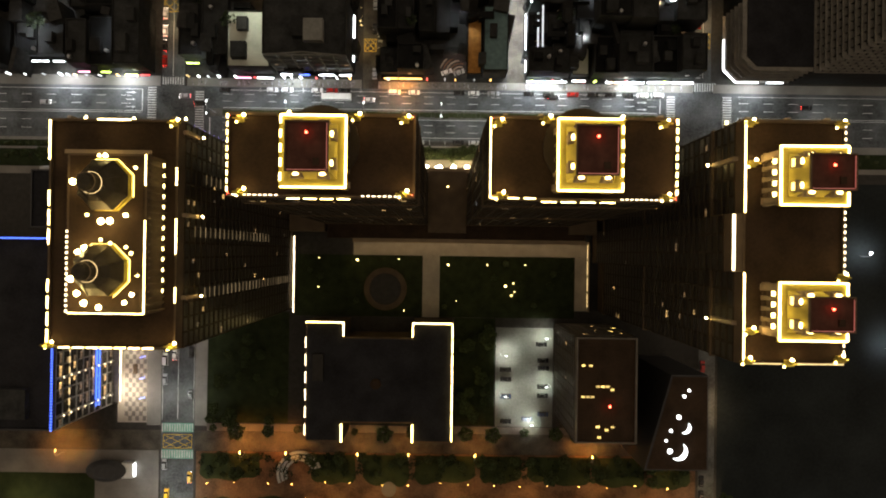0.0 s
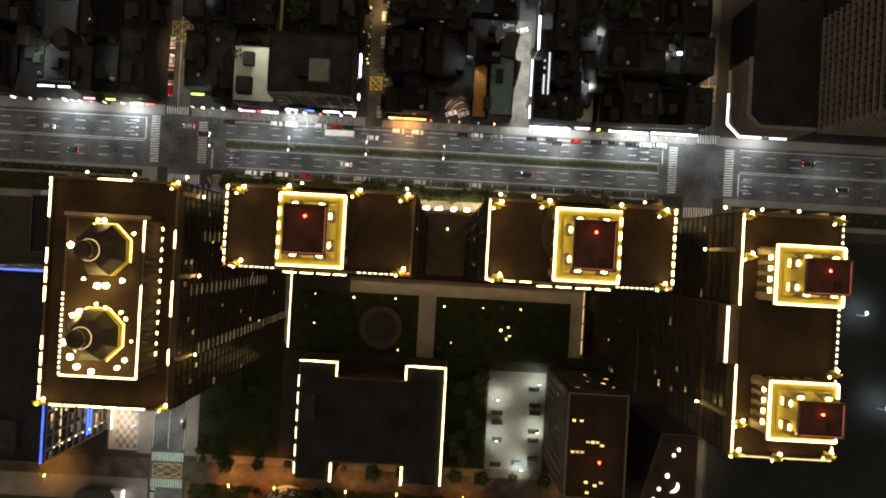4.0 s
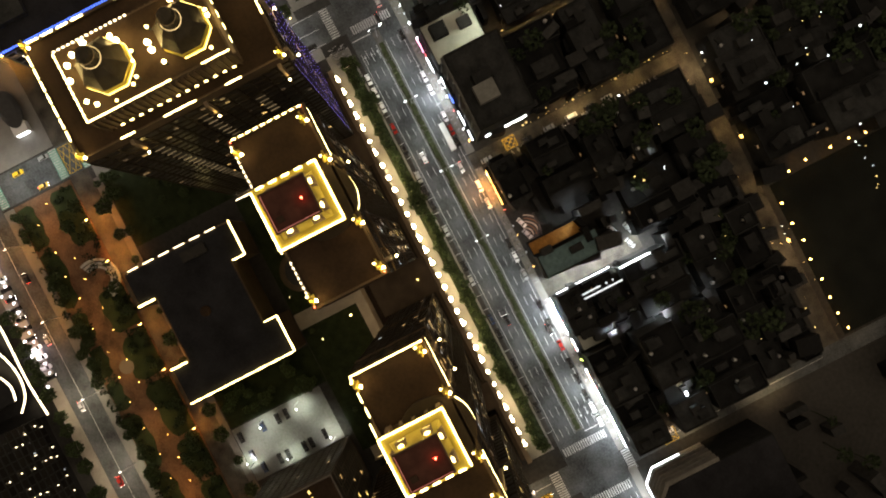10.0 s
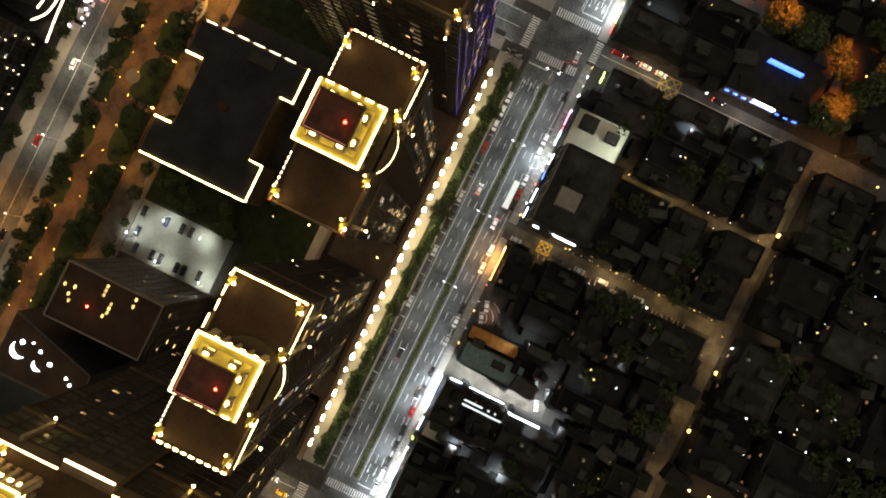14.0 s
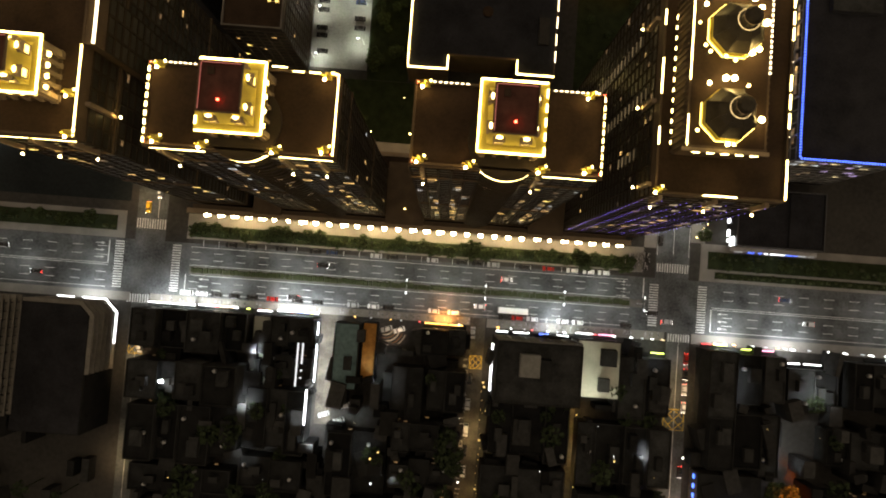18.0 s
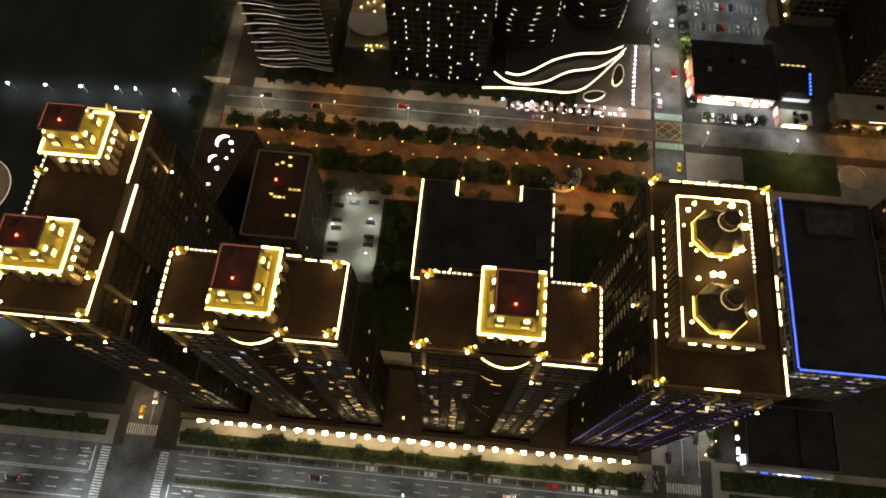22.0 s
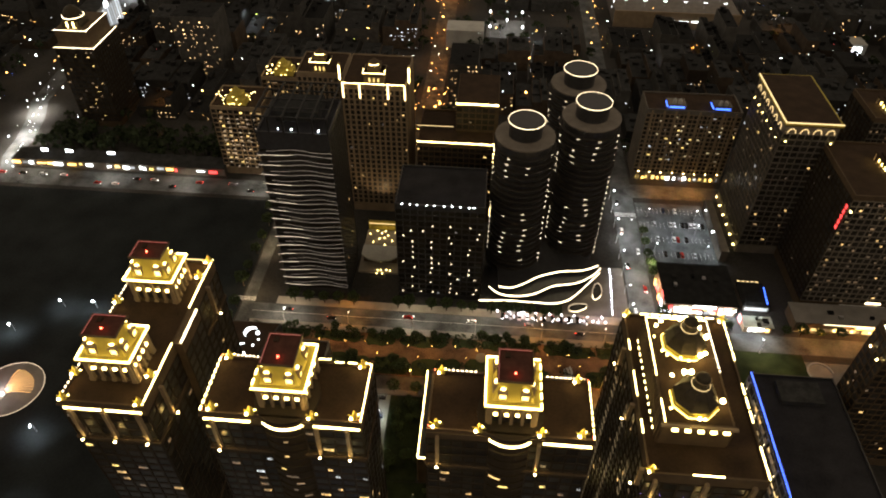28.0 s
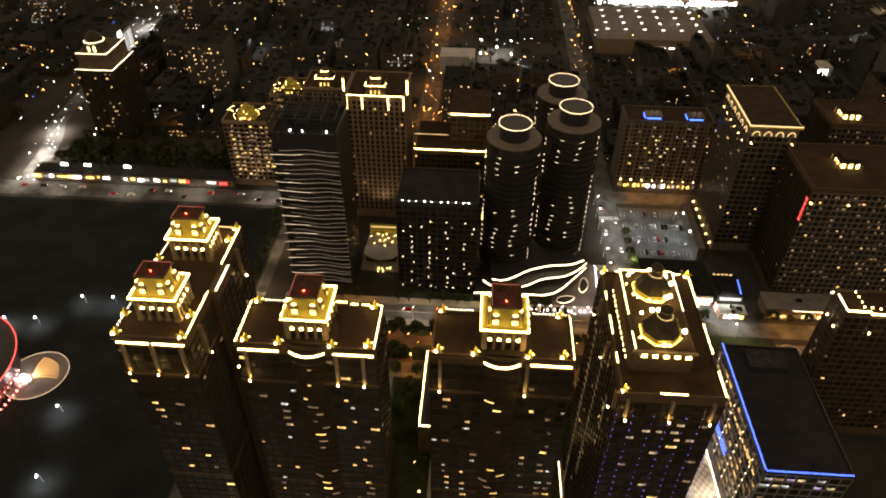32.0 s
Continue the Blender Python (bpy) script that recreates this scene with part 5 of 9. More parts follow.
for k in range(16):
    z = 11.0 + k * 5.55
    ph = 0.5 * k
    n = 36
    front = [(sx1 + 0.8 - (sx1 - sx0 + 1.6) * i / n, sy1 + 1.4 + 1.1 * math.sin(2 * math.pi * 1.35 * i / n + ph)) for i in range(n + 1)]
    b = part("balcony", Geo().prism([(sx1 + 0.8, sy1 - 0.3)] + front + [(sx0 - 0.8, sy1 - 0.3)], z - 0.35, z), CLADDING, sw)
    top = [(x, y + 0.02, z - 0.4 + 0.9 * math.sin(2 * math.pi * 1.35 * i / n + ph + 0.6) * min(1, i / 10)) for i, (x, y) in enumerate(front)]
    cut = int(n * (0.40 + 0.14 * math.sin(k * 1.3)))
    part("balcony_light", Geo().bar(top[:cut + 1], 0.10, 0.15), WAVE, b, "thin white light line")
    part("balcony_light", Geo().bar(top[cut:], 0.12, 0.18), WAVE_DIM, b, "faint light line")
    top2 = [(x, y + 0.02, z + 1.9 + 0.5 * math.sin(2 * math.pi * 1.35 * i / n + ph + 0.9) * min(1, i / 10)) for i, (x, y) in enumerate(front)]
    part("balcony_light", Geo().bar(top2[int(n * 0.15):], 0.10, 0.14), WAVE_DIM, b, "faint light line")
gl = Geo()
for k in range(23):
    gl.box(sx0 + 0.3, sy1, 7.5 + k * FLOOR, sx1 - 0.3, sy1 + 0.06, 7.5 + k * FLOOR + 2.4)
part("window_glazing", gl, GLASS, sw, kind="stuff")
per = Geo()
for i in range(6):
    x = sx0 + (sx1 - sx0) * i / 5
    per.box(x - 0.3, sy0, ZS + 8.5, x + 0.3, sy1 + 1, ZS + 9.3), per.box(x - 0.3, sy1 + 0.2, ZS + 1, x + 0.3, sy1 + 0.8, ZS + 8.5), per.box(x - 0.3, sy0 + 0.1, ZS + 1, x + 0.3, sy0 + 0.7, ZS + 8.5)
for i in range(5):
    y = sy0 + (sy1 - sy0) * i / 4
    per.box(sx0, y - 0.25, ZS + 8.4, sx1, y + 0.25, ZS + 9.0)
part("roof_pergola", per, IRON, sw, "open steel frame over the roof")
part("roof_plant", Geo().box(60, -156, ZS, 80, -140, ZS + 5), ROOF_GREY, sw)
for x in (58, 70, 76):
    bulb(sw, x, sy1 - 1, ZS + 2.0, 0.3, WHITE_LAMP, "roof_lamp")
facade(sw, sx0, sy1, sx0, sy0, 6, ZS - 2, 4, FLOOR, CLADDING, 0.03, (WIN_DIM, WIN_WARM), 101)

# beige tower with lit crown
def crowned(name, label, x0, y0, x1, y1, z, seed, wall=STONE_PALE, crown_h=10.0, lit=0.05, lines=True):
    t = thing(name, label, "apartment tower", (x0 + x1) / 2, (y0 + y1) / 2, 0)
    part("wall", Geo().box(x0, y0, 0, x1, y1, z), wall, t)
    slab_roof(t, x0, y0, x1, y1, z, wall)
    facade(t, x1, y1, x0, y1, 6, z - 2, 3.2, 3.3, wall, lit, PAL, seed, limit=80, pier=1.15, band=0.8, joined=True)
    facade(t, x1, y0, x1, y1, 6, z - 2, 3.2, 3.3, wall, lit * 0.5, PAL, seed + 1, limit=40, joined=True)
    facade(t, x0, y1, x0, y0, 6, z - 2, 3.2, 3.3, wall, lit * 0.5, PAL, seed + 2, limit=40, joined=True)
    if lines:
        strips(t, [(x1 - 0.2, y1 + 0.1, z + 1.0), (x0 + 0.2, y1 + 0.1, z + 1.0)], STRIP, 0.35, 0.35, dash=2.2, gap=0.5)
        for x in (x1 - 0.6, x1 - (x1 - x0) * 0.28, x0 + (x1 - x0) * 0.28, x0 + 0.6):
            # The pier itself glows in place of floodlight falling on it.
            part("lit_pier", Geo().box(x - 0.4, y1 + 0.3, z - 7.5, x + 0.4, y1 + 0.9, z + 0.8), PIER_GLOW, t, "stone pier, its floodlight put in as glow")
    c = (x0 + x1) / 2
    cy = y1 - 7.0
    h1, h2 = z + crown_h * 0.62, z + crown_h * 0.98
    k = part("crown_block", Geo().box(c - 5.5, cy - 5, z, c + 5.5, cy + 5, h1).box(c - 3.4, cy - 3.4, h1, c + 3.4, cy + 3.4, h2).ring(c, cy, [(3.0, h2), (2.6, h2 + 1.2), (1.2, h2 + 2.2), (0.25, h2 + 3.2)], 12), STONE, t, "dark stepped crown under a small dome")
    part("crown_cornice", Geo().box(c - 5.9, cy - 5.4, h1 - 0.6, c + 5.9, cy + 5.4, h1), STONE_PALE, k)
    part("crown_strip_light", Geo().bar([(c - 5.9, cy + 0.5, h1 + 0.2), (c - 5.9, cy + 5.5, h1 + 0.2), (c + 5.9, cy + 5.5, h1 + 0.2), (c + 5.9, cy + 0.5, h1 + 0.2)], 0.22, 0.3), STRIP, k)
    part("crown_strip_light", Geo().bar([(c - 2.6, cy + 1.6, h2 + 0.2), (c - 2.0, cy + 3.0, h2 + 0.2), (c + 2.0, cy + 3.0, h2 + 0.2), (c + 2.6, cy + 1.6, h2 + 0.2)], 0.22, 0.3), STRIP, k)
    for dx in (-2.4, 0, 2.4):
        part("crown_window", Geo().prism([(c + dx - 0.45, cy + 5), (c + dx + 0.45, cy + 5), (c + dx + 0.45, cy + 5.08), (c + dx - 0.45, cy + 5.08)], z + 1.2, z + 3.6), WIN_GOLD, k, "narrow lit crown window")
    return t


s2 = crowned("beige_tower", "beige stone tower with lit piers and crown", 29.0, -240.0, 64.0, -205.5, 87.0, 111)
for x in (27.6, 65.4):
    fin = part("corner_fin", Geo().box(x - 0.6, -210.5, 60, x + 0.6, -209.0, 97.5), STONE_PALE, s2, "tall stone corner fin")
    # Emissive plate stands for the light on the fin's face.
    part("fin_light", Geo().box(x - 0.4, -208.9, 88.2, x + 0.4, -208.5, 96.6), STRIP, fin, "tall fin face, its light put in as glow")
crowned("cream_tower", "beige stone tower with a small lit crown", 70.0, -262.0, 98.0, -236.0, 76.0, 116, lines=False)
for nm, x0, y0, x1, y1, z, sd in (("gilded_block", 124.0, -262.0, 156.0, -236.0, 50.0, 121), ("gilded_block", 104.0, -296.0, 132.0, -268.0, 54.0, 125)):
    t = thing(nm, "cream apartment block with a richly lit golden roof garden", "apartment block", (x0 + x1) / 2, (y0 + y1) / 2, 0)
    part("wall", Geo().box(x0, y0, 0, x1, y1, z), STONE_PALE, t)
    slab_roof(t, x0, y0, x1, y1, z, STONE_PALE)
    facade(t, x1, y1, x0, y1, 5, z - 1, 3.4, 3.3, STONE_PALE, 0.12, (WIN_WARM, WIN_GOLD, WIN_DIM), sd, limit=90, joined=True, clusters=((0.1, 0.32, 0.1, 1.0, 0.6), (0.45, 0.62, 0.1, 1.0, 0.65), (0.75, 0.95, 0.1, 1.0, 0.55)), wide_lit=1.5)
    facade(t, x0, y1, x0, y0, 5, z - 1, 3.4, 3.3, STONE_PALE, 0.05, (WIN_DIM,), sd + 1, limit=20, joined=True)
    rr = random.Random(sd)
    c = (x0 + x1) / 2
    part("roof_temple", Geo().box(c - 6, y1 - 12, z, c + 6, y1 - 3, z + 4).box(c - 4, y1 - 11, z + 4, c + 4, y1 - 4, z + 7).ring(c, y1 - 7.5, [(2.6, z + 7), (2.4, z + 8.5), (1.2, z + 10), (0.2, z + 11)], 12), STONE_GOLDLIT, t, "stepped roof temple, golden light put into its colour")
    for i in range(34):
        bulb(t, c + rr.uniform(-12, 12), y1 - rr.uniform(0.5, 9), z + rr.choice((1.6, 1.6, 4.6, 7.6)), 0.3, BULB_SOFT, "garden_lamp")
    for dx in (-10.5, -6, 0, 6, 10.5):
        for k in range(int((z - 8) / 3.3)):
            if rr.random() < 0.7:
                part("balcony_lamp", Geo().box(c + dx - 0.5, y1 + 0.35, 6 + 3.3 * k, c + dx + 0.5, y1 + 0.6, 6.5 + 3.3 * k), BALCONY_DIM, t)

# terraced block with lit edges
tr = thing("terraced_block", "brown terraced block outlined by warm roof lights", "apartment block", 1, -215, 0)
part("wall", Geo().box(-20, -236, 0, 23, -200, 55.5), STONE, tr)
slab_roof(tr, -20, -236, 23, -200, 55.5)
part("upper_wall", Geo().box(-22, -250, 0, 2, -214, 73), STONE, tr)
part("upper_deck", Geo().box(-21.6, -249.6, 73, 1.6, -214.4, 73.3), ROOF, tr)
strips(tr, [(23, -199.8, 56.6), (-20, -199.8, 56.6)], STRIP, 0.4, 0.5, dash=2.0, gap=0.35)
for i in range(7):
    bulb(tr, 22 - i * 7, -199.7, 57.4, 0.4, BULB_SOFT, "edge_lamp")
strips(tr, [(2, -213.8, 73.4), (-22, -213.8, 73.4)], STRIP, 0.5, 0.7, dash=4.4, gap=0.5)
strips(tr, [(23, -202, 66), (3, -202, 66)], STRIP_DIM, 0.3, 0.2)
facade(tr, 23, -200, -20, -200, 5, 54, 3.4, 3.5, STONE, 0.08, PAL, 131, limit=60, joined=True)
facade(tr, 2, -214, -20, -214, 57, 72, 3.4, 3.5, STONE, 0.1, (WIN_GOLD, WIN_DIM), 132)
LAMP_BAR = Geo().box(-0.18, -0.18, 0, 0.18, 0.18, 1.2).mesh("edge_light", BULB_SOFT)
for k in range(20):
    part("edge_light", LAMP_BAR, BULB_SOFT, tr, at=(-20.3, -199.8, 6 + k * 2.6))

# dark block with columns of small lamps
s4 = thing("lamp_dotted_block", "black glass block dotted with columns of small lamps", "office building", 4, -150, 0)
part("wall", Geo().box(-17.5, -166, 0, 26.5, -134, 64), CLADDING, s4)
slab_roof(s4, -17.5, -166, 26.5, -134, 64, CLADDING)
facade(s4, 26.5, -134, -17.5, -134, 3, 62, 3.6, 3.6, CLADDING, 0.02, (WIN_DIM, WIN_WHITE), 141, limit=30)
DOT_WARM = Geo().box(-0.17, -0.15, 0, 0.17, 0.15, 0.55).mesh("facade_lamp", STRIP_WHITE)
rr = random.Random(14)
for i, x in enumerate((23.5, 18.2, 13.6, 8.6, 4.2, -0.8, -5.6, -10.2, -14.6)):
    for k in range(14):
        if rr.random() < (0.5 if i in (1, 3, 5, 8) else 0.16):
            part("facade_lamp", DOT_WARM, STRIP_WHITE, s4, at=(x + rr.choice((-0.7, 0, 0.7)), -133.4, 5 + k * 3.6))
for x in (22.6, 19.0, 15.4, 11.0, 7.2, 2.4, -1.4, -5.4, -9.6, -12.2):
    bulb(s4, x, -133.2, 65.3, 0.24, WHITE_LAMP, "edge_lamp")

# entrance garden between the towers
eg = thing("garden_gate", "lit stone gate and terrace with golden path lamps", "gatehouse", 41, -180, 0)
part("terrace", Geo().box(29, -186, 0, 52, -150, 1.2), PAVING_LIGHT, eg)
part("gate_wall", Geo().box(29.5, -188, 0, 51.5, -186, 7), STONE_GOLDLIT, eg)
part("vault", Geo().prism([(30, -166), (51, -166), (51, -158), (47, -154.5), (40.5, -153), (34, -154.5), (30, -158)], 6.0, 7.0), CONCRETE, eg, "pale curved canopy roof")
part("vault_wall", Geo().box(31, -165, 1.2, 50, -158, 6.0), STONE, eg)
strips(eg, [(30, -185.7, 6.2), (51, -185.7, 6.2)], STRIP_DIM, 0.3, 0.4)
for x, y in ((41, -184), (43, -182), (39, -180), (41, -178), (44, -177), (36, -176), (47, -174), (40, -172), (46, -184), (35, -183), (50, -181), (32, -179), (41, -150.5), (39, -150.5), (36, -151), (38, -148), (41, -148), (34, -151)):
    bulb(eg, x, y, 2.2, 0.35, BULB_SOFT, "path_lamp")

# ---------------------------------------------------------------- three round towers on a flowing podium
def round_tower(cx, cy, z, r, seed):
    t = thing("round_tower", "dark round glass tower with a glowing roof ring", "apartment tower", cx, cy, 0, "round towers")
    part("wall", Geo().ring(cx, cy, [(r - 1.2, 0), (r - 1.2, z)], 40), CLADDING, t)
    rr = random.Random(seed)
    for k in range(int((z - 12) / 3.5)):
        zz = 12 + k * 3.5
        ox, oy = 0.5 * math.sin(k * 0.5 + seed), 0.5 * math.cos(k * 0.4)
        fl = part("balcony_ring", Geo().ring(cx + ox, cy + oy, [(r - 0.3, zz), (r + 0.5, zz + 0.35), (r + 0.5, zz + 1.1), (r - 0.2, zz + 1.1)], 40), BALCONY_DARK, t)
        for a in (1.05, 1.75):
            if rr.random() < 0.8:
                aa = a + 0.07 * math.sin(k * 0.9)
                pts = [(cx + (r + 0.62) * math.cos(aa + d), cy + (r + 0.62) * math.sin(aa + d), zz + 0.5 + 2 * d) for d in (-0.06, 0, 0.06)]
                part("balcony_light", Geo().bar(pts, 0.1, 0.13), BAR_DIM, fl, "short slanted light bar")
        for a in (2.62, 0.3):
            if rr.random() < 0.85:
                u, v = cx + (r + 0.62) * math.cos(a), cy + (r + 0.62) * math.sin(a)
                part("balcony_light", Geo().box(u - 0.09, v - 0.09, zz - 0.5, u + 0.09, v + 0.09, zz + 0.9), BAR_DIM, fl, "short upright light bar")
    part("roof_terrace", Geo().ring(cx, cy, [(r, z), (r, z + 0.8), (r - 2, z + 1.0)], 40), PAVING_DARK, t)
    part("roof_drum", Geo().ring(cx, cy, [(r * 0.55, z + 1), (r * 0.55, z + 8), (r * 0.58, z + 8.2), (r * 0.58, z + 9.0)], 36), CLADDING, t)
    n = 44
    pts = [(cx + r * 0.60 * math.cos(2 * math.pi * i / n), cy + r * 0.60 * math.sin(2 * math.pi * i / n), z + 8.8) for i in range(n + 1)]
    part("ring_light", Geo().bar(pts, 0.2, 0.22), RING, t, "glowing ring of warm light")
    return t


round_tower(-34.3, -158.2, 91.0, 14.4, 1)
round_tower(-66.4, -173.0, 94.0, 14.4, 2)
round_tower(-62.6, -207.8, 92.5, 14.4, 3)
wp = thing("wave_podium", "flowing white podium with three glowing wavy lines", "podium", -54, -142, 0)


def bend(pts, n=6):
    """A smooth curve through a few plan points."""
    out = []
    q = [pts[0]] + pts + [pts[-1]]
    for i in range(1, len(q) - 2):
        for j in range(n):
            t = j / n
            out.append(tuple(0.5 * (2 * b + (c - a) * t + (2 * a - 5 * b + 4 * c - d) * t * t + (3 * b - a - 3 * c + d) * t ** 3) for a, b, c, d in zip(q[i - 1], q[i], q[i + 1], q[i + 2])))
    return out + [pts[-1]]


for z, curve in ((7.0, [(-17, -128.4), (-32, -129.6), (-47, -129.4), (-57, -129.6), (-64, -132.5), (-70, -138.5), (-76, -146), (-83, -155)]),
                 (12.0, [(-22, -134), (-27.5, -129.6), (-36, -128.4), (-46, -131), (-56, -137.4), (-69, -141), (-78, -147.8), (-82.5, -153.5)]),
                 (16.0, [(-27, -131), (-33, -130.4), (-40, -134), (-48.5, -140.2), (-60, -144.8), (-72, -146.8), (-80.3, -151.2)])):
    front = bend(curve)
    back = [(-60, -168), (-24, -168)]
    sl = part("wave_slab", Geo().prism((front + back)[::-1], z - 1.0, z), CLADDING, wp, "dark flowing canopy slab")
    n = len(front)
    cuts = [0, n // 4, n // 2, 3 * n // 4, n - 1]
    for i0, i1 in zip(cuts, cuts[1:]):
        part("wave_light", Geo().bar([(x, y + 0.1, z - 0.9) for x, y in front[i0:i1 + 1]], 0.4, 0.8), STRIP_WHITE, sl, "thick glowing wavy line")
part("podium_wall", Geo().prism([(-18, -166), (-18, -133), (-50, -133), (-62, -140), (-72, -150), (-78, -165), (-78, -190), (-40, -190)][::-1], 0, 6.0), CLADDING, wp)
for (cx, cy, a, b, tilt) in ((-70.3, -133.2, 5.4, 2.7, 0.35), (-81.8, -146.0, 2.5, 6.4, -0.2)):
    n = 28
    po = thing("pebble_pool", "dark pebble-shaped pool with a glowing rim", "pool", cx, cy, 0.1, "pebble pools")
    pts = []
    for i in range(n):
        q = 2 * math.pi * i / n
        u, v = a * math.cos(q), b * math.sin(q) * (1 + 0.2 * math.cos(q))
        pts.append((cx + u * math.cos(tilt) - v * math.sin(tilt), cy + u * math.sin(tilt) + v * math.cos(tilt)))
    part("water", Geo().prism(pts, 0.1, 0.5), GLASS, po)
    part("rim_light", Geo().bar([(x, y, 0.5) for x, y in pts + pts[:1]], 0.3, 0.3), BALCONY_DIM, po)
    part("rim_light", Geo().bar([(x, y, 0.52) for x, y in pts[2:13]], 0.32, 0.3), STRIP_WHITE, po)
structure("podium_forecourt", Geo().box(-97.5, -166, -0.2, -62, -128.1, 0.15), PAVING_DARK, "dark curved forecourt paving", "pavement")
rr = random.Random(8)
for i in range(26):
    x = -27 - i * 2.3 + rr.uniform(-0.5, 0.5)
    y = -123.6 if i % 3 else -126.8
    t = thing("ground_lamp", "low white lamp in the forecourt", "ground lamp", x, y, 0.15, "forecourt lamps")
    part("lamp_box", Geo().box(x - 0.3, y - 0.3, 0.15, x + 0.3, y + 0.3, 0.35), STEEL, t)
    bulb(t, x, y, 0.75, rr.uniform(0.25, 0.45), GROUND_LAMP, "globe")
for i in range(14):
    t = thing("ground_lamp", "low white lamp along the street corner", "ground lamp", -88.5 - 0.15 * i, -130 - i * 2.6, 0.15, "forecourt lamps")
    part("lamp_box", Geo().box(-88.8 - 0.15 * i, -130.3 - i * 2.6, 0.15, -88.2 - 0.15 * i, -129.7 - i * 2.6, 0.35), STEEL, t)
    bulb(t, -88.5 - 0.15 * i, -130 - i * 2.6, 0.75, 0.35, GROUND_LAMP, "globe")

# ---------------------------------------------------------------- blocks to the south-west
bb = thing("blue_topped_block", "pale apartment block with two blue-lit roof signs", "apartment block", -142, -264, 0)
part("wall", Geo().box(-171, -276, 0, -113.5, -254, 52), STONE_GREY, bb)
slab_roof(bb, -171, -276, -113.5, -254, 52, STONE_GREY)
facade(bb, -113.5, -254, -171, -254, 6, 50, 2.9, 3.2, STONE_PALE, 0.10, (WIN_GOLD, WIN_PALE, WIN_PALE, WIN_DIM, WIN_WHITE), 151, pier=0.7, limit=240, wide_lit=1.5, joined=True, clusters=((0.22, 0.42, 0.2, 1.0, 0.34), (0.72, 0.9, 0.2, 1.0, 0.34)))
for c in (-131, -158.6):
    k = part("roof_house", Geo().box(c - 5.5, -263, 52, c + 5.5, -255, 56), STONE_GREY, bb)
    strips(k, [(c + 4.5, -254.8, 54.0), (c - 4.5, -254.8, 54.0)], SHOP_BLUE, 0.5, 0.9, name="blue_light")
    strips(k, [(c + 5.7, -262, 54.2), (c + 5.7, -255.0, 54.2)], SHOP_BLUE, 0.4, 0.7, name="blue_light")
    part("roof_sculpture", Geo().ring(c - 1.6, -257, [(1.4, 56), (1.2, 58), (0.2, 59.4)], 10).ring(c + 1.6, -257, [(1.4, 56), (1.2, 58), (0.2, 59.4)], 10), CONCRETE, bb)
for i in range(8):
    x = -117 - i * 7.2
    part("pier", Geo().box(x - 0.6, -253.99, 0, x + 0.6, -253.3, 52), STONE_PALE, bb)
    bulb(bb, x, -252.6, 7.0, 0.3, BULB, "uplight")
rr = random.Random(44)
for i in range(16):
    x = -169 + i * 3.4
    part("shop_front", Geo().box(x, -253.8, rr.uniform(0.6, 1.6), x + rr.uniform(1.0, 2.8), -253.4, rr.uniform(2.4, 3.4)), rr.choice((SHOP, WIN_WHITE, WIN_GOLD, SHOP, SHOP_WARM)), bb)

gt = thing("gold_trimmed_tower", "lattice-faced tower with a golden arcaded cornice", "apartment tower", -190, -210, 0)
gx0, gy0, gx1, gy1, ZT = -192.0, -236.0, -165.5, -186.5, 86.0
part("wall", Geo().box(gx0, gy0, 0, gx1, gy1, ZT), STONE_GREY, gt)
slab_roof(gt, gx0, gy0, gx1, gy1, ZT, STONE)
facade(gt, gx1, gy1, gx0, gy1, 6, ZT - 4, 3.6, 3.6, STONE_GREY, 0.06, PAL, 161, limit=70, joined=True)
facade(gt, gx1, gy0, gx1, gy1, 6, ZT - 4, 3.6, 3.6, STONE_GREY, 0.05, PAL, 162, limit=60, joined=True)
part("cornice", Geo().box(gx0 - 1, gy0 - 1, ZT + 1.2, gx1 + 1, gy1 + 1, ZT + 2.4), STONE_GOLDLIT, gt)
part("cornice_deck", Geo().box(gx0, gy0, ZT + 2.4, gx1, gy1, ZT + 2.7), ROOF, gt)
strips(gt, [(gx1 + 0.9, gy1 + 0.9, ZT + 2.4), (gx0 - 0.9, gy1 + 0.9, ZT + 2.4)], STRIP_DIM, 0.5, 0.6)
strips(gt, [(gx1 + 0.9, gy1 + 0.5, ZT + 2.4), (gx1 + 0.9, gy0, ZT + 2.4)], STRIP_DIM, 0.5, 0.6)
for side in (0, 1):
    for i in range(4 if side == 0 else 6):
        n, r = 8, 2.0
        c = (gx1 - 3.5 - i * 6.4) if side == 0 else (gy1 - 5 - i * 7.6)
        arcp = [(c + r * math.cos(math.pi * j / n), ZT - 3.4 + 2.6 * math.sin(math.pi * j / n)) for j in range(n + 1)]
        hoop = []
        for k, (u, z) in enumerate(arcp):
            q = math.pi * k / n
            for e, f in ((-0.2, -0.15), (0.2, -0.15), (0.2, 0.15), (-0.2, 0.15)):
                du, dz, out = e * math.cos(q), e * math.sin(q), 0.8 + f
                hoop.append((u + du, gy1 + out, z + dz) if side == 0 else (gx1 + out, u + du, z + dz))
        g = Geo().add(hoop, [(4 * k + j, 4 * k + (j + 1) % 4, 4 * k + 4 + (j + 1) % 4, 4 * k + 4 + j) for k in range(n) for j in range(4)] + [(3, 2, 1, 0), (4 * n, 4 * n + 1, 4 * n + 2, 4 * n + 3)])
        part("arch_light", g, STRIP_DIM, gt, "glowing arch")
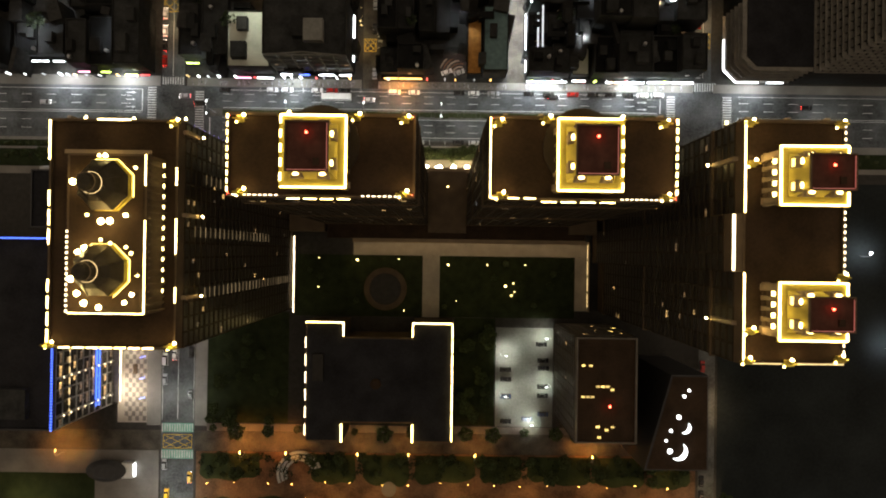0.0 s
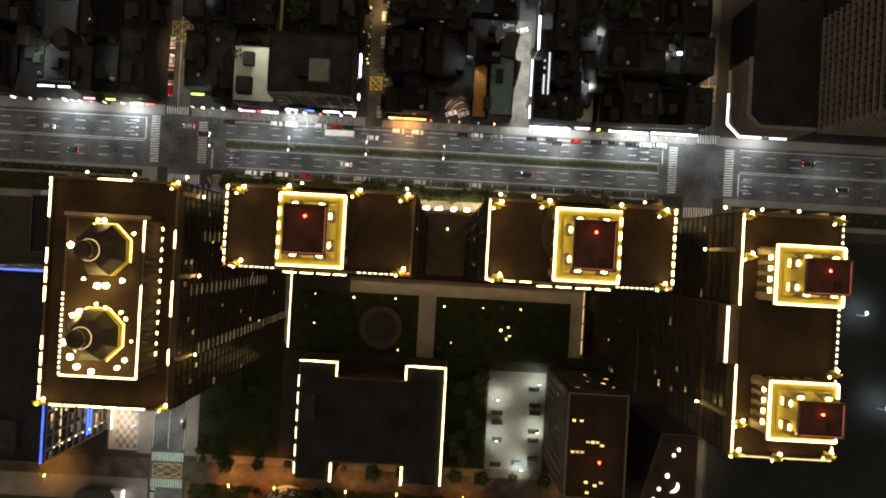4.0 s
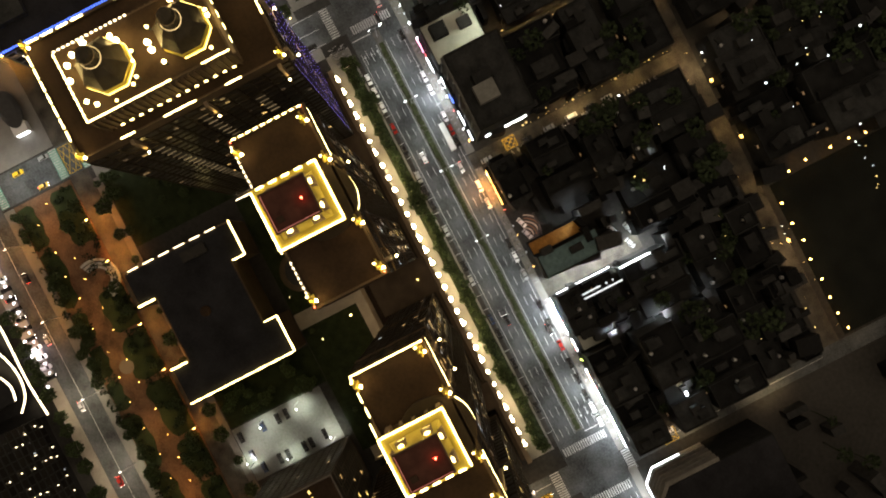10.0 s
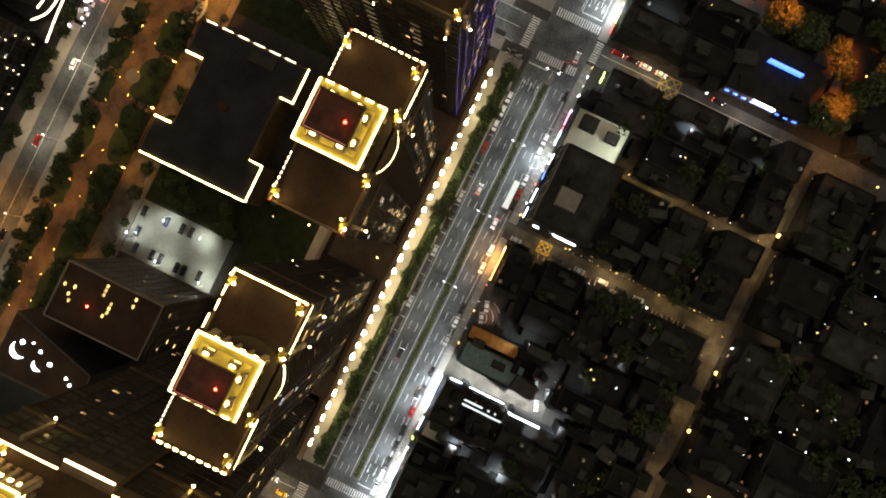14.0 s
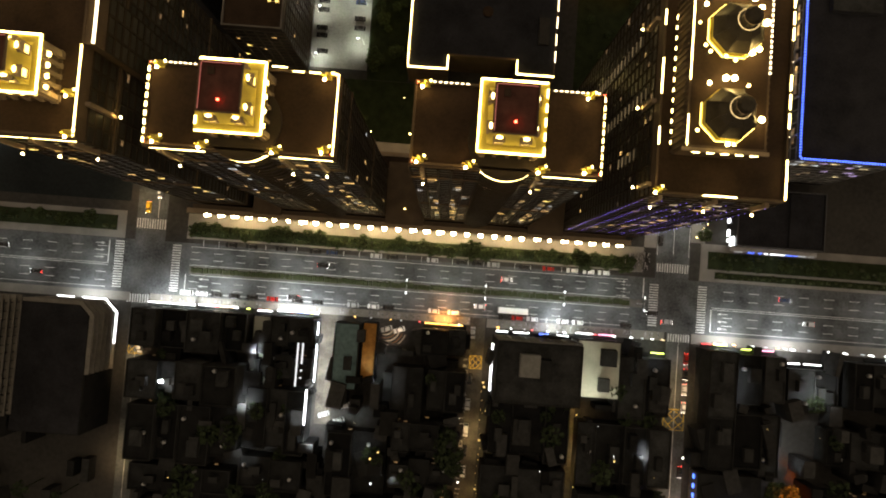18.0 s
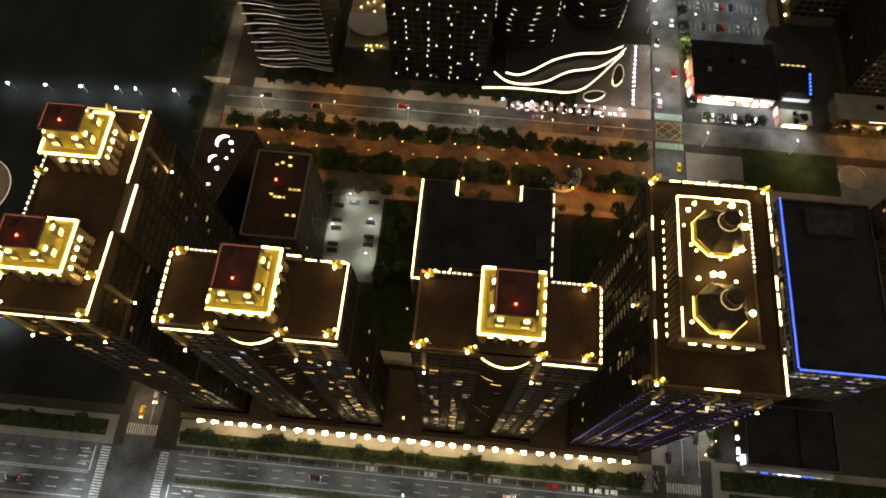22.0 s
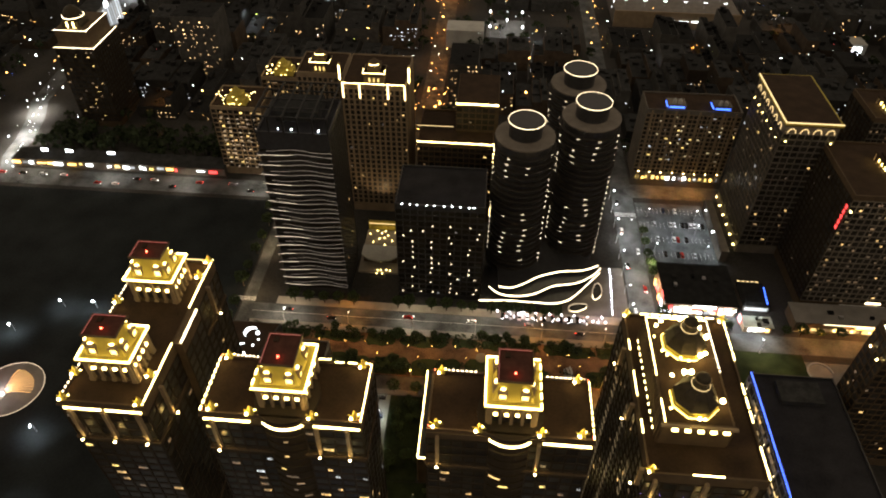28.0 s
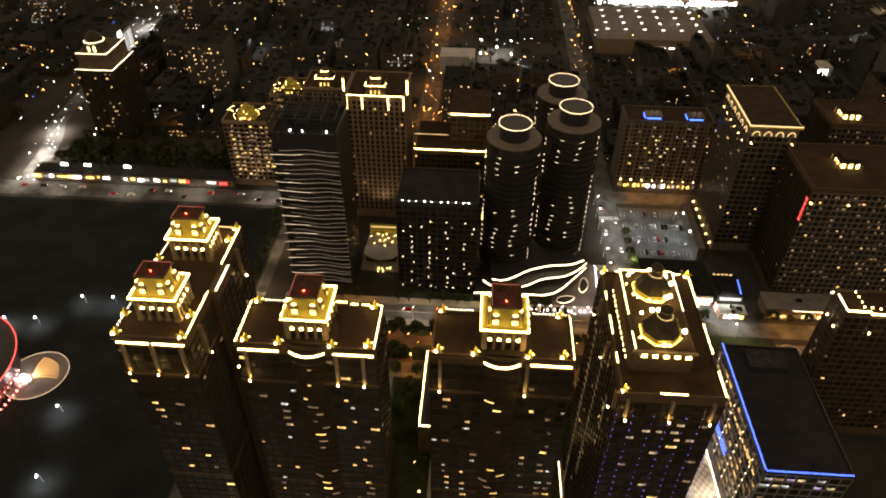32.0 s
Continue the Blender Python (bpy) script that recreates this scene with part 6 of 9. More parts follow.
for i in range(6):
    bulb(gt, gx1 + 1.4, gy1 - 2 - i * 9, 4.0, 0.6, BULB_SOFT, "uplight")
    bulb(gt, gx1 + 1.2, gy1 - 4 - i * 8, ZT - 9, 0.35, BULB_SOFT, "uplight")
bulb(gt, gx0 + 2, gy1 + 1.2, ZT - 8, 0.45, BULB_SOFT, "uplight"), bulb(gt, gx1 - 2, gy1 + 1.2, ZT - 8, 0.45, BULB_SOFT, "uplight")

def roof_temple(parent, cx, y0, y1, z):
    """An open colonnade round a dark core, lit between its columns, under a flat dark roof."""
    core = part("temple_core", Geo().box(cx - 4.6, y0 + 1.4, z, cx + 4.6, y1 - 1.4, z + 4.0), STONE_GOLDLIT, parent)
    part("temple_roof", Geo().box(cx - 6.4, y0 - 0.4, z + 4.0, cx + 6.4, y1 + 0.4, z + 4.6).box(cx - 4.4, y0 + 1.6, z + 4.6, cx + 4.4, y1 - 1.6, z + 5.6), ROOF, core, "flat dark temple roof")
    for i in range(4):
        part("column", Geo().ring(cx - 5.6 + i * 3.73, y1 - 0.4, [(0.5, z), (0.35, z + 0.4), (0.3, z + 3.6), (0.5, z + 4.0)], 8), STONE_PALE, core)
        part("column", Geo().ring(cx + 5.8, y0 + 0.6 + i * (y1 - y0 - 1.2) / 3.3, [(0.5, z), (0.35, z + 0.4), (0.3, z + 3.6), (0.5, z + 4.0)], 8), STONE_PALE, core)
    for i in range(3):
        part("temple_window", Geo().box(cx - 4.5 + i * 3.73, y1 - 1.35, z + 0.6, cx - 3.0 + i * 3.73, y1 - 1.2, z + 3.4), BULB_SOFT, core, "bright arched opening")
        part("temple_window", Geo().box(cx + 4.65, y0 + 2.0 + i * 3.3, z + 0.6, cx + 4.8, y0 + 3.4 + i * 3.3, z + 3.4), BULB_SOFT, core, "bright arched opening")


rt = thing("red_sign_tower", "brown gridded tower with a vertical red sign", "apartment tower", -218, -162, 0)
part("wall", Geo().box(-252, -190, 0, -188, -144, 76), STONE, rt)
slab_roof(rt, -252, -190, -188, -144, 76)
facade(rt, -188, -144, -252, -144, 6, 74, 3.4, 3.5, STONE_GREY, 0.3, (WIN_WARM, WIN_DIM, WIN_DIM, WIN_DIM), 171, limit=160, joined=True)
facade(rt, -188, -190, -188, -144, 6, 74, 3.8, 3.5, FACADE, 0.02, (WIN_DIM,), 172, limit=20, joined=True)
for i in range(5):
    z = 55.5 + i * 3.1
    part("red_sign_bar", Geo().box(-187.7, -146.6, z, -187.4, -144.8, z + 0.4).box(-187.7, -145.9, z + 0.6, -187.4, -145.4, z + 1.9).box(-187.7, -146.6, z + 1.3, -187.4, -144.8, z + 1.75), SHOP_RED, rt, "red glowing sign block")
roof_temple(rt, -214, -176, -164, 76)
for x in (-189, -208, -230):
    bulb(rt, x, -142.8, 68, 0.5, BULB_SOFT, "uplight")

rb = thing("corner_tower", "dark gridded tower with a lit roof edge", "apartment tower", -195, -57, 0)
cx0, cy0, cx1, cy1, ZC = -226.0, -64.0, -167.8, -51.0, 78.0
part("wall", Geo().box(cx0, cy0, 0, cx1, cy1, ZC), STONE, rb)
slab_roof(rb, cx0, cy0, cx1, cy1, ZC)
part("stair_house", Geo().box(-206, -62, ZC + 0.15, -194, -55, ZC + 4.0).box(-204, -61, ZC + 4.0, -198, -56.5, ZC + 5.4), STONE, rb)
facade(rb, cx1, cy1, cx0, cy1, 5, ZC - 2, 3.4, 3.5, STONE, 0.05, (WIN_DIM, WIN_WARM), 181, limit=50, joined=True)
facade(rb, cx1, cy0, cx1, cy1, 5, ZC - 2, 3.4, 3.5, STONE, 0.05, (WIN_DIM, WIN_WARM, WIN_PALE), 182, limit=40, joined=True)
strips(rb, [(cx1, -61, ZC + 1.0), (cx1, cy1, ZC + 1.0)], STRIP_WHITE, 0.4, 0.5)
strips(rb, [(cx1 - 0.4, cy1, ZC + 1.0), (-177, cy1, ZC + 1.0)], STRIP, 0.5, 0.6)
strips(rb, [(-177.2, cy1 + 0.5, ZC + 0.2), (-200, cy1 + 0.5, ZC + 0.2)], STRIP, 0.5, 0.6)
for x, y in ((-175.3, -62.5), (-175.2, -59.4), (-175.4, -56.4), (-175.1, -53.4), (-178.2, -53.3), (-181.4, -52.8)):
    bulb(rb, x, y, ZC + 1.6, 0.4, BULB_SOFT, "roof_lamp")
    part("lamp_stand", Geo().box(x - 0.1, y - 0.1, ZC + 0.15, x + 0.1, y + 0.1, ZC + 1.3), IRON, rb)
for x, y in ((cx1 + 1.0, -53.5), (cx1 + 1.0, -60.0), (-180.0, cy1 + 1.0), (-204.0, cy1 + 1.0)):
    part("uplight_bracket", Geo().box(min(x, x - 1.0) - 0.1, min(y, y - 1.0) - 0.1, ZC - 10.4, x + 0.2, y + 0.2, ZC - 10.1), IRON, rb)
    bulb(rb, x, y, ZC - 9.8, 0.34, BULB, "uplight")

# tower with two lit cornices, far
lt = thing("pagoda_topped_tower", "dark tower stepping up to a lit domed crown", "apartment tower", 262, -300, 0)
lx0, lx1, ly0, ly1 = 249.0, 276.0, -318.0, -283.0
part("wall", Geo().box(lx0, ly0, 0, lx1, ly1, 61), STONE, lt)
part("upper_wall", Geo().box(lx0 + 2.5, ly0 + 2.5, 61, lx1 - 2.5, ly1 - 2.5, 72), STONE, lt)
part("crown_block", Geo().box(257, -302, 72, 269, -290, 76).ring(263, -296, [(6.4, 76), (6.6, 78), (5.6, 81), (3.6, 83.5), (0.8, 85)], 18), COPPER, lt)
strips(lt, [(lx1, ly1 + 0.3, 61), (lx0 - 0.3, ly1 + 0.3, 61), (lx0 - 0.3, ly0, 61)], STRIP_WHITE, 0.35, 0.35)
strips(lt, [(lx1 - 2.5, ly1 - 2.2, 72), (lx0 + 2.2, ly1 - 2.2, 72), (lx0 + 2.2, ly0 + 3, 72)], STRIP_WHITE, 0.35, 0.35)
n = 20
part("dome_ring_light", Geo().bar([(263 + 6.8 * math.cos(2 * math.pi * i / n), -296 + 6.8 * math.sin(2 * math.pi * i / n), 78) for i in range(n + 1)], 0.35, 0.35), STRIP_WHITE, lt)
part("arch_light", Geo().box(260.5, -289.6, 72, 261.3, -289.2, 76).box(264.7, -289.6, 72, 265.5, -289.2, 76), BULB_SOFT, lt)
facade(lt, lx1, ly1, lx0, ly1, 5, 60, 3.3, 3.3, FACADE, 0.2, (WIN_WARM, WIN_DIM, WIN_GOLD), 191, limit=70, joined=True)
facade(lt, lx0, ly1, lx0, ly0, 5, 60, 3.3, 3.3, FACADE, 0.05, (WIN_DIM,), 192, limit=20, joined=True)
fb = thing("lit_department_store", "far white-fronted store, its side brightly lit", "shop", 332, -438, 0)
part("wall", Geo().box(325, -460, 0, 345, -419, 24), CONCRETE, fb)
part("roof", Geo().box(325.4, -459.6, 24, 344.6, -419.4, 24.4), ROOF_GREY, fb)
for i in range(10):
    part("facade_light", Geo().box(324.6, -459 + i * 4.0, 3 + (i % 3), 324.9, -456.6 + i * 4.0, 22), WIN_WHITE, fb)
for z in (7, 12, 17):
    part("window_band", Geo().box(326, -418.9, z, 338, -418.6, z + 2.0), WIN_WHITE, fb)
part("sign_board", Geo().box(324.2, -440, 22, 324.5, -434, 27), SHOP, fb)
mk = thing("night_market", "long white-lit market hall far off", "market", -220, -632, 0)
part("wall", Geo().box(-300, -660, 0, -140, -630, 9), STONE_PALE, mk)
rr = random.Random(12)
for i in range(30):
    x = -298 + i * 5.2
    part("bright_front", Geo().box(x, -629.6, 1, x + rr.uniform(2, 4.8), -629.2, rr.uniform(3, 8)), rr.choice((WHITE_LAMP, SHOP, SHOP)), mk)
ct = thing("lit_sports_court", "far sports court under white floodlights", "sports court", -28, -473, 0)
part("court", Geo().box(-45, -492, 0, -10, -455, 0.3), DECK, ct)
for x, y in ((-42, -489), (-13, -489), (-42, -458), (-13, -458), (-28, -473)):
    part("mast", Geo().box(x - 0.15, y - 0.15, 0, x + 0.15, y + 0.15, 9), STEEL, ct)
    bulb(ct, x, y, 9.5, 0.7, WHITE_LAMP, "floodlight")
pb = thing("pale_hall", "far hall with a pale blank wall", "hall", 7, -440, 0)
part("wall", Geo().box(-8, -452, 0, 24, -432, 16), CONCRETE, pb)
wh = thing("lit_white_house", "far white house lit from the street", "house", -328, -458, 0)
part("wall", Geo().box(-337, -468, 0, -320, -452, 9), CONCRETE, wh)
part("sign_board", Geo().box(-333, -451.6, 2, -324, -451.3, 7), SHOP, wh)

# shop pavilions beside the far car park
for nm, lab, x0, y0, x1, y1, z, m in (("shop_hall", "low white-lit shop hall with bright signs", -153, -164, -115.5, -134, 8, ROOF_GREY), ("shop_hall", "small white-roofed shop with bright windows", -169, -130.5, -155, -124, 4.5, ROOF_PALE), ("shop_row", "low stone row with amber wall lights", -260, -140, -181, -127, 7, PAVING)):
    t = thing(nm, lab, "shop", (x0 + x1) / 2, (y0 + y1) / 2, 0)
    part("wall", Geo().box(x0, y0, 0, x1, y1, z), STONE_PALE, t)
    part("roof_deck", Geo().box(x0 - 0.6, y0 - 0.6, z, x1 + 0.6, y1 + 0.6, z + 0.5), m, t)
    rr = random.Random(int(-x0))
    x = x0 + 1
    while x < x1 - 3:
        w = rr.uniform(1.4, 3.6)
        part("shop_front", Geo().box(x, y1 + 0.05, 1.0, x + w, y1 + 0.2, rr.uniform(2.6, 3.6)), rr.choice((SHOP, SHOP, WIN_WHITE, WIN_GOLD, SHOP_WARM)) if nm == "shop_hall" else rr.choice((STRIP_DIM, WIN_GOLD, WIN_DIM)), t)
        x += w + rr.choice((0.2, 0.3, 1.2))
    for i in range(5):
        a, b = x0 + (x1 - x0) * rr.uniform(0.05, 0.85), y0 + (y1 - y0) * rr.uniform(0.1, 0.8)
        part("roof_unit", Geo().box(a, b, z + 0.5, a + rr.uniform(1, 3), b + rr.uniform(1, 3), z + rr.uniform(1.2, 2.2)), STEEL if i % 2 else ROOF_GREY, t)
    part("sign_board", Geo().box(x0 + (x1 - x0) * 0.3, y1 + 0.7, z - 2.0, x0 + (x1 - x0) * 0.62, y1 + 1.0, z - 0.4), SHOP if nm == "shop_hall" else SHOP_WARM, t)
    if nm == "shop_row":
        strips(t, [(x0 + 4, y1 + 0.3, z - 0.6), (x1 - 14, y1 + 0.3, z - 0.6)], STRIP_WHITE, 0.3, 0.5)
        for i in range(7):
            bulb(t, x0 + 5 + i * 9, y1 + 1, 3, 0.4, BULB_SOFT, "wall_lamp")
    else:
        part("sign_board", Geo().box(x1 + 0.7, y1 - 8, z - 3, x1 + 1.0, y1 - 4, z + 1), SHOP_RED, t)

# big flat roof with rows of lamps, far off
bg = thing("parking_roof", "wide grey parking roof with rows of white lamps", "parking deck", -180, -535, 0)
part("deck", Geo().box(-238, -580, 0, -126, -490, 14), PAVING_DARK, bg)
part("rim", Geo().box(-238.5, -489.9, 0, -125.5, -489.0, 15.2), STONE_PALE, bg)
for i in range(6):
    for j in range(5):
        x, y = -226 + i * 18, -572 + j * 17
        q = part("deck_lamp_pole", Geo().box(x - 0.15, y - 0.15, 14, x + 0.15, y + 0.15, 19), STEEL, bg)
        part("deck_lamp_head", Geo().box(x - 1.6, y - 0.3, 19, x + 1.6, y + 0.3, 19.3), SHOP, q)
strips(bg, [(-226, -488.6, 7), (-170, -488.6, 7)], SHOP, 0.4, 0.8, dash=8, gap=3)

# round hall with red rim and its fan-shaped stage
hx, hy = 252.0, -46.0
st = thing("round_hall", "round dark hall with a red glowing rim", "arena", hx, hy, 0)
part("wall", Geo().ring(hx, hy, [(40, 0), (42, 12), (38, 15), (20, 18)], 48), CLADDING, st)
n = 60
part("rim_light", Geo().bar([(hx + 42.3 * math.cos(2 * math.pi * i / n), hy + 42.3 * math.sin(2 * math.pi * i / n), 12) for i in range(n + 1)], 0.35, 0.5), SHOP_RED, st, "red glowing rim")
for i in range(26):
    a = 1.7 + 1.7 * i / 26
    bulb(st, hx + 44.5 * math.cos(a), hy + 44.5 * math.sin(a), 1.2, 0.5, FOOT_RED, "red_foot_lamp")
    bulb(st, hx + 42.6 * math.cos(a + 0.03), hy + 42.6 * math.sin(a + 0.03), 5.2, 0.34, FOOT_RED, "red_wall_lamp")
    part("red_wall_line", Geo().rod((hx + 42.0 * math.cos(a), hy + 42.0 * math.sin(a), 2), (hx + 42.4 * math.cos(a), hy + 42.4 * math.sin(a), 8), 0.12), RED_LINE, st)
fs = thing("fan_stage", "round plaza stage with fanned amber lights", "stage", 200, -62, 0)
part("plaza", Geo().ring(204, -57, [(15.5, 0), (15.5, 0.3)], 40), PAVING, fs)
part("plaza_rim", Geo().bar([(204 + 15.5 * math.cos(2 * math.pi * i / 40), -57 + 15.5 * math.sin(2 * math.pi * i / 40), 0.3) for i in range(41)], 0.3, 0.2), BALCONY_DIM, fs)
for i in range(11):
    u = i / 10
    pts = [(205.5 - (1.5 + 1.55 * j) * math.sin(0.1 + 1.45 * u), -54.5 - (1.5 + 1.45 * j) * math.cos(0.1 + 1.45 * u), 0.8 + 1.6 * math.sin(j / 8 * 2.6)) for j in range(9)]
    part("amber_strip", Geo().bar(pts, 0.12, 0.14), FAN, fs, "amber light strip")
part("stage_floor", Geo().ring(208, -53, [(4.5, 0.3), (4.5, 0.9)], 24), PAVING_LIGHT, fs)
bulb(fs, 208, -53.5, 2.4, 1.5, WHITE_LAMP, "stage_lamp"), bulb(fs, 211, -52, 2.0, 1.0, SHOP_PINK, "stage_lamp"), bulb(fs, 205, -53, 1.6, 0.8, SHOP, "stage_lamp")

# pale wall and small lit yard between the car park and the towers
bw = thing("blank_wall_block", "low long block with a pale blank concrete wall", "wall", -156, -200, 0)
part("wall", Geo().box(-158, -225, 0, -154, -177, 8), STONE_GREY, bw)
part("coping", Geo().box(-158.2, -225.2, 8, -153.8, -176.8, 8.3), STONE_GREY, bw)
bulb(bw, -153.2, -196, 6.5, 0.5, WHITE_LAMP, "wall_lamp"), bulb(bw, -153.2, -216, 6.5, 0.4, WHITE_LAMP, "wall_lamp")
by = thing("blue_yard_shop", "low shop yard under a teal roof with blue lamps", "shop", -165, -148, 0)
part("wall", Geo().box(-172, -157, 0, -158, -139, 4), STONE_GREY, by)
part("roof", Geo().frustum((-172.4, -157.4, -157.6, -138.6), 4, (-170, -155, -160, -141), 5.2), ROOF_GREY, by)
for i in range(6):
    part("blue_lamp", Geo().box(-171.8 + 0.2 * i, -152 + i * 2.2, 5.0, -171.2 + 0.2 * i, -151.2 + i * 2.2, 5.8), SHOP_BLUE, by)
strips(by, [(-158.4, -156.4, 5.0), (-170.6, -156.4, 5.0)], STRIP_DIM, 0.4, 0.6, dash=1.4, gap=0.9, name="amber_lamp")
part("shop_window", Geo().box(-171, -138.9, 1.0, -159, -138.6, 3.0), WIN_WHITE, by)
hs = thing("hall_sign_wall", "tall red and white sign pillars before the shop hall", "sign", -114, -140, 0)
for i, (y, m) in enumerate(((-155, SHOP_WARM), (-151, SHOP_RED), (-147.5, SHOP_RED), (-144, SHOP_WARM), (-140.5, SHOP_RED), (-137.6, SHOP), (-135, SHOP))):
    part("sign_panel", Geo().box(-114.2, y, 1.2 + (i % 3), -113.8, y + 2.0, 4.6 + (i % 3)), m, hs)
    part("sign_post", Geo().box(-114.1, y + 0.9, 0, -113.9, y + 1.1, 1.2 + (i % 3)), IRON, hs)
rr = random.Random(52)
for i in range(14):
    x = -117.5 - i * 2.6
    part("sign_panel", Geo().box(x - rr.uniform(0.7, 1.8), -133.2, rr.uniform(4.2, 5.2), x, -132.9, rr.uniform(5.8, 7.0)), rr.choice((SHOP, SHOP, SHOP_WARM, SHOP_RED, SHOP)), hs)
for k, (a, b, c, d) in enumerate((((-190.5, -142.0), (-181.0, -126.5), (-184, -126.5), (-193.0, -142.0)), ((-195.5, -142.0), (-189.5, -126.0), (-197.7, -126.0), (-202.5, -142.0)), ((-211.4, -142.0), (-204.8, -127), (-214.8, -127), (-225.0, -142.0)))):
    structure("forecourt_%d" % (k + 1), Geo().prism([a, b, c, d], 0.0, 0.16), PAVING_LIGHT, "pale paved forecourt under amber lamps", "pavement")
for x, y in ((-186, -133), (-196, -131), (-198, -138), (-209, -131), (-216, -137)):
    lamp("forecourt_light", "SPOT", x, y, 6, 2000, (1.0, 0.66, 0.32), 0.4, target=(x, y + 1.5, 0), spot=105)
ec = thing("entrance_canopy", "flat tower entrance canopy with a bright white edge", "canopy", -221, -141.5, 0)
part("slab", Geo().box(-232.5, -143.6, 4.6, -208.8, -140.4, 5.1), CONCRETE, ec)
part("edge_light", Geo().box(-232.5, -140.38, 4.7, -208.8, -140.2, 5.0), STRIP_WHITE, ec)
for x in (-231.5, -220.5, -209.8):
    part("post", Geo().box(x - 0.2, -141.0, 0, x + 0.2, -140.6, 4.6), STEEL, ec)
sb = thing("entrance_sign", "bright white sign board over the tower entrance", "sign", -225, -143.2, 0)
part("board", Geo().box(-229.5, -143.85, 6.2, -221.5, -143.6, 7.4), STRIP_WHITE, sb)
part("bracket", Geo().box(-226.2, -143.85, 5.1, -225.8, -143.62, 6.2), STEEL, sb)
dq = thing("stone_ring", "half-round pale stone seating ring in the grass", "paving", -187, -105, 0.1)
part("ring", Geo().bar([(-187 + 6 * math.cos(a), -100 + 6 * math.sin(a), 0.1) for a in [math.pi + 3.6 * i / 20 for i in range(21)]], 0.9, 0.5), CONCRETE, dq)
part("floor", Geo().ring(-187, -100, [(5.4, 0.1), (5.4, 0.25)], 24), PAVING_LIGHT, dq)

# second crowned tower behind the red sign tower
rc = thing("crowned_tower", "dark gridded tower with a golden lit roof temple", "apartment tower", -250, -232, 0)
part("wall", Geo().box(-272, -250, 0, -226, -218, 74), STONE, rc)
slab_roof(rc, -272, -250, -226, -218, 74)
facade(rc, -226, -218, -272, -218, 6, 72, 3.4, 3.5, STONE_GREY, 0.26, (WIN_WARM, WIN_DIM, WIN_DIM, WIN_DIM), 175, limit=120, joined=True)
facade(rc, -226, -250, -226, -218, 6, 72, 3.8, 3.5, FACADE, 0.03, (WIN_DIM,), 176, limit=20, joined=True)
roof_temple(rc, -239, -236, -224, 74)

# ---------------------------------------------------------------- low-rise blocks north of the avenue
def house(x0, y0, x1, y1, z, seed, roof=ROOF_GREY, label="grey low-rise shop house with a cluttered flat roof", front=None, side_lit=0.08):
    """A flat-roofed house: wall, parapet, deck, stair hut, tanks, a few windows, and a shop front to the street."""
    rr = random.Random(seed)
    t = thing("shop_house", label, "house", (x0 + x1) / 2, (y0 + y1) / 2, 0, "low-rise houses")
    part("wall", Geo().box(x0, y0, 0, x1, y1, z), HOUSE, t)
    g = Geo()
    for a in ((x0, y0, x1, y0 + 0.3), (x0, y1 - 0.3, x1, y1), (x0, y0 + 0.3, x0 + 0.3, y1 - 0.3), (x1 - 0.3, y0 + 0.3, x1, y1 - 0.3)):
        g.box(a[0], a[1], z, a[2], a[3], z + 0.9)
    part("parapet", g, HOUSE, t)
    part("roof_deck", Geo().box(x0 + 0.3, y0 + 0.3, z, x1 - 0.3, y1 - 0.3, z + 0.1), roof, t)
    w, d = x1 - x0, y1 - y0
    if w > 6 and d > 6:
        hx, hy = x0 + w * rr.uniform(0.15, 0.6), y0 + d * rr.uniform(0.2, 0.65)
        part("stair_hut", Geo().box(hx, hy, z + 0.1, hx + min(4, w * 0.3), hy + min(5, d * 0.25), z + 2.8), HOUSE, t)
        for i in range(rr.randint(0, 1)):
            tx, ty = x0 + w * rr.uniform(0.12, 0.85), y0 + d * rr.uniform(0.1, 0.9)
            part("water_tank", Geo().ring(tx, ty, [(0.7, z + 0.1), (0.7, z + 1.6), (0.4, z + 1.9)], 12), STEEL, t)
        if rr.random() < 0.5:
            ax, ay = x0 + w * rr.uniform(0.1, 0.5), y0 + d * rr.uniform(0.05, 0.6)
            part("roof_shed", Geo().frustum((ax, ay, ax + w * 0.35, ay + d * 0.3), z + 0.1, (ax, ay + 0.5, ax + w * 0.35, ay + d * 0.3), z + 3.0), ROOF_GREY, t)
    win = Geo()
    for k in range(int(z / 3.3)):
        for i in range(int(w / 3)):
            if rr.random() < side_lit:
                xx = x0 + 1 + 3 * i
                win.box(xx, y0 - 0.06, 1.2 + 3.3 * k, xx + 1.3, y0, 2.5 + 3.3 * k)
    if win.v:
        part("window_glow", win, WIN_DIM, t, kind="stuff")
    if front:
        aw = part("awning", Geo().frustum((x0 + 0.3, y0 - 1.8, x1 - 0.3, y0), 3.0, (x0 + 0.3, y0 - 0.6, x1 - 0.3, y0), 3.5), ROOF_GREY, t)
        for (a, b, m) in front:
            part("shop_sign", Geo().box(x0 + w * a, y0 - 1.9, 3.2, x0 + w * b, y0 - 1.55, 4.2), m, aw, "glowing shop sign")
    return t


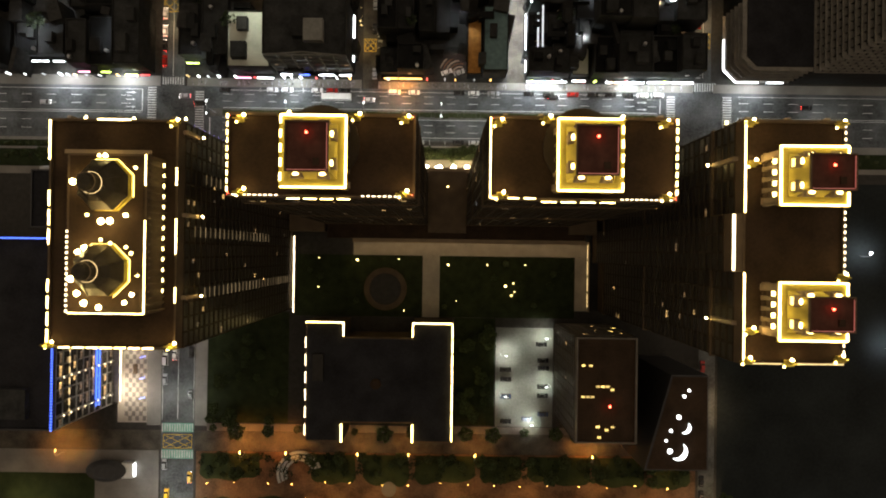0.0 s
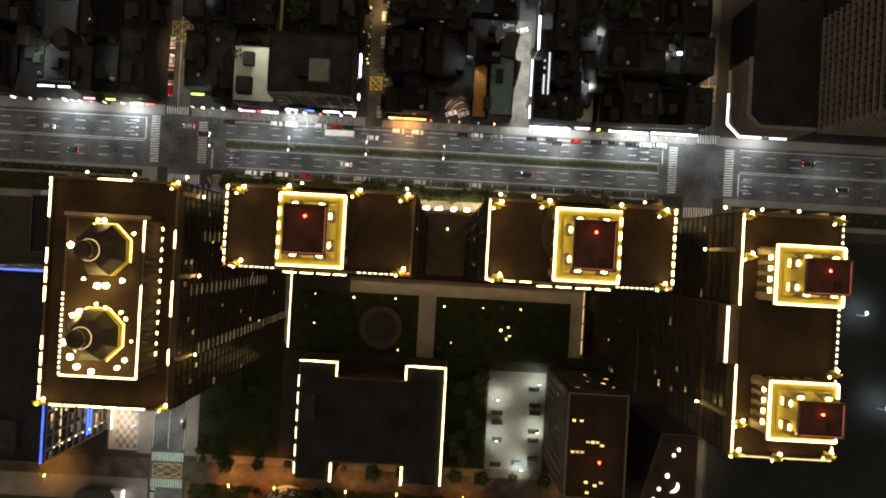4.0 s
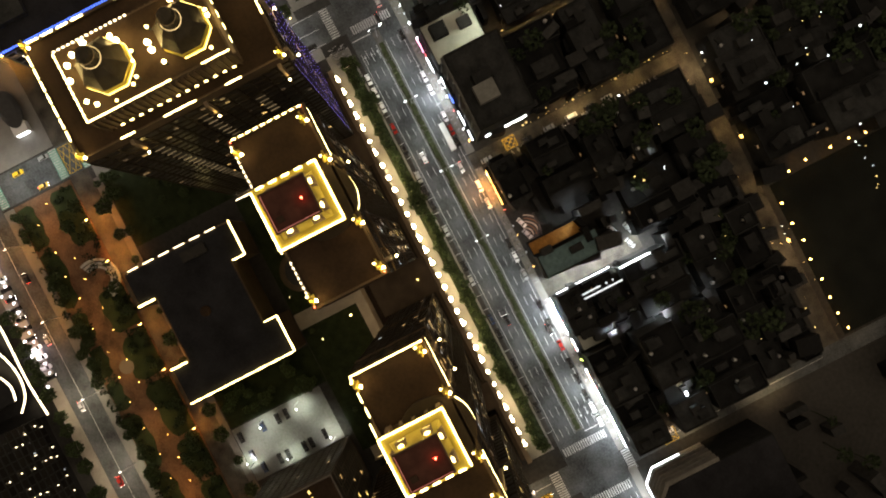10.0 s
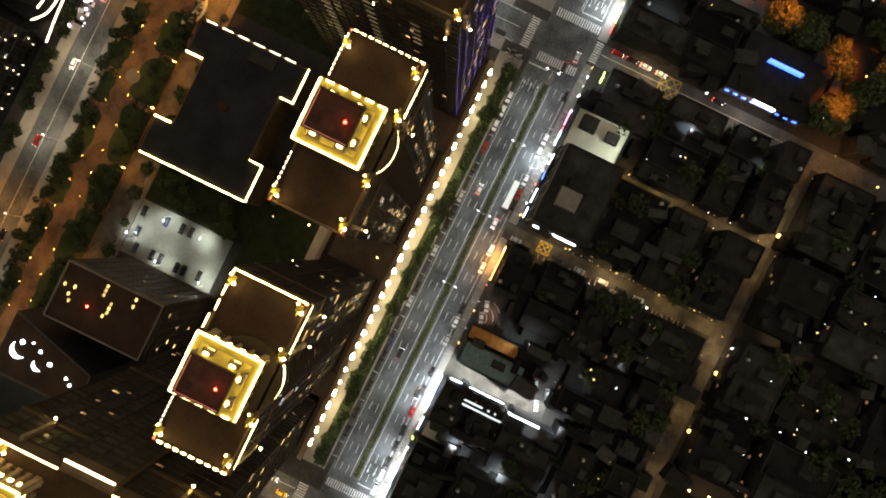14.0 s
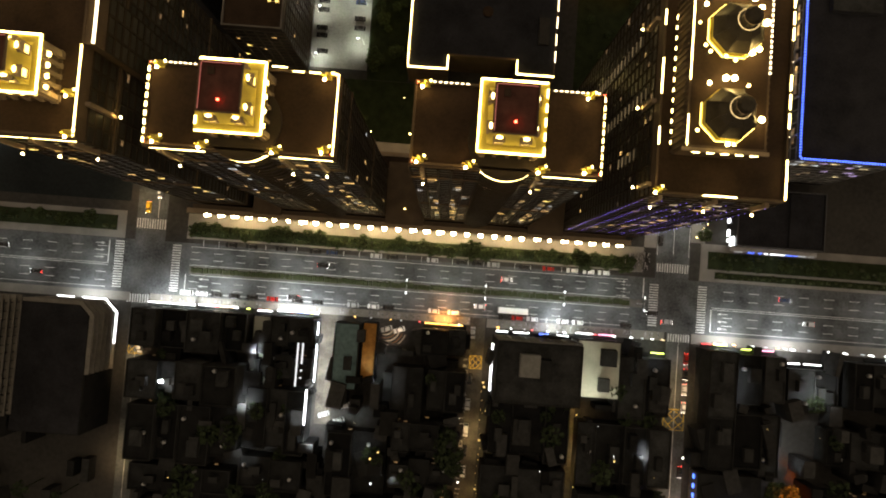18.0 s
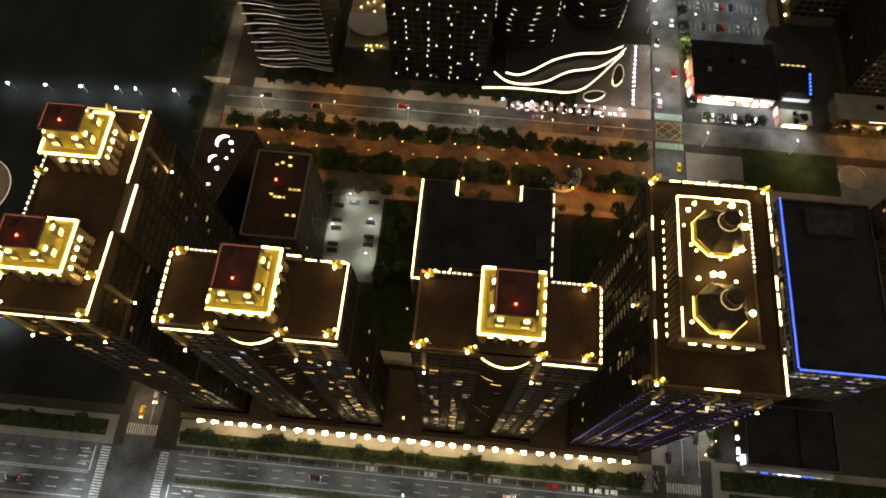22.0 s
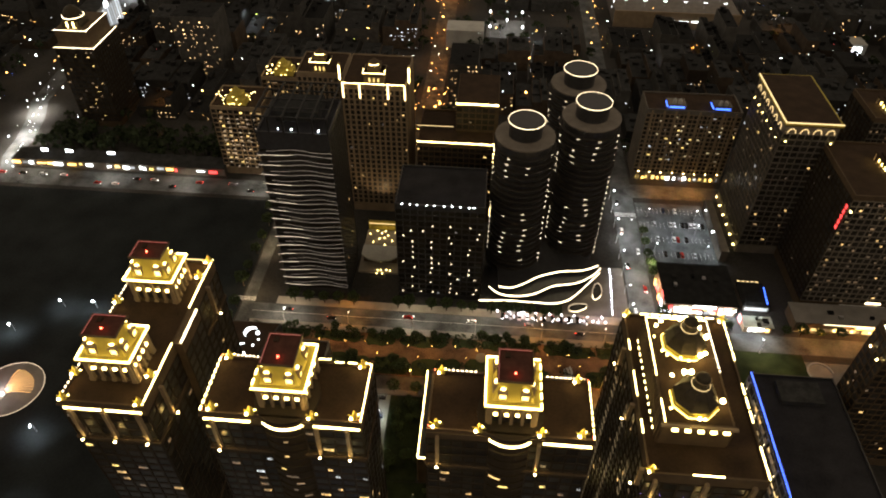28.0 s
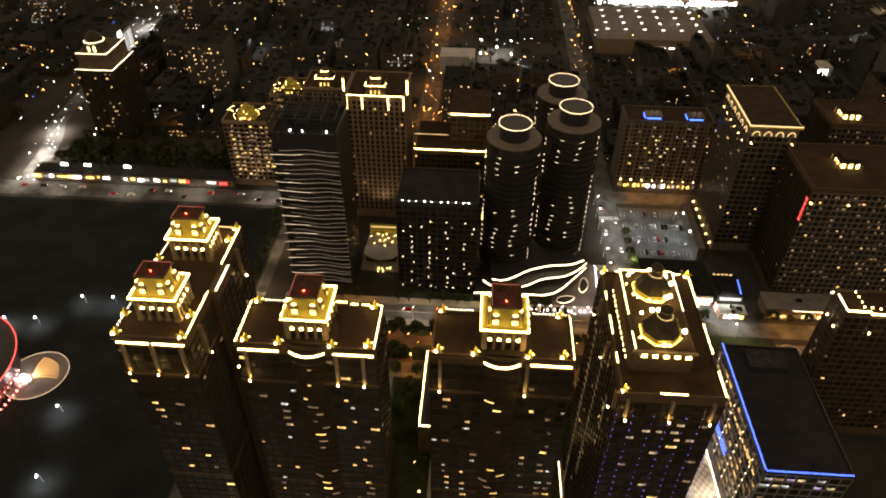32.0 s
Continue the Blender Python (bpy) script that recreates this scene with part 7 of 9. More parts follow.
def lowrise(x0, y0, x1, y1, z, seed, roof=ROOF_GREY, label="grey low-rise shop house with a cluttered flat roof", front=None, whole=False):
    """A lot filled with narrow shop houses of uneven height and depth."""
    if whole or x1 - x0 < 11:
        return house(x0, y0, x1, y1, z, seed, roof, label, front)
    rr = random.Random(seed * 13 + 1)
    rows = [(y0, y1)] if y1 - y0 < 25 or y0 > 165 else [(y0, y0 + (y1 - y0) * 0.47), (y0 + (y1 - y0) * 0.53, y1)]
    for r, (a, b) in enumerate(rows):
        n = max(2, round((x1 - x0) / (9.0 if y0 < 115 else 13.0)))
        cut = [x0] + sorted(x0 + (x1 - x0) * (i + rr.uniform(-0.22, 0.22)) / n for i in range(1, n)) + [x1]
        for i, (u, v) in enumerate(zip(cut, cut[1:])):
            signs = [(max(0.03, (x0 + (x1 - x0) * p - u) / (v - u)), min(0.97, (x0 + (x1 - x0) * q - u) / (v - u)), m) for p, q, m in (front or ()) if r == 0 and x0 + (x1 - x0) * p < v - 0.5 and x0 + (x1 - x0) * q > u + 0.5]
            house(u + 0.05, a + (0 if r == 0 else rr.uniform(0, 2)), v - 0.05, b - rr.uniform(0, 4), z * rr.uniform(0.65, 1.3), seed * 31 + i + 7 * r, rr.choice((roof, ROOF_GREY, ROOF_GREY)), label, signs)


SHOP_BLOCKS = {}
W, A, R, G_, P_, B_ = SHOP, SHOP_WARM, SHOP_RED, SHOP_GREEN, SHOP_PINK, SHOP_BLUE
lowrise(-147, 72, -128, 92, 9, 1, front=((0.1, 0.35, P_), (0.45, 0.75, G_)))
lowrise(-127, 71, -116.5, 96, 14, 2, front=((0.05, 0.5, G_), (0.6, 0.95, R)))
lowrise(-170, 76, -149, 95, 7, 3, front=((0.3, 0.6, W), (0.7, 0.9, W)))
lowrise(-200, 72, -173, 90, 8, 4, front=((0.2, 0.4, W),))
lowrise(-146, 94, -118, 118, 10, 5)
lowrise(-103.5, 76, -84, 100, 9, 7, front=((0.05, 0.3, G_),))
lowrise(-83.4, 70.5, -67, 92, 13, 8, ROOF_PALE, "shop house with a pale green sheet roof", whole=True, front=((0.02, 0.4, P_), (0.55, 0.95, W)))
SHOP_BLOCKS["tall"] = lowrise(-66.4, 72, -36, 94, 26, 9, label="tall dark shop block with a steel-framed front", whole=True, front=((0.05, 0.2, W), (0.3, 0.42, B_), (0.55, 0.75, W), (0.82, 0.97, W)))
STEEL_DULL = mat("dull painted steel", (0.11, 0.11, 0.105), 0.6, 0.2, var=0.3)
tall = SHOP_BLOCKS["tall"]
facade(tall, -66.4, 72, -36, 72, 5, 25.5, 5.0, 5.0, STEEL_DULL, 0.0, (), 301, pier=0.5, band=0.6, proud=0.8)
part("gable_frame", Geo().prism([(-65, 71.2), (-37.4, 71.2), (-37.4, 71.6), (-65, 71.6)], 26.9, 27.5).rod((-65, 71.3, 27.2), (-51, 71.3, 31.0), 0.3).rod((-37.4, 71.3, 27.2), (-51, 71.3, 31.0), 0.3), STEEL_DULL, tall, "steel gable over the front")
part("roof_hut", Geo().box(-51, 76, 26.1, -44, 84, 29.6), DECK, tall, "pale concrete roof hut")
lowrise(-66, 96, -36, 118, 14, 10)
lowrise(-104, 102, -70, 126, 11, 11)
lowrise(-104, 128, -71, 156, 15, 12)
lowrise(-65.5, 120, -34, 156, 12, 13)
lowrise(-25.5, 71, -8, 84, 9, 14, front=((0.1, 0.95, A), (0.3, 0.7, R)))
lowrise(-26, 86, -12, 104, 12, 15)
lowrise(-10, 86, 2, 110, 8, 16)
# Amber light on this roof is painted as its orange colour.
lowrise(9.0, 70.5, 14.5, 92, 7, 17, mat("sheet roof, amber light in colour", (0.40, 0.19, 0.05), 0.8), "narrow house, amber light put into its sheet roof colour")
lowrise(15.2, 71, 24.6, 96, 11, 18, mat("teal sheet roof", (0.10, 0.16, 0.17), 0.6), "shop house with a blue-grey roof")
lowrise(32.4, 70.5, 49, 96, 11, 19, label="dark shop house with a white-lit ridge", front=((0.02, 0.98, W), (0.1, 0.5, SHOP_BLUE)))
lowrise(50.2, 71, 57, 100, 6, 20, ROOF_PALE, "narrow house with a pale roof", ((0.1, 0.9, W),))
lowrise(58, 70.5, 80, 104, 16, 21, front=((0.3, 0.98, W), (0.35, 0.6, A)))
lowrise(80.4, 70.8, 99.6, 104, 16, 22, front=((0.02, 0.98, W),))
lowrise(33, 98, 56, 122, 12, 23)
lowrise(58, 106, 98, 128, 14, 24)
lowrise(60, 130, 99, 156, 10, 25)
lowrise(-24, 106, 0, 132, 12, 26)
lowrise(2, 112, 24, 136, 9, 27)
lowrise(-25, 134, -2, 156, 10, 28)
lowrise(2, 138, 30, 156, 8, 29)
lowrise(33, 124, 57, 156, 11, 30)
k = 31
for x0, x1 in ((-103, -70), (-68, -36), (-33, -6), (-3, 26)):
    for y0, y1 in ((167, 190), (192, 222), (224, 256)):
        r0 = random.Random(k)
        lowrise(x0 + r0.uniform(0, 3), y0, x1 - r0.uniform(0, 3), y1 - r0.uniform(0, 4), r0.uniform(7, 14), k)
        k += 1
for x0, x1 in ((-160, -117), (-205, -163), (-250, -208)):
    for y0, y1 in ((98, 118), (122, 150), (154, 184), (188, 220)):
        r0 = random.Random(k)
        if (x0, y0) not in ((-160, 98), (-160, 122), (-160, 154)):
            lowrise(x0 + r0.uniform(0, 5), y0, x1 - r0.uniform(0, 4), y1 - r0.uniform(1, 5), r0.uniform(7, 16), k)
        k += 1

# pale ridge lights of the bright alley
al = thing("alley_canopy", "white-lit canopy along the alley", "canopy", 33, 82, 0)
part("canopy_roof", Geo().box(31.9, 72, 5.0, 32.35, 95, 5.3), STEEL, al)
strips(al, [(32.0, 72, 5.4), (32.0, 95, 5.4)], SHOP, 0.3, 0.3)
for x, y0, y1, m in ((35.6, 73, 93, WIN_WHITE), (37.4, 74, 96, WIN_WHITE), (32.9, 97, 110, SHOP)):
    part("ridge_light", Geo().box(x, y0, 12.4, x + 0.6, y1, 12.9), m, al, "glowing white roof light")
    part("ridge_post", Geo().box(x + 0.2, y0, 0.1, x + 0.4, y0 + 0.3, 12.4), STEEL, al)
for x0, y0, x1, y1, z, m in ((34.0, 112, 41.5, 121, 3.6, "low white-lit stall roof"),):
    cv = thing("alley_roof", "pale sheet canopy lit from below by white tubes", "canopy", (x0 + x1) / 2, (y0 + y1) / 2, 0)
    for px, py in ((x0 + 0.3, y0 + 0.3), (x1 - 0.3, y0 + 0.3), (x0 + 0.3, y1 - 0.3), (x1 - 0.3, y1 - 0.3)):
        part("post", Geo().box(px - 0.08, py - 0.08, 0, px + 0.08, py + 0.08, z), STEEL, cv)
    part("roof_sheet", Geo().frustum((x0, y0, x1, y1), z, (x0 + 0.4, y0 + 0.4, x1 - 0.4, y1 - 0.4), z + 0.5), ROOF_PALE, cv, m)
    part("tube_light", Geo().box(x0 + 0.4, y0 - 0.3, z - 0.3, x1 - 0.4, y0 - 0.1, z - 0.1), SHOP, cv, "white tube light")
    part("tube_light", Geo().box(x0 + 0.6, y1 + 0.1, z - 0.3, x1 - 0.6, y1 + 0.3, z - 0.1), SHOP, cv, "white tube light")
# The block's white-lit lane edge, put in as a glowing strip.
sw = thing("lit_edge_strip", "long white strip, glow put in for the tall block's lit lane edge", "sign", -35.6, 85, 6)
part("light_box", Geo().box(-35.95, 75, 6, -35.4, 93, 7.2), SHOP, sw)
sc = thing("striped_forecourt", "small yard paved in pale curved stripes", "paving", 3, 77, 0.04)
for q in range(6):
    part("stripe", Geo().bar([(6.5 + (2.0 + q * 1.3) * math.cos(a), 72 + (2.0 + q * 1.3) * math.sin(a), 0.04) for a in [1.3 + 1.5 * i / 12 for i in range(13)]], 0.55, 0.06), PAVING_LIGHT if q % 2 else BRICKPAVE, sc)

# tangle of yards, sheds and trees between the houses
# Clutter colour is darkened the same way, standing for missing light.
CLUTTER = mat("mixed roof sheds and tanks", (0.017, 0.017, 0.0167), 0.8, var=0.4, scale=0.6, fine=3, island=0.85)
rr = random.Random(404)
yard, woods = Geo(), Geo()
for i in range(900):
    x, y = rr.uniform(-103, 98), rr.uniform(72, 255)
    if i % 5 == 0:
        x = rr.uniform(-250, -117)
    elif i % 6 == 0:
        # Sheds added to the north-east only to darken the plain ground.
        x, y = rr.uniform(112, 250), rr.uniform(116, 250)
    if -72 < x < -64 and y < 160 or -34 < x < -26 and y < 160 or 156 < y < 167 or 24 < x < 33 and y < 113 or 33 < x < 108 and y > 166 or -117 < x < -103:
        continue
    z = rr.uniform(4, 13)
    w, d, a = rr.uniform(0.8, 3.5), rr.uniform(0.8, 5.0), rr.choice((0, 0, 0, 0.3, -0.2))
    c, n = math.cos(a), math.sin(a)
    yard.prism([(x + u * c - v * n, y + u * n + v * c) for u, v in ((-w, -d), (w, -d), (w, d), (-w, d))], 0, z + rr.uniform(0.5, 2.4))
for i in range(230):
    x, y = rr.uniform(-102, 97), rr.uniform(88, 250)
    if i % 4 == 0:
        x = rr.uniform(-250, -150)
    elif i % 7 == 0:
        # Trees added here likewise, their dark leaves covering too bright ground.
        x, y = rr.uniform(112, 250), rr.uniform(116, 250)
    if -73 < x < -63 and y < 160 or -35 < x < -25 and y < 160 or 154 < y < 169 or 22 < x < 35 and y < 113 or -118 < x < -102 or 32 < x < 108 and y > 164:
        continue
    r, h = rr.uniform(2.0, 5.2), rr.uniform(9, 15)
    for q in range(70):
        a, b, k = rr.uniform(0, 6.28), rr.uniform(-0.3, 1.0), rr.uniform(0.3, 1.0) ** 0.5
        w = r * k * math.sqrt(1 - b * b)
        p = Vector((x + w * math.cos(a), y + w * math.sin(a), h + r * 0.6 * b * k))
        u = Vector((rr.uniform(-1, 1), rr.uniform(-1, 1), rr.uniform(-0.4, 0.4))).normalized() * r * 0.24
        v = Vector((rr.uniform(-1, 1), rr.uniform(-1, 1), rr.uniform(0, 0.8))).normalized() * r * 0.24
        woods.add([tuple(p + u), tuple(p + v), tuple(p - u), tuple(p - v)], [(0, 1, 2), (0, 2, 3)])
    woods.rod((x, y, 0), (x, y, h), 0.2)
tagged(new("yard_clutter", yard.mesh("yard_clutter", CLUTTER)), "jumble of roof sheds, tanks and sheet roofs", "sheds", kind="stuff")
tagged(new("backyard_trees", woods.mesh("backyard_trees", LEAF_UNLIT)), "dark tangle of unlit backyard trees", "trees", kind="stuff")

# tall apartment block across the avenue, striped balconies
RAIL_PALE = mat("pale tiled balcony edge", (0.15, 0.14, 0.125), 0.7, var=0.3, scale=0.3, fine=2)
ap = thing("striped_apartment_block", "dark stepped apartment tower with pale balcony stripes", "apartment tower", 140, 90, 0)
part("podium_wall", Geo().prism([(112.4, 74.8), (116.2, 71.0), (137.9, 71.0), (137.9, 118), (112.4, 118)], 0, 21), HOUSE, ap)
part("podium_roof", Geo().prism([(112.8, 75.0), (116.4, 71.4), (137.9, 71.4), (137.9, 117.6), (112.8, 117.6)], 21, 21.3), ROOF_BLACK, ap)
part("tower_wall", Geo().box(138.9, 70.4, 0, 196, 120, 74), HOUSE, ap)
part("tower_roof", Geo().box(139.4, 70.8, 74, 195.6, 119.6, 74.4), ROOF_BLACK, ap)
for kf in range(6):
    z = 3.2 + kf * 3.5
    part("balcony", Geo().prism([(110.8, 74.2), (115.4, 69.6), (137.3, 69.6), (137.3, 71.0), (116.2, 71.0), (112.4, 74.8), (112.4, 96), (110.8, 96)], z, z + 0.6), RAIL_PALE, ap)
for kf in range(15):
    z = 21.4 + kf * 3.5
    part("balcony", Geo().prism([(137.4, 68.9), (196, 68.9), (196, 70.4), (138.9, 70.4), (138.9, 112), (137.4, 112)], z, z + 0.55), RAIL_PALE, ap)
fins = Geo()
for i in range(14):
    fins.box(137.9, 71.5 + i * 3.0, 21.4, 138.9, 71.7 + i * 3.0, 73)
for i in range(19):
    fins.box(140 + i * 3.0, 69.3, 21.4, 140.2 + i * 3.0, 70.4, 73)
part("balcony_dividers", fins, HOUSE, ap, kind="stuff")
strips(ap, [(110.4, 86, 5), (110.4, 74.0, 5), (115.2, 69.2, 5), (124, 69.2, 5)], SHOP, 0.4, 0.6, name="base_light")
strips(ap, [(127.5, 69.2, 5), (134, 69.2, 5)], SHOP, 0.4, 0.6, name="base_light")

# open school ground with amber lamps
# Turf is coloured near black to stand for ground without light.
sg = structure("school_ground", Geo().box(33, 168, -0.2, 100, 260, 0.06), mat("turf with night dark in colour", (0.009, 0.010, 0.008), 0.95, var=0.5, scale=0.08, fine=2), "unlit sports ground, the dark put into its grass colour", "ground")
for x, y in [(31 + 0.05 * i, 169 + 0 * i) for i in range(1)] + [(31, 176), (30, 184), (30, 195), (30, 203), (31, 210), (41, 168), (50, 168), (58, 169), (66, 168), (75, 168.5), (83, 168), (90, 168), (97, 169)]:
    t = thing("amber_lamp", "short amber lamp on a fence post", "street lamp", x, y, 0, "amber lamps round the sports ground")
    part("post", Geo().ring(x, y, [(0.08, 0), (0.06, 3.0)], 6), IRON, t)
    bulb(t, x, y, 3.2, 0.4, SODIUM, "globe")

# ---------------------------------------------------------------- the wide city to the south
KEEP = [(-420, -122, -95, -78), (-98, -310, 104, -60), (-300, -290, -96, -60), (96, -260, 340, 60), (100, -300, 160, -230), (-245, -590, -120, -480), (16, -900, 40, -325), (-115, -760, -95, -420), (292, -335, 350, -205), (318, -700, 356, -330), (290, -700, 320, -585), (245, -320, 280, -278), (-305, -665, -135, -628), (-48, -495, 28, -428), (-340, -470, -318, -448)]
rr = random.Random(77)
# Darker grey and brown tile than the near blocks have.
FAR_WALL = mat("darker grey tile of far blocks", (0.045, 0.044, 0.041), 0.8, var=0.4, scale=0.2, fine=1.5, rand=0.6)
FAR_WALL_WARM = mat("darker brown tile of far blocks", (0.058, 0.044, 0.032), 0.8, var=0.4, scale=0.2, fine=1.5, rand=0.6)
DIST = []
y = -262.0
row = 0
while y > -900:
    dep = rr.uniform(20, 34) * (1 + (-y - 262) / 1400)
    x = -560.0 + rr.uniform(0, 20)
    while x < 640:
        w = rr.uniform(18, 42)
        if not any(x < c and x + w > a and y - dep < d and y > b for a, b, c, d in KEEP):
            DIST.append((x, y - dep, x + w, y))
        x += w + rr.choice((2.0, 3.0, 9.0))
    y -= dep + rr.choice((4.0, 5.0, 11.0))
    row += 1
DIST.sort(key=lambda b: -b[3])
far_wall, far_roof, far_warm, far_white = Geo(), Geo(), Geo(), Geo()
for n, (x0, y0, x1, y1) in enumerate(DIST):
    h = rr.choice((8, 9, 11, 12, 14, 14, 17, 20, 24, 30)) * rr.uniform(0.9, 1.1)
    if rr.random() < 0.06:
        h = rr.uniform(38, 56)
    if y1 < -640:
        h *= 0.8
    wall, roof, warm, white = (far_wall, far_roof, far_warm, far_white) if n >= 165 else (Geo(), Geo(), Geo(), Geo())
    cuts = [x0] + sorted(rr.uniform(x0 + 5, x1 - 5) for q in range(rr.randint(1, 3) if h < 36 else 0)) + [x1]
    tops = [(a, b, h if h > 36 else h * rr.uniform(0.55, 1.25)) for a, b in zip(cuts, cuts[1:])]
    line = [(x0, 0.0)] + [p for a, b, hh in tops for p in ((a, hh), (b, hh))] + [(x1, 0.0)]
    n_line = len(line)
    wall.add([(u, y1, v) for u, v in line] + [(u, y0, v) for u, v in line], [tuple(range(n_line)), tuple(range(2 * n_line - 1, n_line - 1, -1))] + [(q, n_line + q, n_line + (q + 1) % n_line, (q + 1) % n_line) for q in range(n_line)])
    for a, b, hh in tops:
        back = y0
        roof.box(a + 0.4, back + 0.4, hh, b - 0.4, y1 - 0.4, hh + 0.3)
        for q in range(3):
            u, v = a + (b - a) * rr.uniform(0.05, 0.7), back + (y1 - back) * rr.uniform(0.05, 0.7)
            roof.box(u, v, hh + 0.3, min(b, u + rr.uniform(1.5, 5)), v + rr.uniform(1.5, 5), hh + rr.uniform(1.2, 3.6))
    label = rr.choice(("grey flat-roofed city block with scattered lit windows", "dim brown city block with few lit windows", "concrete city house row under a dark roof"))
    lively = rr.choice((0.05, 0.09, 0.14, 0.3, 0.42)) if h < 36 else 0.3
    for kf in range(max(1, int(h / 3.3))):
        for i in range(int((x1 - x0) / 3)):
            xx = x0 + 1 + 3 * i + rr.uniform(-0.6, 0.6)
            high = max([hh for a, b, hh in tops if a <= xx <= b] or [0])
            if rr.random() < lively and 3.3 * kf + 3.0 < high:
                (warm if rr.random() < 0.7 else white).box(xx, y1, 1.3 + 3.3 * kf, xx + rr.uniform(0.4, 1.1), y1 + 0.08, rr.uniform(1.8, 2.4) + 3.3 * kf)
    skin = rr.choice((FAR_WALL, FAR_WALL, FAR_WALL_WARM))
    if n < 165:
        t = thing("city_block", label, "building", (x0 + x1) / 2, (y0 + y1) / 2, 0, "far city blocks")
        part("wall", wall, skin, t)
        part("roof", roof, ROOF_GREY, t)
        if warm.v:
            part("window_glow", warm.add(white.v, white.f), FAR_WHITE if n % 4 == 0 else FAR_WARM, t, kind="stuff")
fc = thing("distant_city", "grey mass of far city blocks with lit windows", "city", 0, -700, 0, kind="stuff")
part("far_walls", far_wall, FAR_WALL, fc, kind="stuff"), part("far_roofs", far_roof, ROOF_GREY, fc, kind="stuff")
part("far_windows", far_warm, FAR_WARM, fc, kind="stuff"), part("far_windows", far_white, FAR_WHITE, fc, kind="stuff")

# far street lamps and shop lights, too many to count
def far_lights(name, label, material, spots, r):
    g = Geo()
    rs = random.Random(len(spots))
    base = r
    for x, y, z in spots:
        r = base * rs.choice((0.35, 0.4, 0.5, 0.55, 0.7, 1.0, 1.4))
        g.ring(x, y, [(r * 0.5, z - r), (r, z - r * 0.4), (r, z + r * 0.4), (r * 0.5, z + r)], 6)
    ob = new(name, g.mesh(name, material))
    tagged(ob, label, "street light", kind="stuff")


rr = random.Random(5)
amber, white, dense, tiny = [], [], [], [[], [], [], [], []]
for i in range(1050):
    x, y = rr.uniform(-560, 640), -rr.uniform(255, 980)
    (amber if rr.random() < 0.55 else white).append((x, y, rr.uniform(5, 22)))
for i in range(40):
    amber.append((28 + rr.uniform(-9, 9), -335 - i * 9, 7)), amber.append((-105 + rr.uniform(-6, 6) - i * 0.4, -430 - i * 8, 7)), None
BEND = [(300, -222), (309, -243), (312, -264), (318, -290), (327, -312), (331, -360), (332, -405), (341, -462), (341, -496), (332, -531), (320, -590), (300, -700)]
for (ax, ay), (bx, by) in zip(BEND, BEND[1:]):
    k = math.hypot(bx - ax, by - ay)
    for i in range(int(k / (3.2 if ay > -330 else 5.0))):
        u = rr.random()
        side = rr.choice((-6.4, -2.2, -2.2, 2.2, 6.4))
        dense.append((ax + (bx - ax) * u - side * (by - ay) / k, ay + (by - ay) * u + side * (bx - ax) / k, 0.8 if abs(side) < 3 else rr.uniform(2, 6)))
for i in range(900):
    x, y = rr.uniform(-560, 640), -rr.uniform(300, 980)
    tiny[rr.choice((0, 0, 1, 1, 1, 2, 3, 4)) if i % 3 == 0 else i % 2].append((x, y, rr.uniform(4, 24)))
for i in range(60):
    amber.append((28 + rr.uniform(-14, 14), -262 - rr.uniform(0, 90), rr.uniform(3, 10))), amber.append((rr.uniform(66, 170), -rr.uniform(262, 330), rr.uniform(3, 16)))
for i in range(280):
    white.append((rr.uniform(230, 540), -rr.uniform(330, 700), rr.uniform(3, 14)))
for i in range(40):
    white.append((380 + rr.uniform(-90, 120), -420 - rr.uniform(0, 260), rr.uniform(4, 16)))
for i in range(46):
    white.append((-160 - rr.uniform(0, 190), -640 - rr.uniform(0, 60), rr.uniform(5, 14)))
near = [[], []]
for i in range(120):
    x, y = rr.uniform(-250, 98), rr.uniform(96, 255)
    if not (33 < x and y > 166):
        near[i % 2].append((x, y, rr.uniform(13, 17) if i % 3 else 4.5))
for i in range(26):
    near[0].append((-33.4 + rr.uniform(-0.6, 0.6), 90 + i * 2.6 + rr.uniform(-1, 1), rr.uniform(2, 4)))
    near[0].append((rr.uniform(-100, 98), rr.choice((157.2, 165.6)), rr.uniform(2, 4)))
    near[i % 2].append((rr.choice((-70.6, -65.9)), 96 + i * 2.3, rr.uniform(2, 4)))
for i in range(40):
    near[i % 2].append((rr.uniform(-30, 60), rr.choice((rr.uniform(196, 212), rr.uniform(110, 140))), rr.uniform(5, 16)))
far_lights("house_lights", "scattered small warm lamps on the houses", WIN_GOLD, near[0], 0.3)
far_lights("house_lights", "scattered small white lamps on the houses", SHOP, near[1], 0.26)
far_lights("far_amber_lights", "scattered amber street lights of the far city", FAR_LAMP_AMBER, amber, 0.36)
far_lights("far_white_lights", "scattered white street lights of the far city", FAR_LAMP_WHITE, white, 0.34)
far_lights("far_traffic_lights", "dense white head lamps on the far bend", FAR_LAMP_WHITE, dense, 0.36)
for m, word, spots in zip((FAR_LAMP_AMBER, FAR_LAMP_WHITE, SHOP_RED, SHOP_BLUE, SHOP_GREEN), ("amber", "white", "red", "blue", "green"), tiny):
    far_lights("far_small_lights", "tiny %s lights strewn over the far city" % word, m, spots, 0.26)
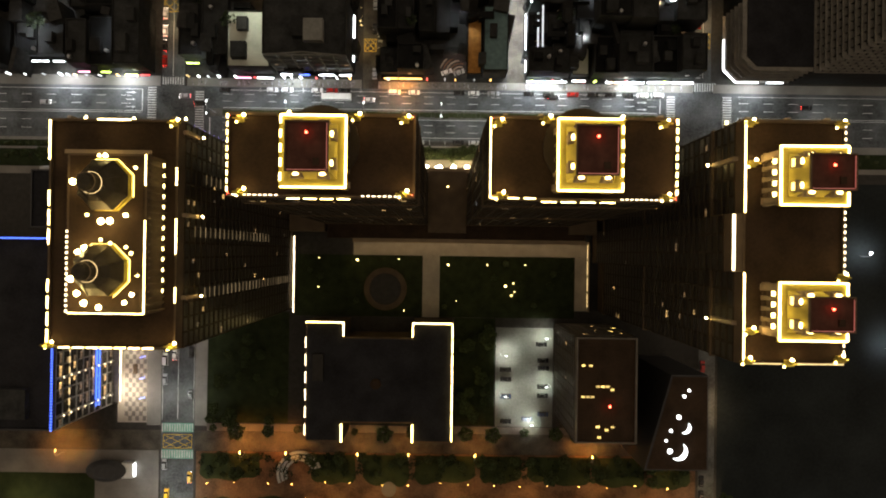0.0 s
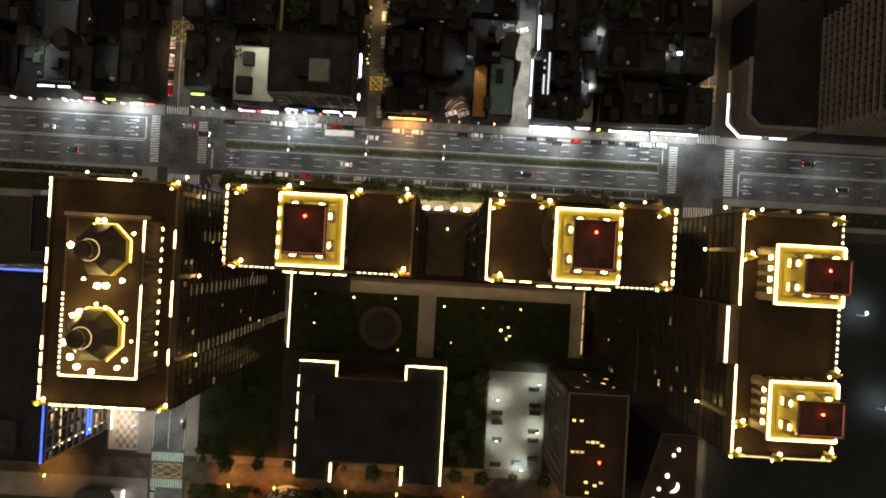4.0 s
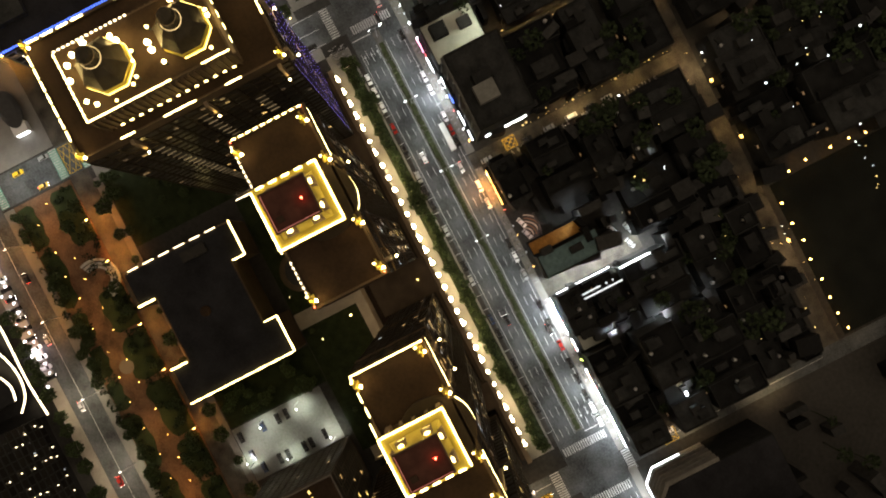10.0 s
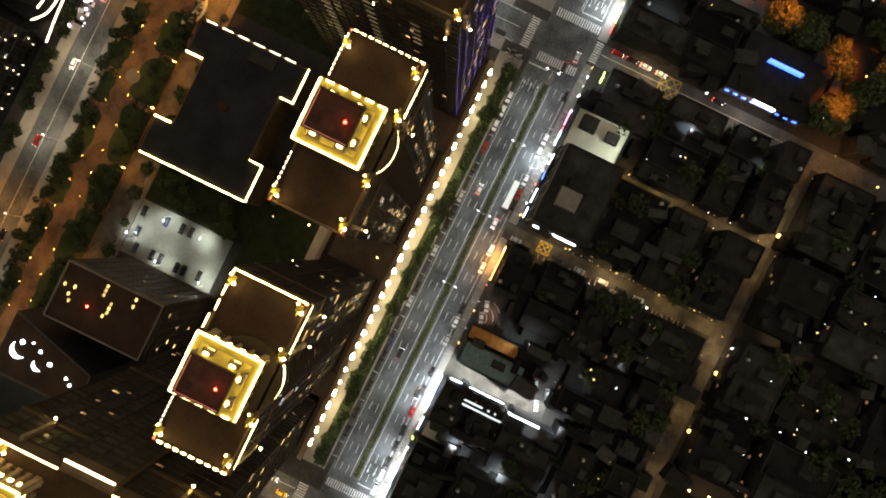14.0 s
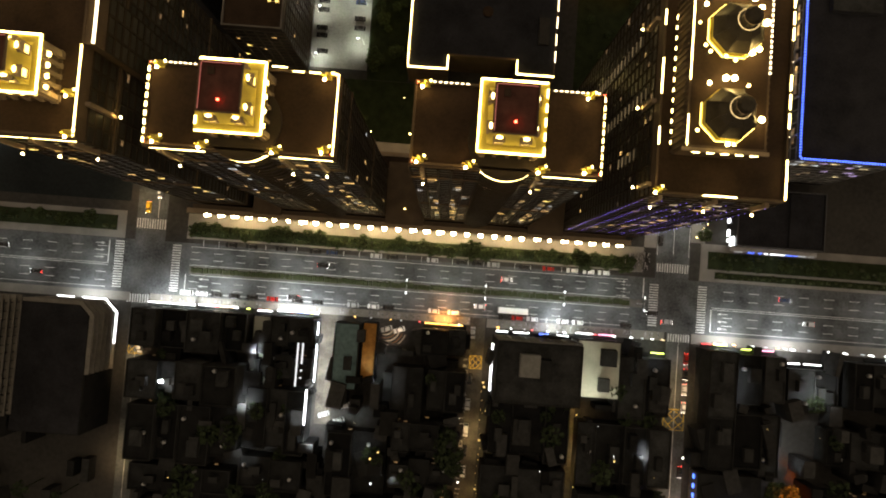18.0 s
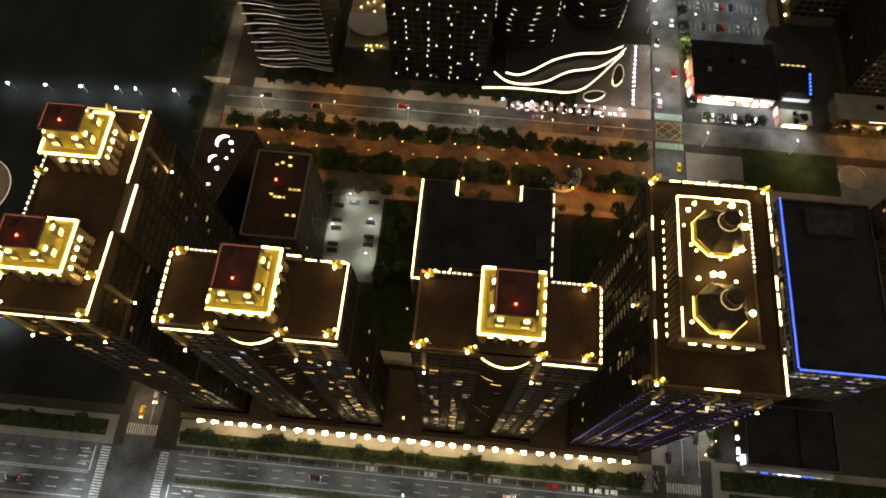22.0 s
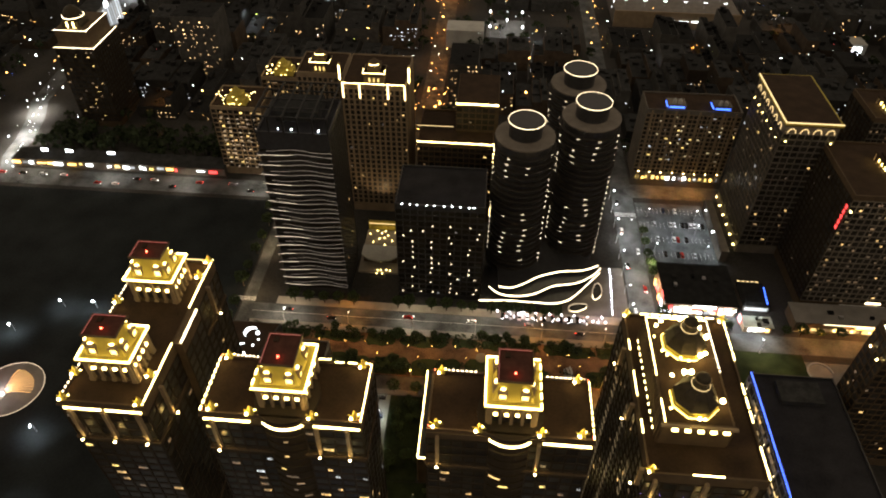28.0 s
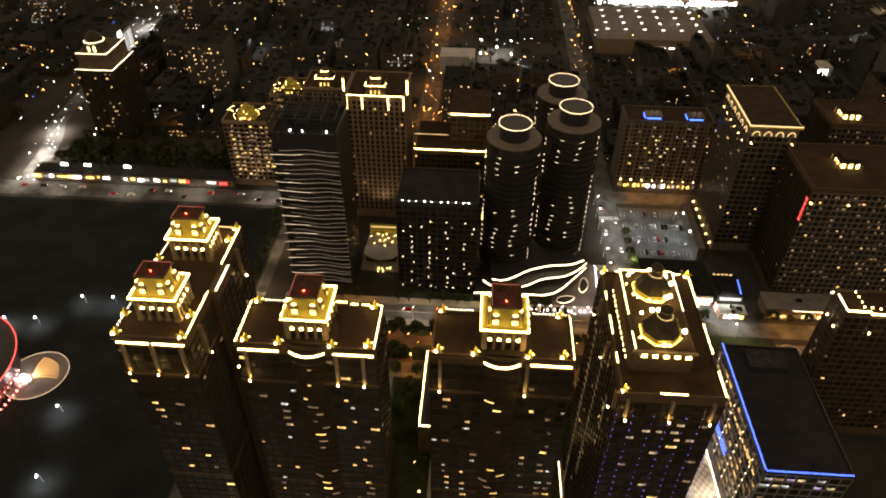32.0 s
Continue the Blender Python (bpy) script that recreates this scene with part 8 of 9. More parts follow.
# dark trees between the far blocks
far_trees = Geo()
for i in range(1500):
    x, y = (rr.uniform(120, 300), -rr.uniform(247, 276)) if i < 160 else (rr.uniform(-480, 520), -rr.uniform(262, 720))
    if -90 < x < 160 and y > -300 and i >= 160:
        continue
    if any(a - 3 < x < c + 3 and b - 3 < y < d + 3 for a, b, c, d in DIST) or 16 < x < 40 or 290 < x < 358 and y > -700 or -245 < x < -95 and -600 < y < -420:
        continue
    r, h = rr.uniform(2.2, 4.6), rr.uniform(5, 10)
    far_trees.rod((x, y, 0), (x, y, h), 0.25, 5)
    for q in range(22):
        a, b = rr.uniform(0, 6.28), rr.uniform(-0.4, 1.0)
        w = r * math.sqrt(1 - b * b) * rr.uniform(0.6, 1.05)
        p = Vector((x + w * math.cos(a), y + w * math.sin(a), h + r * 0.7 * b))
        u = Vector((rr.uniform(-1, 1), rr.uniform(-1, 1), rr.uniform(-0.5, 0.5))).normalized() * r * 0.42
        v = Vector((rr.uniform(-1, 1), rr.uniform(-1, 1), rr.uniform(0, 0.9))).normalized() * r * 0.42
        far_trees.add([tuple(p + u), tuple(p + v), tuple(p - u), tuple(p - v)], [(0, 1, 2), (0, 2, 3)])
tagged(new("far_trees", far_trees.mesh("far_trees", LEAF_UNLIT)), "dark unlit trees between the far city blocks", "trees", kind="stuff")

# lit shop row on the far avenue
sr = thing("far_shop_row", "low shop row with bright white and amber signs", "shop", 240, -244, 0)
part("wall", Geo().box(155, -244, 0, 300, -231.5, 6), STONE_GREY, sr)
part("roof_deck", Geo().box(154.6, -244.4, 6, 300.4, -231.1, 6.4), ROOF_GREY, sr)
x = 160.0
while x < 298:
    w = rr.uniform(1.5, 6)
    if rr.random() < 0.72:
        part("shop_sign", Geo().box(x, -231.0, rr.uniform(2.2, 3.4), x + w, -230.6, rr.uniform(3.8, 5.0)), rr.choice((SHOP, SHOP, SHOP_WARM, WIN_WHITE, WIN_GOLD, SHOP_RED if x < 205 else SHOP_WARM)), sr)
    x += w + rr.uniform(0.3, 4)
for x in (279, 262, 233):
    t = thing("flood_mast", "bright white floodlight screen on a mast", "floodlight", x, -237, 6.4, "floodlight screens")
    part("mast", Geo().box(x - 0.2, -237.2, 6.4, x + 0.2, -236.8, 10), IRON, t)
    part("screen", Geo().box(x - 2.4, -237.4, 9, x + 2.4, -236.9, 11), SHOP, t)

# blue-lit shop and lamps on the north-west side street
bl = thing("blue_lit_shop", "dark shop with a row of blue lights and a white sign", "shop", -124, 134, 0)
part("wall", Geo().box(-140, 118, 0, -116.5, 152, 9), STONE_GREY, bl)
part("roof_deck", Geo().box(-140.3, 117.7, 9, -116.2, 152.3, 9.4), ROOF_GREY, bl)
for i in range(9):
    part("blue_light", Geo().box(-116.3, 119 + i * 3.6, 5.0, -115.9, 120.6 + i * 3.6, 6.0), SHOP_BLUE, bl)
part("sign_board", Geo().box(-116.2, 130, 7.0, -115.6, 139, 8.8), SHOP, bl, "white glowing sign board")
part("roof_sign", Geo().box(-132, 128, 9.4, -131, 142, 11.5), SHOP_BLUE, bl, "blue glowing roof sign")
for x, y, m in ((-94, 153, SHOP), (-98, 146, SHOP), (-96, 149.5, SHOP), (-86, 118, SHOP_WARM), (-78, 109, SHOP_WARM), (-74, 163, SHOP_WARM), (22, 139, SHOP), (24, 136, SHOP_GREEN), (15, 212, SHOP), (14, 206, SHOP_GREEN), (20, 214, SHOP), (86, 97, WHITE_LAMP), (78, 96, WHITE_LAMP), (94, 131, SHOP_WARM), (-120, 180, SHOP_PINK), (3, 128, SHOP), (5, 131, SHOP), (44, 107, SHOP), (62, 112, SHOP), (70, 118, SHOP), (-42, 215, SHOP_WARM), (-36, 217, SHOP_WARM), (10, 165, SHOP_WARM), (-15, 164.5, SHOP_WARM), (55, 163, SHOP_WARM), (-140, 100, SHOP), (-133, 97, SHOP), (-92, 100, SHOP), (-105.5, 112, SHOP)):
    t = thing("lit_sign", "small glowing sign box on a post", "sign", x, y, 0, "glowing sign boxes")
    hh = 17.0 if m is WHITE_LAMP else 4.0
    part("post", Geo().box(x - 0.1, y - 0.1, 0, x + 0.1, y + 0.1, hh), IRON, t)
    part("sign_box", Geo().box(x - 0.7, y - 0.35, hh, x + 0.7, y + 0.35, hh + 1.0), m, t)

# ---------------------------------------------------------------- street lamps and their light
COOL, WARM, AMBER, LANE = (0.82, 0.92, 1.0), (1.0, 0.72, 0.40), (1.0, 0.37, 0.07), (1.0, 0.66, 0.28)


def street_lamp(x, y, h, head, name="street_lamp", label="tall steel street lamp with a white head", arms=((0, 1),), reach=2.2, group="street lamps", base=0.1):
    t = thing(name, label, "street lamp", x, y, base, group)
    part("pole", Geo().ring(x, y, [(0.16, base), (0.09, h)], 8), STEEL, t)
    for dx, dy in arms:
        a = part("arm", Geo().rod((x, y, h), (x + dx * reach, y + dy * reach, h + 0.3), 0.06), STEEL, t)
        hx, hy = x + dx * (reach + 0.4), y + dy * (reach + 0.4)
        part("lamp_head", Geo().box(hx - 0.18 - 0.3 * abs(dx), hy - 0.18 - 0.3 * abs(dy), h + 0.18, hx + 0.18 + 0.3 * abs(dx), hy + 0.18 + 0.3 * abs(dy), h + 0.36), head, a)
    return t


for x in (-92, -61.4, -31.2, -1.0):
    street_lamp(x, 55.6, 10, SHOP, "median_lamp", "double-armed median street lamp with white heads", ((0, 1), (0, -1)), 2.0, "median lamps", 0.22)
for x in (-190, -150, -128, -75, -45, -16, 14, 44, 76, 118, 150, 190):
    lamp("avenue_light", "SPOT", x, 55.6, 13.0, 4200 if abs(x) < 120 else 2600, (0.84, 0.94, 0.98), 0.5)
for x in (-150, -126, -60, 38, 46, 72, 84, 94, 122):
    lamp("shop_light", "SPOT", x, 67.6, 6.5, 6500 if x < 80 else 4400, COOL, 0.5)
lamp("amber_shop_light", "SPOT", -17, 67.0, 5.5, 6000, AMBER, 0.4)
lamp("alley_light", "SPOT", 28.6, 76, 9, 11700, COOL, 0.4)
lamp("alley_light", "SPOT", 28.6, 92, 9, 11700, COOL, 0.4)
lamp("alley_light", "SPOT", 28.6, 107, 9, 9100, COOL, 0.4)
lamp("yard_light", "SPOT", 5, 78, 6.5, 1800, (1.0, 0.72, 0.6), 0.4)
lamp("yard_light", "SPOT", 20, 99, 9, 15000, AMBER, 0.4)
lamp("lane_light", "SPOT", -68, 100, 6, 1000, LANE, 0.4), lamp("lane_light", "SPOT", -68, 122, 6, 1000, LANE, 0.4), lamp("lane_light", "SPOT", -30, 156, 6, 1000, LANE, 0.4), lamp("lane_light", "SPOT", -74, 161, 6, 1600, LANE, 0.4)
# Unseen spots added above the roofs to make bright patches on them.
for x, y, e in ((35, 107, 2200), (54, 122, 2600), (53, 101, 2600), (10, 116, 1800), (-93, 140, 1500), (-103, 130, 900), (82, 98, 2000), (-2, 126, 900)):
    lamp("roof_yard_light", "SPOT", x, y, 20, e, COOL, 0.4, target=(x + 2, y + 1, 0), spot=62)
lamp("lane_light", "SPOT", -30, 84, 6, 1100, LANE, 0.4), lamp("lane_light", "SPOT", -30, 112, 6, 900, LANE, 0.4), lamp("lane_light", "SPOT", -30, 136, 6, 900, LANE, 0.4), lamp("lane_light", "SPOT", -60, 161, 6, 1200, LANE, 0.4), lamp("lane_light", "SPOT", 4, 161, 6, 700, LANE, 0.4), lamp("lane_light", "SPOT", 34, 161, 6, 800, LANE, 0.4), lamp("lane_light", "SPOT", -68, 145, 6, 900, LANE, 0.4)
lamp("side_street_light", "SPOT", -109, 90, 8.5, 2600, WARM, 0.4), lamp("side_street_light", "SPOT", 104, 92, 8.5, 2000, WARM, 0.4), lamp("side_street_light", "SPOT", 104, 28, 8.5, 2200, WARM, 0.4)
# Unseen spot added in the air to brighten the pale sheet roof.
lamp("roof_yard_light", "SPOT", -70, 96, 24, 6500, (0.95, 1.0, 0.86), 0.4, target=(-75, 82, 12), spot=105)
for y in (20, -25, -60, -96, -140, -190, -230):
    lamp("side_street_light", "SPOT", -105, y, 12, 5200 if y > -100 else 3600, (0.92, 0.95, 0.92), 0.4)
for y in (-60, -100, -130, -165, -198):
    lamp("side_street_light", "SPOT", 107, y, 9, 2600, WARM, 0.4)
for x in (-150, -78, -60, -32, -12, 14, 60, 88):
    street_lamp(x, -81.2, 7, SODIUM, "amber_street_lamp", "street lamp with a dim amber head", ((0, 1),), 1.8, "amber street lamps", 0.13)
    lamp("amber_light", "SPOT", x, -76.5, 6.2, 1500 if -40 < x < 20 else 3800, AMBER, 0.4)
for x in (-160, -120, -82, -50, -16, 16, 50, 84):
    street_lamp(x, -110.0, 8, SHOP, "street_lamp", "street lamp with a white head", ((0, -1),), 2.0, "street lamps by the towers")
    lamp("street_light", "SPOT", x, -115.0, 9.5, 4200, AMBER if x in (-82, -50, 50) else (1.0, 0.84, 0.62), 0.4)
rr = random.Random(4)
for i in range(34):
    x, y = -92 + i * 5.7 + rr.uniform(-1.5, 1.5), (-99.4 if i % 2 else -92.6) + rr.uniform(-0.8, 0.8)
    t = thing("park_bollard", "short park bollard with an amber light", "bollard light", x, y, 0.13, "park bollards")
    part("post", Geo().ring(x, y, [(0.12, 0.13), (0.1, 0.9)], 6), IRON, t)
    bulb(t, x, y, 1.1, 0.17, SODIUM, "globe")
for x in (-84, -44, -22, 8, 34, 62, 86):
    lamp("park_light", "SPOT", x, -95, 7.0, 1000, (1.0, 0.56, 0.2), 0.4)
for i, y in enumerate((-132, -146, -160, -174, -188, -202, -216, -230)):
    st2 = street_lamp(-96.6, y, 7, WHITE_LAMP, "street_lamp", "street lamp with a bright white head", ((-1, 0),), 1.6, "street lamps by the round towers", 0.0)
    if i % 2 == 0:
        lamp("side_street_light", "SPOT", -99.5, y, 6.6, 2600, (0.92, 0.93, 1.0), 0.4)
for y in (-134, -141, -156, -171, -190, -205, -222):
    lamp("far_kerb_light", "SPOT", -110.5, y, 5.5, 900, (1.0, 0.86, 0.66), 0.3) if y in (-141, -171, -205) else None
# car park
for x, y in ((24, -40), (43.5, -33), (43.5, -52), (24, -56), (38, -67)):
    street_lamp(x, y, 6.5, SHOP, "car_park_lamp", "car park lamp with a white head", ((1 if x < 30 else -1, 0),), 1.4, "car park lamps")
    lamp("car_park_light", "SPOT", x + (1.8 if x < 30 else -1.8), y, 5.0, 2300, (0.92, 1.0, 0.88), 0.3, target=(x + (3.0 if x < 30 else -3.0), y, 0), spot=140)
for x, y in ((-118, -182), (-118, -214), (-147, -182), (-147, -214), (-131, -198), (-145, -200)):
    street_lamp(x, y, 8, SHOP, "car_park_lamp", "car park lamp with a white head", ((0, 1),), 1.2, "far car park lamps")
    lamp("car_park_light", "SPOT", x, y + 1.6, 9.0, 2800, COOL, 0.3)
for x, y, w, c in ((-151, 125, 26000, AMBER), (-188, 109, 5000, AMBER), (-172, 157, 22000, AMBER), (-145, 153, 26000, AMBER), (-126, 158, 26000, AMBER), (-148, 172, 18000, AMBER), (-150, 108, 3500, COOL), (-128, 84, 3500, COOL), (-94, 112, 2500, COOL), (53.5, 84, 3500, COOL), (56, 104, 3500, COOL), (-10, 110, 1500, COOL), (30, 116, 4000, COOL), (82, 97, 2600, WARM), (-70, 116, 2200, WARM), (-80, 161, 2500, WARM), (-20, 161, 2000, WARM), (60, 161, 1500, WARM), (-33, 186, 1500, WARM), (14, 214, 2500, COOL), (-109, 130, 3000, WARM), (-109, 170, 3000, AMBER), (-30, 112, 1500, WARM), (104, 130, 2000, WARM), (-160, 84, 4000, COOL), (-96, 72, 3000, COOL), (6, 92, 2500, COOL)):
    lamp("back_street_light", "SPOT", x, y, 26 if w > 15000 else 14 if w > 2400 else 8, w * (1.2 if w > 15000 else 1), (1.0, 0.18, 0.02) if w > 15000 else c, 0.4, target=(x + 0.5, y, 0), spot=62 if w > 15000 else 140)
# Unseen lamps added to brighten the beige and the gilded facade.
lamp("facade_flood", "SPOT", 46, -192, 8, 4500, WARM, 0.6, target=(46, -206, 55), spot=110)
lamp("facade_flood", "SPOT", 140, -226, 6, 4000, WARM, 0.6, target=(140, -237, 32), spot=120)
for i in range(16):
    rx = random.Random(900 + i)
    lamp("far_street_light", "SPOT", rx.uniform(-480, 520), -rx.uniform(280, 760), 20, 7000, rx.choice((AMBER, WARM, COOL)), 0.6)
lamp("stage_light", "POINT", 207, -54, 6, 700, (1.0, 0.85, 0.9), 0.6)
lamp("shop_hall_light", "SPOT", -148, -131, 8, 14000, COOL, 0.5), lamp("shop_hall_light", "SPOT", -126, -131, 8, 11000, COOL, 0.5), lamp("shop_hall_light", "SPOT", -162, -134, 9, 2600, COOL, 0.5), lamp("shop_hall_light", "SPOT", -162, -121.5, 6, 2500, COOL, 0.5), lamp("corner_light", "SPOT", -113, -150, 9, 4000, (1.0, 0.7, 0.5), 0.5), lamp("corner_light", "SPOT", -112.5, -164, 9, 3500, (0.95, 1.0, 0.6), 0.5), lamp("lawn_light", "SPOT", -165, -100, 9, 1500, WARM, 0.5), lamp("street_light", "SPOT", -190, -117, 9, 4500, AMBER, 0.4), lamp("street_light", "SPOT", -212, -122, 9, 4500, AMBER, 0.4), lamp("shop_row_light", "SPOT", -222, -122, 5, 2000, WARM, 0.5)
lamp("forecourt_light", "SPOT", -80, -127, 5, 1000, (0.8, 0.78, 1.0), 0.5), lamp("forecourt_light", "SPOT", -40, -124.5, 4, 2000, (0.85, 0.82, 1.0), 0.5)
lamp("plaza_light", "SPOT", -124, -56, 6, 5200, (1.0, 0.86, 0.72), 0.5), lamp("plaza_light", "SPOT", -124, -36, 6, 5200, (1.0, 0.86, 0.72), 0.5), lamp("plaza_light", "SPOT", -124, -12, 6, 7000, (1.0, 0.88, 0.76), 0.5)
for x in (130, 180, 230, 280, 310):
    lamp("far_avenue_light", "SPOT", x, -221, 8, 3600, (1.0, 0.9, 0.76), 0.5)
lamp("far_bend_light", "SPOT", 308, -240, 9, 22000, (1.0, 0.95, 0.86), 0.5), lamp("far_bend_light", "SPOT", 312, -264, 9, 26000, (1.0, 0.95, 0.86), 0.5), lamp("far_bend_light", "SPOT", 320, -295, 9, 26000, (1.0, 0.95, 0.86), 0.5), lamp("far_bend_light", "SPOT", 337, -430, 12, 24000, (0.95, 0.95, 1.0), 0.5), lamp("far_bend_light", "SPOT", 337, -515, 12, 30000, (0.95, 0.95, 1.0), 0.5)
for x in (-150, -190, -130):
    lamp("far_avenue_light", "SPOT", x, -240, 9, 4000, AMBER, 0.5)
for y in (-275, -300, -345, -400, -460, -530, -610):
    lamp("far_avenue_light", "SPOT", 28, y, 14, 6000, AMBER, 0.5)
lamp("court_light", "SPOT", -28, -473, 16, 5000, COOL, 0.5), lamp("market_light", "SPOT", -190, -622, 16, 30000, COOL, 0.5), lamp("market_light", "SPOT", -260, -622, 16, 30000, COOL, 0.5), lamp("far_yard_light", "SPOT", -183, -424, 14, 9000, AMBER, 0.5), lamp("far_yard_light", "SPOT", -160, -330, 14, 8000, AMBER, 0.5)
lamp("deck_light", "SPOT", -205, -535, 26, 1000, COOL, 0.5), lamp("deck_light", "SPOT", -155, -535, 26, 1000, COOL, 0.5)
for x, y in ((203.5, -110.2), (186, -111), (169.3, -111.8), (152.6, -112.5), (143.5, -112.8), (125.6, -113.9), (238, -91), (221, -92), (179, -36), (168.8, 1)):
    fl = street_lamp(x, y, 6, WHITE_LAMP, "flood_lamp", "white flood lamp on a pole at the building plot", ((0, 1),), 0.8, "plot flood lamps")
    # Globe added at the lamp head to stand for its glare.
    bulb(fl, x, y + 1.2, 6.75, 0.42, WHITE_LAMP, "flood_globe")
    lamp("plot_light", "SPOT", x, y + 1.4, 6.0, 2400, COOL, 0.3)


# ---------------------------------------------------------------- trees
def crown_mesh(seed, h, r):
    rr = random.Random(seed)
    g = Geo()
    for i in range(300):
        a, b, q = rr.uniform(0, 6.28), rr.uniform(-0.55, 1.0), rr.uniform(0.25, 1.0) ** 0.45
        w = r * q * math.sqrt(max(0.0, 1 - b * b)) * (0.9 + 0.13 * math.sin(5 * a + seed))
        c = Vector((w * math.cos(a), w * math.sin(a), h + q * b * r * 0.8 + rr.uniform(-0.1, 0.1) * r))
        s = rr.uniform(0.2, 0.5) * r * 0.42
        u, v = Vector((rr.uniform(-1, 1), rr.uniform(-1, 1), rr.uniform(-0.5, 0.5))).normalized(), Vector((rr.uniform(-1, 1), rr.uniform(-1, 1), rr.uniform(0.2, 1))).normalized()
        n = u.cross(v).normalized() * s * 0.3
        g.add([tuple(c + u * s), tuple(c + v * s), tuple(c - u * s), tuple(c - v * s), tuple(c + n), tuple(c - n)], [(0, 1, 4), (1, 2, 4), (2, 3, 4), (3, 0, 4), (1, 0, 5), (2, 1, 5), (3, 2, 5), (0, 3, 5)])
    return g


def trunk_mesh(h, r):
    g = Geo().ring(0, 0, [(0.22, 0), (0.15, h * 0.6), (0.1, h)], 8)
    for a in (0.3, 2.2, 4.4):
        g.rod((0, 0, h * 0.55), (r * 0.55 * math.cos(a), r * 0.55 * math.sin(a), h * 1.05), 0.06)
    return g


KINDS = []
for i, (h, r) in enumerate(((3.2, 2.2), (4.0, 2.8), (2.6, 1.7))):
    KINDS.append((crown_mesh(i, h + r * 0.3, r).mesh("crown", LEAF), trunk_mesh(h, r).mesh("trunk", BARK)))


def tree(x, y, k, s, z=0.12, group="street trees", label="small leafy street tree"):
    t = thing("tree", label, "tree", x, y, z, group)
    for nm, me, m in (("trunk", KINDS[k][1], BARK), ("crown", KINDS[k][0], LEAF)):
        ob = part(nm, me, m, t, at=(x, y, z), turn=(x * 37 + y * 11) % 360)
        ob.scale = (s, s, s)


rr = random.Random(21)
x = -88.0
while x < 86:
    tree(x, 40.0 + rr.uniform(-1.4, 1.4), rr.randrange(3), rr.uniform(0.8, 1.5), 0.3, "trees along the arcade walk")
    x += rr.uniform(2.6, 5.5)
for i in range(95):
    x, y = rr.uniform(-95, 98), rr.choice((rr.uniform(-107, -101), rr.uniform(-107, -101), rr.uniform(-90, -82)))
    if not (-64 < x < -46 and y > -100):
        tree(x, y, rr.randrange(3), rr.uniform(0.7, 1.2), 0.15, "park trees", "small dark park tree")
for i in range(34):
    x = -90 + i * 5.6 + rr.uniform(-2, 2)
    tree(x, -81.6 + rr.uniform(-0.6, 0.6) if i % 2 else -71.0 + rr.uniform(-0.5, 0.5), rr.randrange(3), rr.uniform(0.8, 1.4), 0.13, "trees along the park street", "small tree beside the amber street")
scrub = Geo()
for i in range(420):
    x, y = rr.uniform(-96, 100), rr.choice((rr.uniform(-108, -101), rr.uniform(-90, -82)))
    r = rr.uniform(0.5, 1.6)
    for q in range(16):
        a, b = rr.uniform(0, 6.28), rr.uniform(0.0, 1.0)
        p = Vector((x + r * math.cos(a) * math.sqrt(1 - b * b), y + r * math.sin(a) * math.sqrt(1 - b * b), 0.2 + r * 0.8 * b))
        u, v = Vector((rr.uniform(-1, 1), rr.uniform(-1, 1), rr.uniform(-0.4, 0.4))).normalized() * r * 0.4, Vector((rr.uniform(-1, 1), rr.uniform(-1, 1), rr.uniform(0, 0.8))).normalized() * r * 0.4
        scrub.add([tuple(p + u), tuple(p + v), tuple(p - u), tuple(p - v)], [(0, 1, 2), (0, 2, 3)])
tagged(new("park_shrubs", scrub.mesh("park_shrubs", LEAF_UNLIT)), "scattered dark shrubs on the park lawns", "shrub", kind="stuff")
for x in (-14, -8, 0, 8, 20, 26, 50, 58, 66, 74, 82, -24, -31, -37, -44, -52, -58):
    tree(x, -125.2, 1, rr.uniform(1.0, 1.4), 0.15, "trees before the glass towers")
for i in range(16):
    tree(rr.uniform(6.5, 20), rr.uniform(-68, -28), rr.randrange(3), rr.uniform(0.8, 1.2), 0.12, "trees beside the car park", "dark tree on unlit lawn")
for i in range(16):
    tree(rr.uniform(-92, -63), rr.uniform(-68, -28), rr.randrange(3), rr.uniform(0.8, 1.2), 0.12, "trees beside the pavilion", "dark tree on unlit lawn")
for i in range(16):
    x, y = rr.uniform(-57, 52), rr.uniform(-23, -3)
    if not (-33 < x < -11 or -8 < x < 0):
        tree(x, y, 2, rr.uniform(0.7, 1.0), 0.12, "garden court trees", "small tree in an unlit garden bed")
for y in (-96, -107, -118, -134, -146, -160, -171, -185, -197):
    tree(113.4 + rr.uniform(-1, 1), y, 1, rr.uniform(0.9, 1.5), 0.0, "trees beside the building plot", "leafy tree lit by a street lamp")
for x in (-192, -186, -180, -171, -166, -158, -150, -147, -138, -134, -126, 124, 130, 135, 144, 150, 160):
    tree(x, 38 + rr.uniform(-1.5, 1.5), rr.randrange(3), rr.uniform(0.8, 1.2), 0.3, "street trees by the crossings")
for cx, cy in ((-151, 125), (-145, 153), (-126, 158), (-150, 138), (-171, 158), (-148, 173), (-160, 165), (-135, 166)):
    for i in range(6):
        tree(cx + rr.uniform(-5, 5), cy + rr.uniform(-5, 5), rr.randrange(2), rr.uniform(1.5, 2.4), 0.0, "trees of the small park", "broad tree lit amber from a street lamp")
